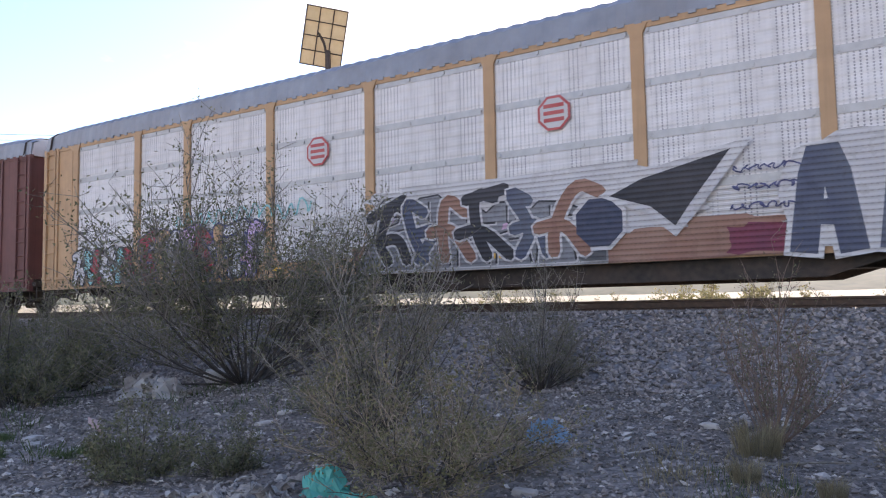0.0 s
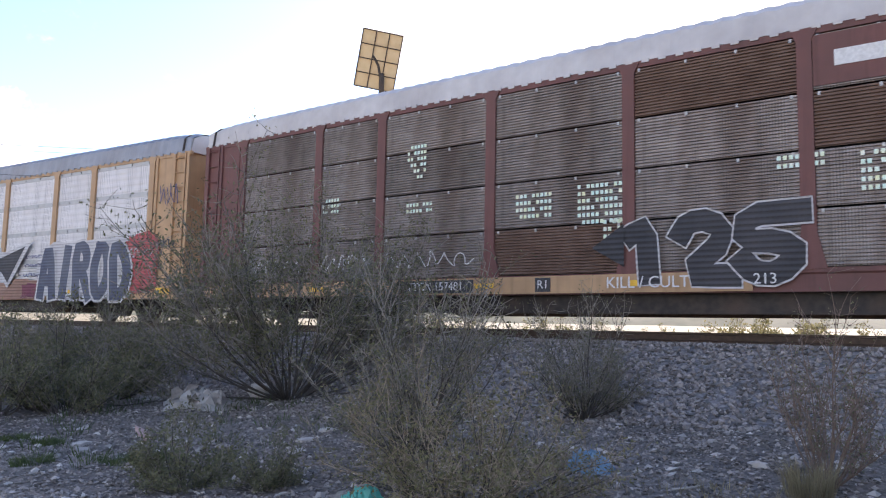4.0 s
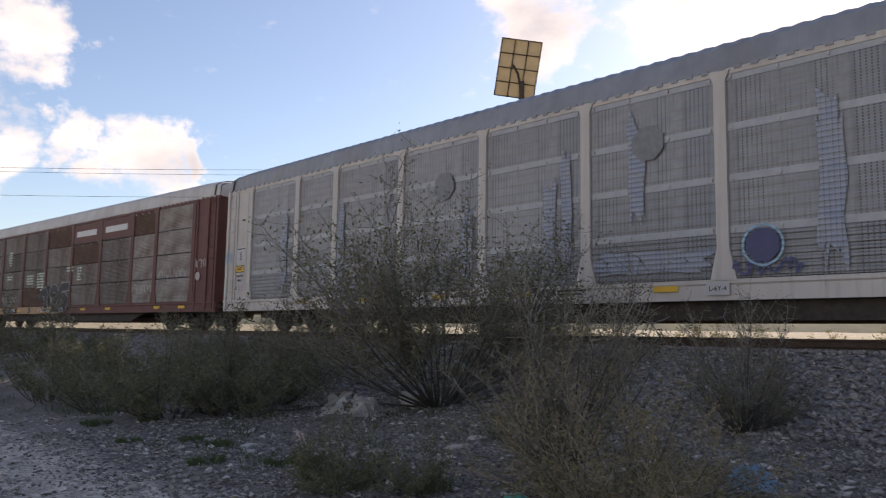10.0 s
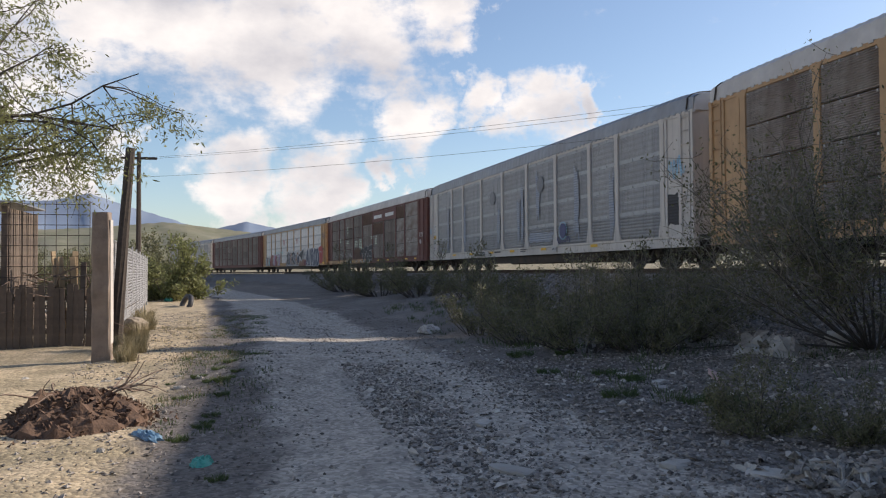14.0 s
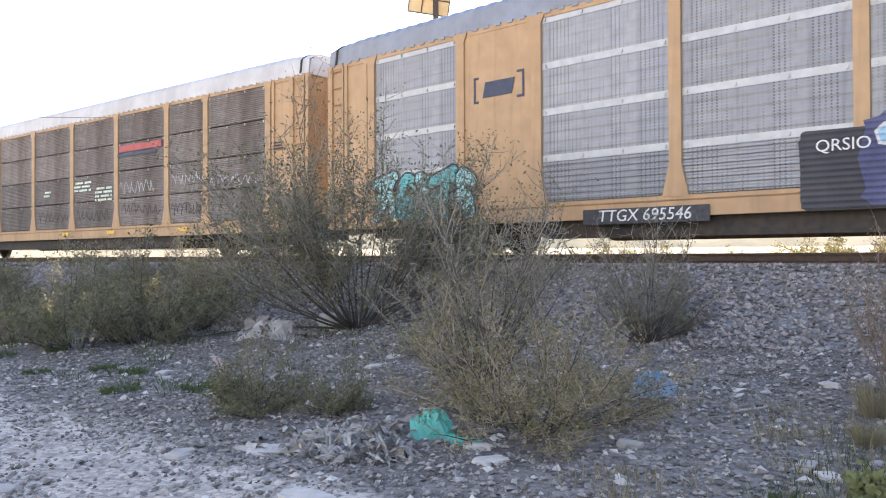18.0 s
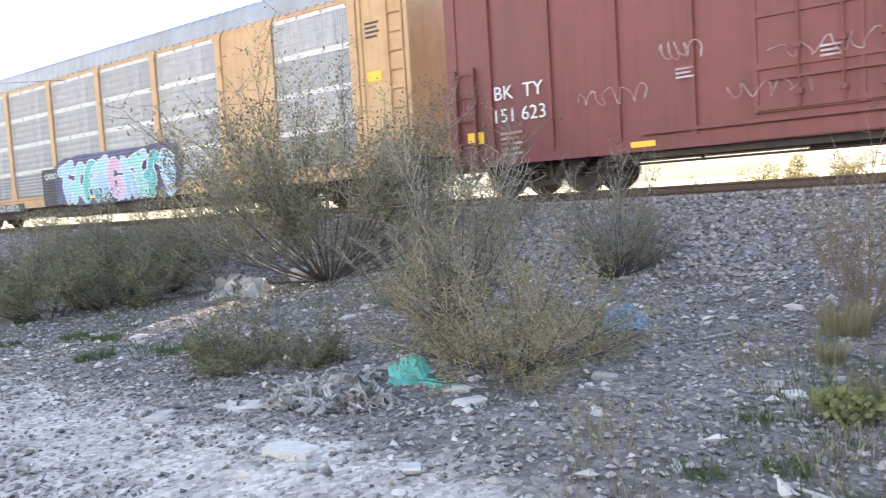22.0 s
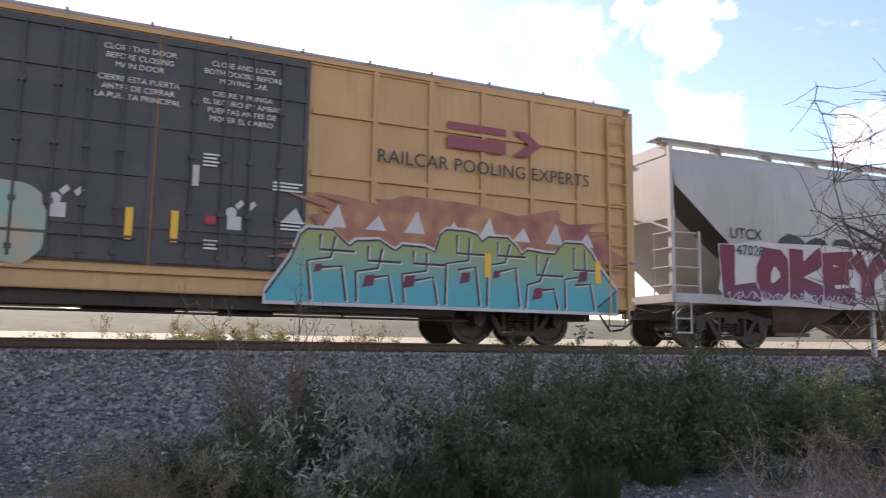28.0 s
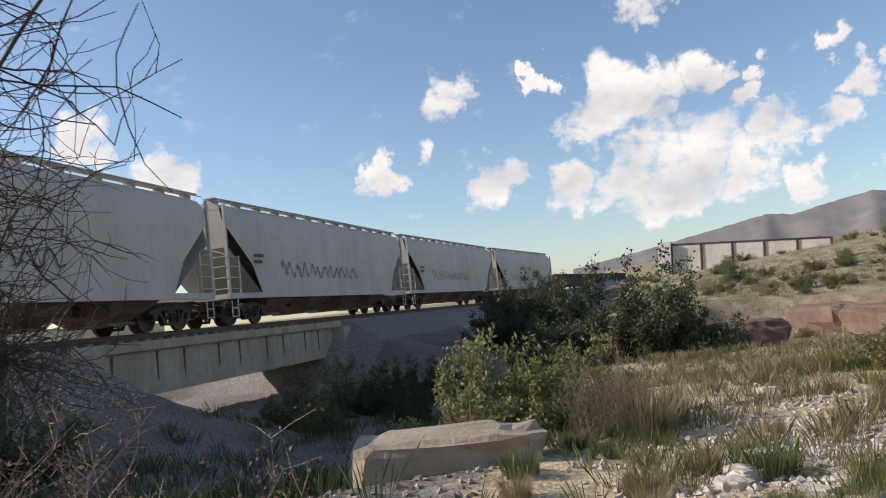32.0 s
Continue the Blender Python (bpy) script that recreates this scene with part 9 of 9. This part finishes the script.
def torn_sheet(seed, size, material):
    """A torn, folded sheet: an uneven outline creased along two lines, with a little thickness."""
    rnd = random.Random(seed)
    n = 9
    out = []
    for k in range(n):
        w = 2 * math.pi * k / n
        r = size * rnd.uniform(0.55, 1.15) * (1.0 if k % 2 else 0.8)
        out.append(Vector((r * math.cos(w) * 1.7, r * math.sin(w) * 0.42, rnd.uniform(-0.35, 0.5) * size)))
    inner = [p * 0.5 + Vector((0, 0, rnd.uniform(0.0, 0.4) * size)) for p in out]
    v = [Vector((0, 0, 0.1 * size))] + inner + out
    f = [(0, 1 + k, 1 + (k + 1) % n) for k in range(n)] + [(1 + k, 1 + n + k, 1 + n + (k + 1) % n, 1 + (k + 1) % n) for k in range(n)]
    m = len(v)
    v += [p - Vector((0, 0, 0.006)) for p in v]
    f += [tuple(m + i for i in reversed(q)) for q in f]
    f += [(1 + n + k, m + 1 + n + k, m + 1 + n + (k + 1) % n, 1 + n + (k + 1) % n) for k in range(n)]
    return raw_mesh("torn_sheet", [p[:] for p in v], f, material)


SHEETS = [torn_sheet(600 + k, 1.0, (PLASTIC_WHITE, CLOTH, CARD, CLOTH)[k % 4]) for k in range(16)]


def sheet_heap(seed, n, centre, spread, height, sizes, label, group):
    rnd = random.Random(seed)
    for k in range(n):
        w, r = rnd.uniform(0, 6.283), math.sqrt(rnd.random())
        x, y = centre[0] + spread[0] * r * math.cos(w), centre[1] + spread[1] * r * math.sin(w)
        s_ = rnd.uniform(*sizes)
        ob = new("torn_sheet", SHEETS[(k * 5 + seed) % 16])
        ob.matrix_basis = Matrix.LocRotScale((x, y, gz(x, y) + height * (1 - r * r) * rnd.random() + 0.2 * s_), Euler((rnd.uniform(-0.6, 0.6), rnd.uniform(-0.6, 0.6), rnd.uniform(0, 6.28))), (s_, s_, s_))
        tagged(ob, label, "rubbish", group)


sheet_heap(1, 150, (-4.45, 4.0), (0.62, 0.34), 0.26, (0.035, 0.1), "torn dirty-white sheet in a heap of rubbish", "heap of torn sheets")
sheet_heap(2, 14, (-5.1, 3.95), (0.45, 0.3), 0.05, (0.05, 0.12), "torn dirty-white sheet in a heap of rubbish", "heap of torn sheets")
sheet_heap(3, 8, (-4.4, 4.75), (0.4, 0.16), 0.05, (0.05, 0.14), "torn flat piece of grey cardboard", "heap of torn sheets")
sheet_heap(4, 60, (-0.35, 3.28), (0.62, 0.13), 0.12, (0.04, 0.1), "dirty white rag twisted on the ground", "twisted rags")
sheet_heap(5, 26, (0.6, 3.3), (0.3, 0.12), 0.1, (0.04, 0.09), "dirty white rag twisted on the ground", "twisted rags")
sheet_heap(6, 14, (-10.4, 7.8), (0.7, 0.35), 0.3, (0.1, 0.25), "dirty white plastic torn off the bundle", "torn plastic")
litter("plastic_sheet", 30, (-10.4, 7.8), (1.15, 0.7, 0.42), PLASTIC_WHITE, "bundle of dirty white plastic sheeting", "plastic sheet", 20)
litter("plastic_sheet", 31, (-12.7, 8.2), (1.2, 0.4, 0.16), PLASTIC_WHITE, "flat strip of white plastic by the slope", "plastic sheet", -10)
litter("plastic_sheet", 32, (-11.2, 7.9), (0.5, 0.35, 0.2), PLASTIC_WHITE, "crumpled piece of white plastic sheet", "plastic sheet", 40)
boulder("stone", 101, (-10.5, 9.1), (0.42, 0.36, 0.3), PALE_STONE, "pale stone at the foot of the shrub", "stone", 10)
rag = new("rag", torn_sheet(633, 0.16, PINKISH))
rag.matrix_basis = pose(-8.4, 5.5, gz(-8.4, 5.5) + 0.14, 50, 20, 0)
tagged(rag, "pale pink rag caught in a shrub", "rag", "litter on the ground")
litter("plastic_bag", 34, (-3.12, 6.7), (0.44, 0.36, 0.26), PLASTIC_BLUE, "pale blue plastic bag under the shrub", "plastic bag", 0, 9)
litter("plastic_bag", 35, (0.97, 4.2), (0.24, 0.18, 0.1), PLASTIC_VIOLET, "crumpled violet cloth on the gravel", "cloth", 0, 8)
litter("plastic_sheet", 36, (1.25, 4.15), (0.38, 0.14, 0.05), CARD, "strip of pale cardboard", "cardboard", -5)
litter("plastic_bag", 37, (1.02, 3.85), (0.26, 0.2, 0.12), PLASTIC_WHITE, "white plastic bag with a pink tint", "plastic bag", 30)
litter("plastic_bag", 38, (0.5, 3.9), (0.28, 0.24, 0.12), PLASTIC_WHITE, "crumpled piece of white plastic sheet", "plastic bag", 70, 8)
litter("plastic_bag", 39, (0.02, 3.58), (0.26, 0.24, 0.14), PLASTIC_TEAL, "green netting bag among the rags", "plastic bag", 0, 9)
for k, (x, y, s) in enumerate(((-0.55, 3.35, 0.5), (-0.3, 3.3, 0.45), (-0.1, 3.4, 0.35), (-0.8, 3.25, 0.4), (0.55, 3.4, 0.5), (0.8, 3.35, 0.45), (-0.35, 3.15, 0.5))):
    litter("rag", 40 + k, (x, y), (s, s * 0.7, s * 0.3), PLASTIC_WHITE if k % 2 else CLOTH, "dirty white rag twisted on the ground", "rag", k * 40, 9, "twisted rags")
litter("plastic_bag", 50, (1.2, 3.35), (0.3, 0.26, 0.14), PLASTIC_WHITE, "greenish-white plastic bag on the gravel", "plastic bag", 0, 6)
part_box = MB().add([(-0.13, -0.1, 0.03), (0.13, -0.1, 0.01), (0.14, 0.1, 0.06), (-0.12, 0.11, 0.02), (0.0, 0.02, 0.07)], [(0, 1, 4), (1, 2, 4), (2, 3, 4), (3, 0, 4)])
ob = new("paper_sheet", part_box.mesh("paper_sheet", PLASTIC_WHITE))
ob.matrix_basis = pose(1.56, 3.45, gz(1.56, 3.45), 0, 0, 15)
tagged(ob, "folded white paper on the gravel", "paper", "litter on the ground")
for k, (x, y, sx, sy) in enumerate(((-2.67, 5.28, 0.2, 0.12), (-3.58, 4.58, 0.22, 0.12), (-3.27, 4.33, 0.26, 0.16), (-1.47, 5.45, 0.22, 0.13), (-1.3, 5.3, 0.18, 0.14), (-1.9, 7.85, 0.2, 0.12), (-5.56, 3.22, 0.2, 0.16), (-5.02, 3.8, 0.5, 0.3),
                                    (-6.5, 6.2, 0.2, 0.14), (-5.6, 3.3, 0.16, 0.14), (-7.7, 2.25, 0.26, 0.16), (-3.74, 3.05, 0.42, 0.22), (-5.7, 1.9, 0.4, 0.18), (-7.17, 7.4, 0.28, 0.16), (-0.14, 5.75, 0.3, 0.16), (0.05, 5.7, 0.2, 0.14), (0.1, 5.2, 0.16, 0.12),
                                    (0.62, 5.0, 0.16, 0.1), (-0.4, 6.0, 0.18, 0.1), (-6.9, 6.7, 0.24, 0.14), (-9.3, 5.2, 0.3, 0.16), (-8.9, 5.0, 0.22, 0.16), (-10.2, 5.1, 0.25, 0.14), (1.9, 4.1, 0.22, 0.1))):
    boulder("flat_stone", 120 + k, (x, y), (sx, sy, 0.07), PALE_STONE if k % 3 else CARD, "flat pale slab lying on the gravel", "stone", k * 33, 0.2, 0.5, "flat slabs")
plank = new("plank", MB().box(-0.28, 0.28, -0.045, 0.045, 0.0, 0.03, 0.01).mesh("plank", CARD))
plank.matrix_basis = pose(1.97, 4.85, gz(1.97, 4.85) + 0.005, 0, 0, 8)
tagged(plank, "short weathered plank on the ground", "plank")
for k, (x, y, l, turn) in enumerate(((-0.75, 3.7, 0.55, -28), (0.75, 5.0, 0.4, -35), (-2.2, 6.6, 0.3, 60), (1.6, 4.3, 0.25, -10), (-6.1, 6.6, 0.6, 50), (-0.9, 6.8, 0.7, 20))):
    rnd = random.Random(k + 400)
    pts, _ = wander(rnd, (-l / 2, 0, 0.02), (1, 0, 0), l, 4, 0.08, 0)
    st = new("stick", MB().tube(pts, [0.012, 0.011, 0.01, 0.009, 0.007], 5).mesh("stick", CARD if k < 4 else BARK_GREY))
    st.matrix_basis = pose(x, y, gz(x, y), 0, 0, turn)
    tagged(st, "dry bleached stick on the ground", "stick", "sticks on the ground")
can = thing("drink_can", "small crushed drink can", "can", at=pose(-2.75, 3.07, gz(-2.75, 3.07) + 0.033, 0, 90, 40))
part("body", MB().tube([(0, 0, -0.055), (0, 0, -0.05), (0, 0, 0.05), (0, 0, 0.055)], [0.026, 0.033, 0.033, 0.026], 12), BAND, can)
part("end_print", MB().tube([(0, 0, 0.0551), (0, 0, 0.0561)], [0.018, 0.018], 12), LOGO_BLUE, can, "blue printed end")
btl = thing("bottle", "green plastic bottle in the weeds", "bottle", at=pose(1.22, 5.6, gz(1.22, 5.6) + 0.05, 0, 85, 20))
part("body", MB().tube([(0, 0, -0.14), (0, 0, 0.08), (0, 0, 0.13), (0, 0, 0.16)], [0.05, 0.05, 0.02, 0.018], 10), PLASTIC_TEAL, btl)
part("cap", MB().tube([(0, 0, 0.16), (0, 0, 0.175)], 0.02, 8), INK_WHITE, btl)
litter("plastic_bag", 60, (-20.3, 4.4), (1.3, 0.6, 0.25), PLASTIC_WHITE, "dirty white plastic at the road's edge", "plastic bag", 0, 8)
litter("plastic_bag", 61, (-44.5, -5.1), (0.8, 0.5, 0.3), PLASTIC_TEAL, "green plastic beside the road", "plastic bag")
litter("plastic_bag", 62, (-7.9, -1.1), (0.5, 0.2, 0.08), PLASTIC_BLUE, "pale blue plastic beside the earth heap", "plastic bag", 30)
litter("plastic_bag", 63, (-6.8, -0.5), (0.28, 0.2, 0.1), PLASTIC_TEAL, "green plastic bag on the road's edge", "plastic bag", 0)
for k in range(30):
    rnd = random.Random(k + 500)
    x, y = rnd.uniform(-9, 2.5), rnd.uniform(3.0, 8.2)
    litter("paper_scrap", 70 + k, (x, y), (rnd.uniform(0.06, 0.16), rnd.uniform(0.05, 0.1), 0.03), PLASTIC_WHITE, "small scrap of white rubbish on the gravel", "scrap", k * 41, 5, "scraps on the gravel")
for k in range(24):
    rnd = random.Random(k + 560)
    x, y = rnd.uniform(-13, -7), rnd.uniform(-3.5, -0.9)
    litter("paper_scrap", 100 + k, (x, y), (rnd.uniform(0.06, 0.2), rnd.uniform(0.05, 0.12), 0.04), CARD if k % 2 else PLASTIC_WHITE, "small scrap of rubbish on the dry earth", "scrap", k * 41, 5, "scraps on the dry earth")


# ---- what moves ----
def motions():
    times = [float(t) for t in range(33)]
    fine = [k / 10 for k in range(321)]
    for car, centre in CARS:
        base = 10.0 if car.name.startswith("autorack") else 6.9
        rows = []
        for t in times:
            s = centre - SPEED * t
            xa, ya, _ = track(s - base)
            xb, yb, _ = track(s + base)
            rows.append((t, pose((xa + xb) / 2, (ya + yb) / 2, RAIL_Z, 0, 0, math.degrees(math.atan2(yb - ya, xb - xa)))))
        walk(car, rows)
    for w, o, tread in ROLLING:
        walk(w, [(t, pose(o, 0, 0.457, 0, -math.degrees(SPEED * t / 0.457), 0)) for t in fine])


motions()
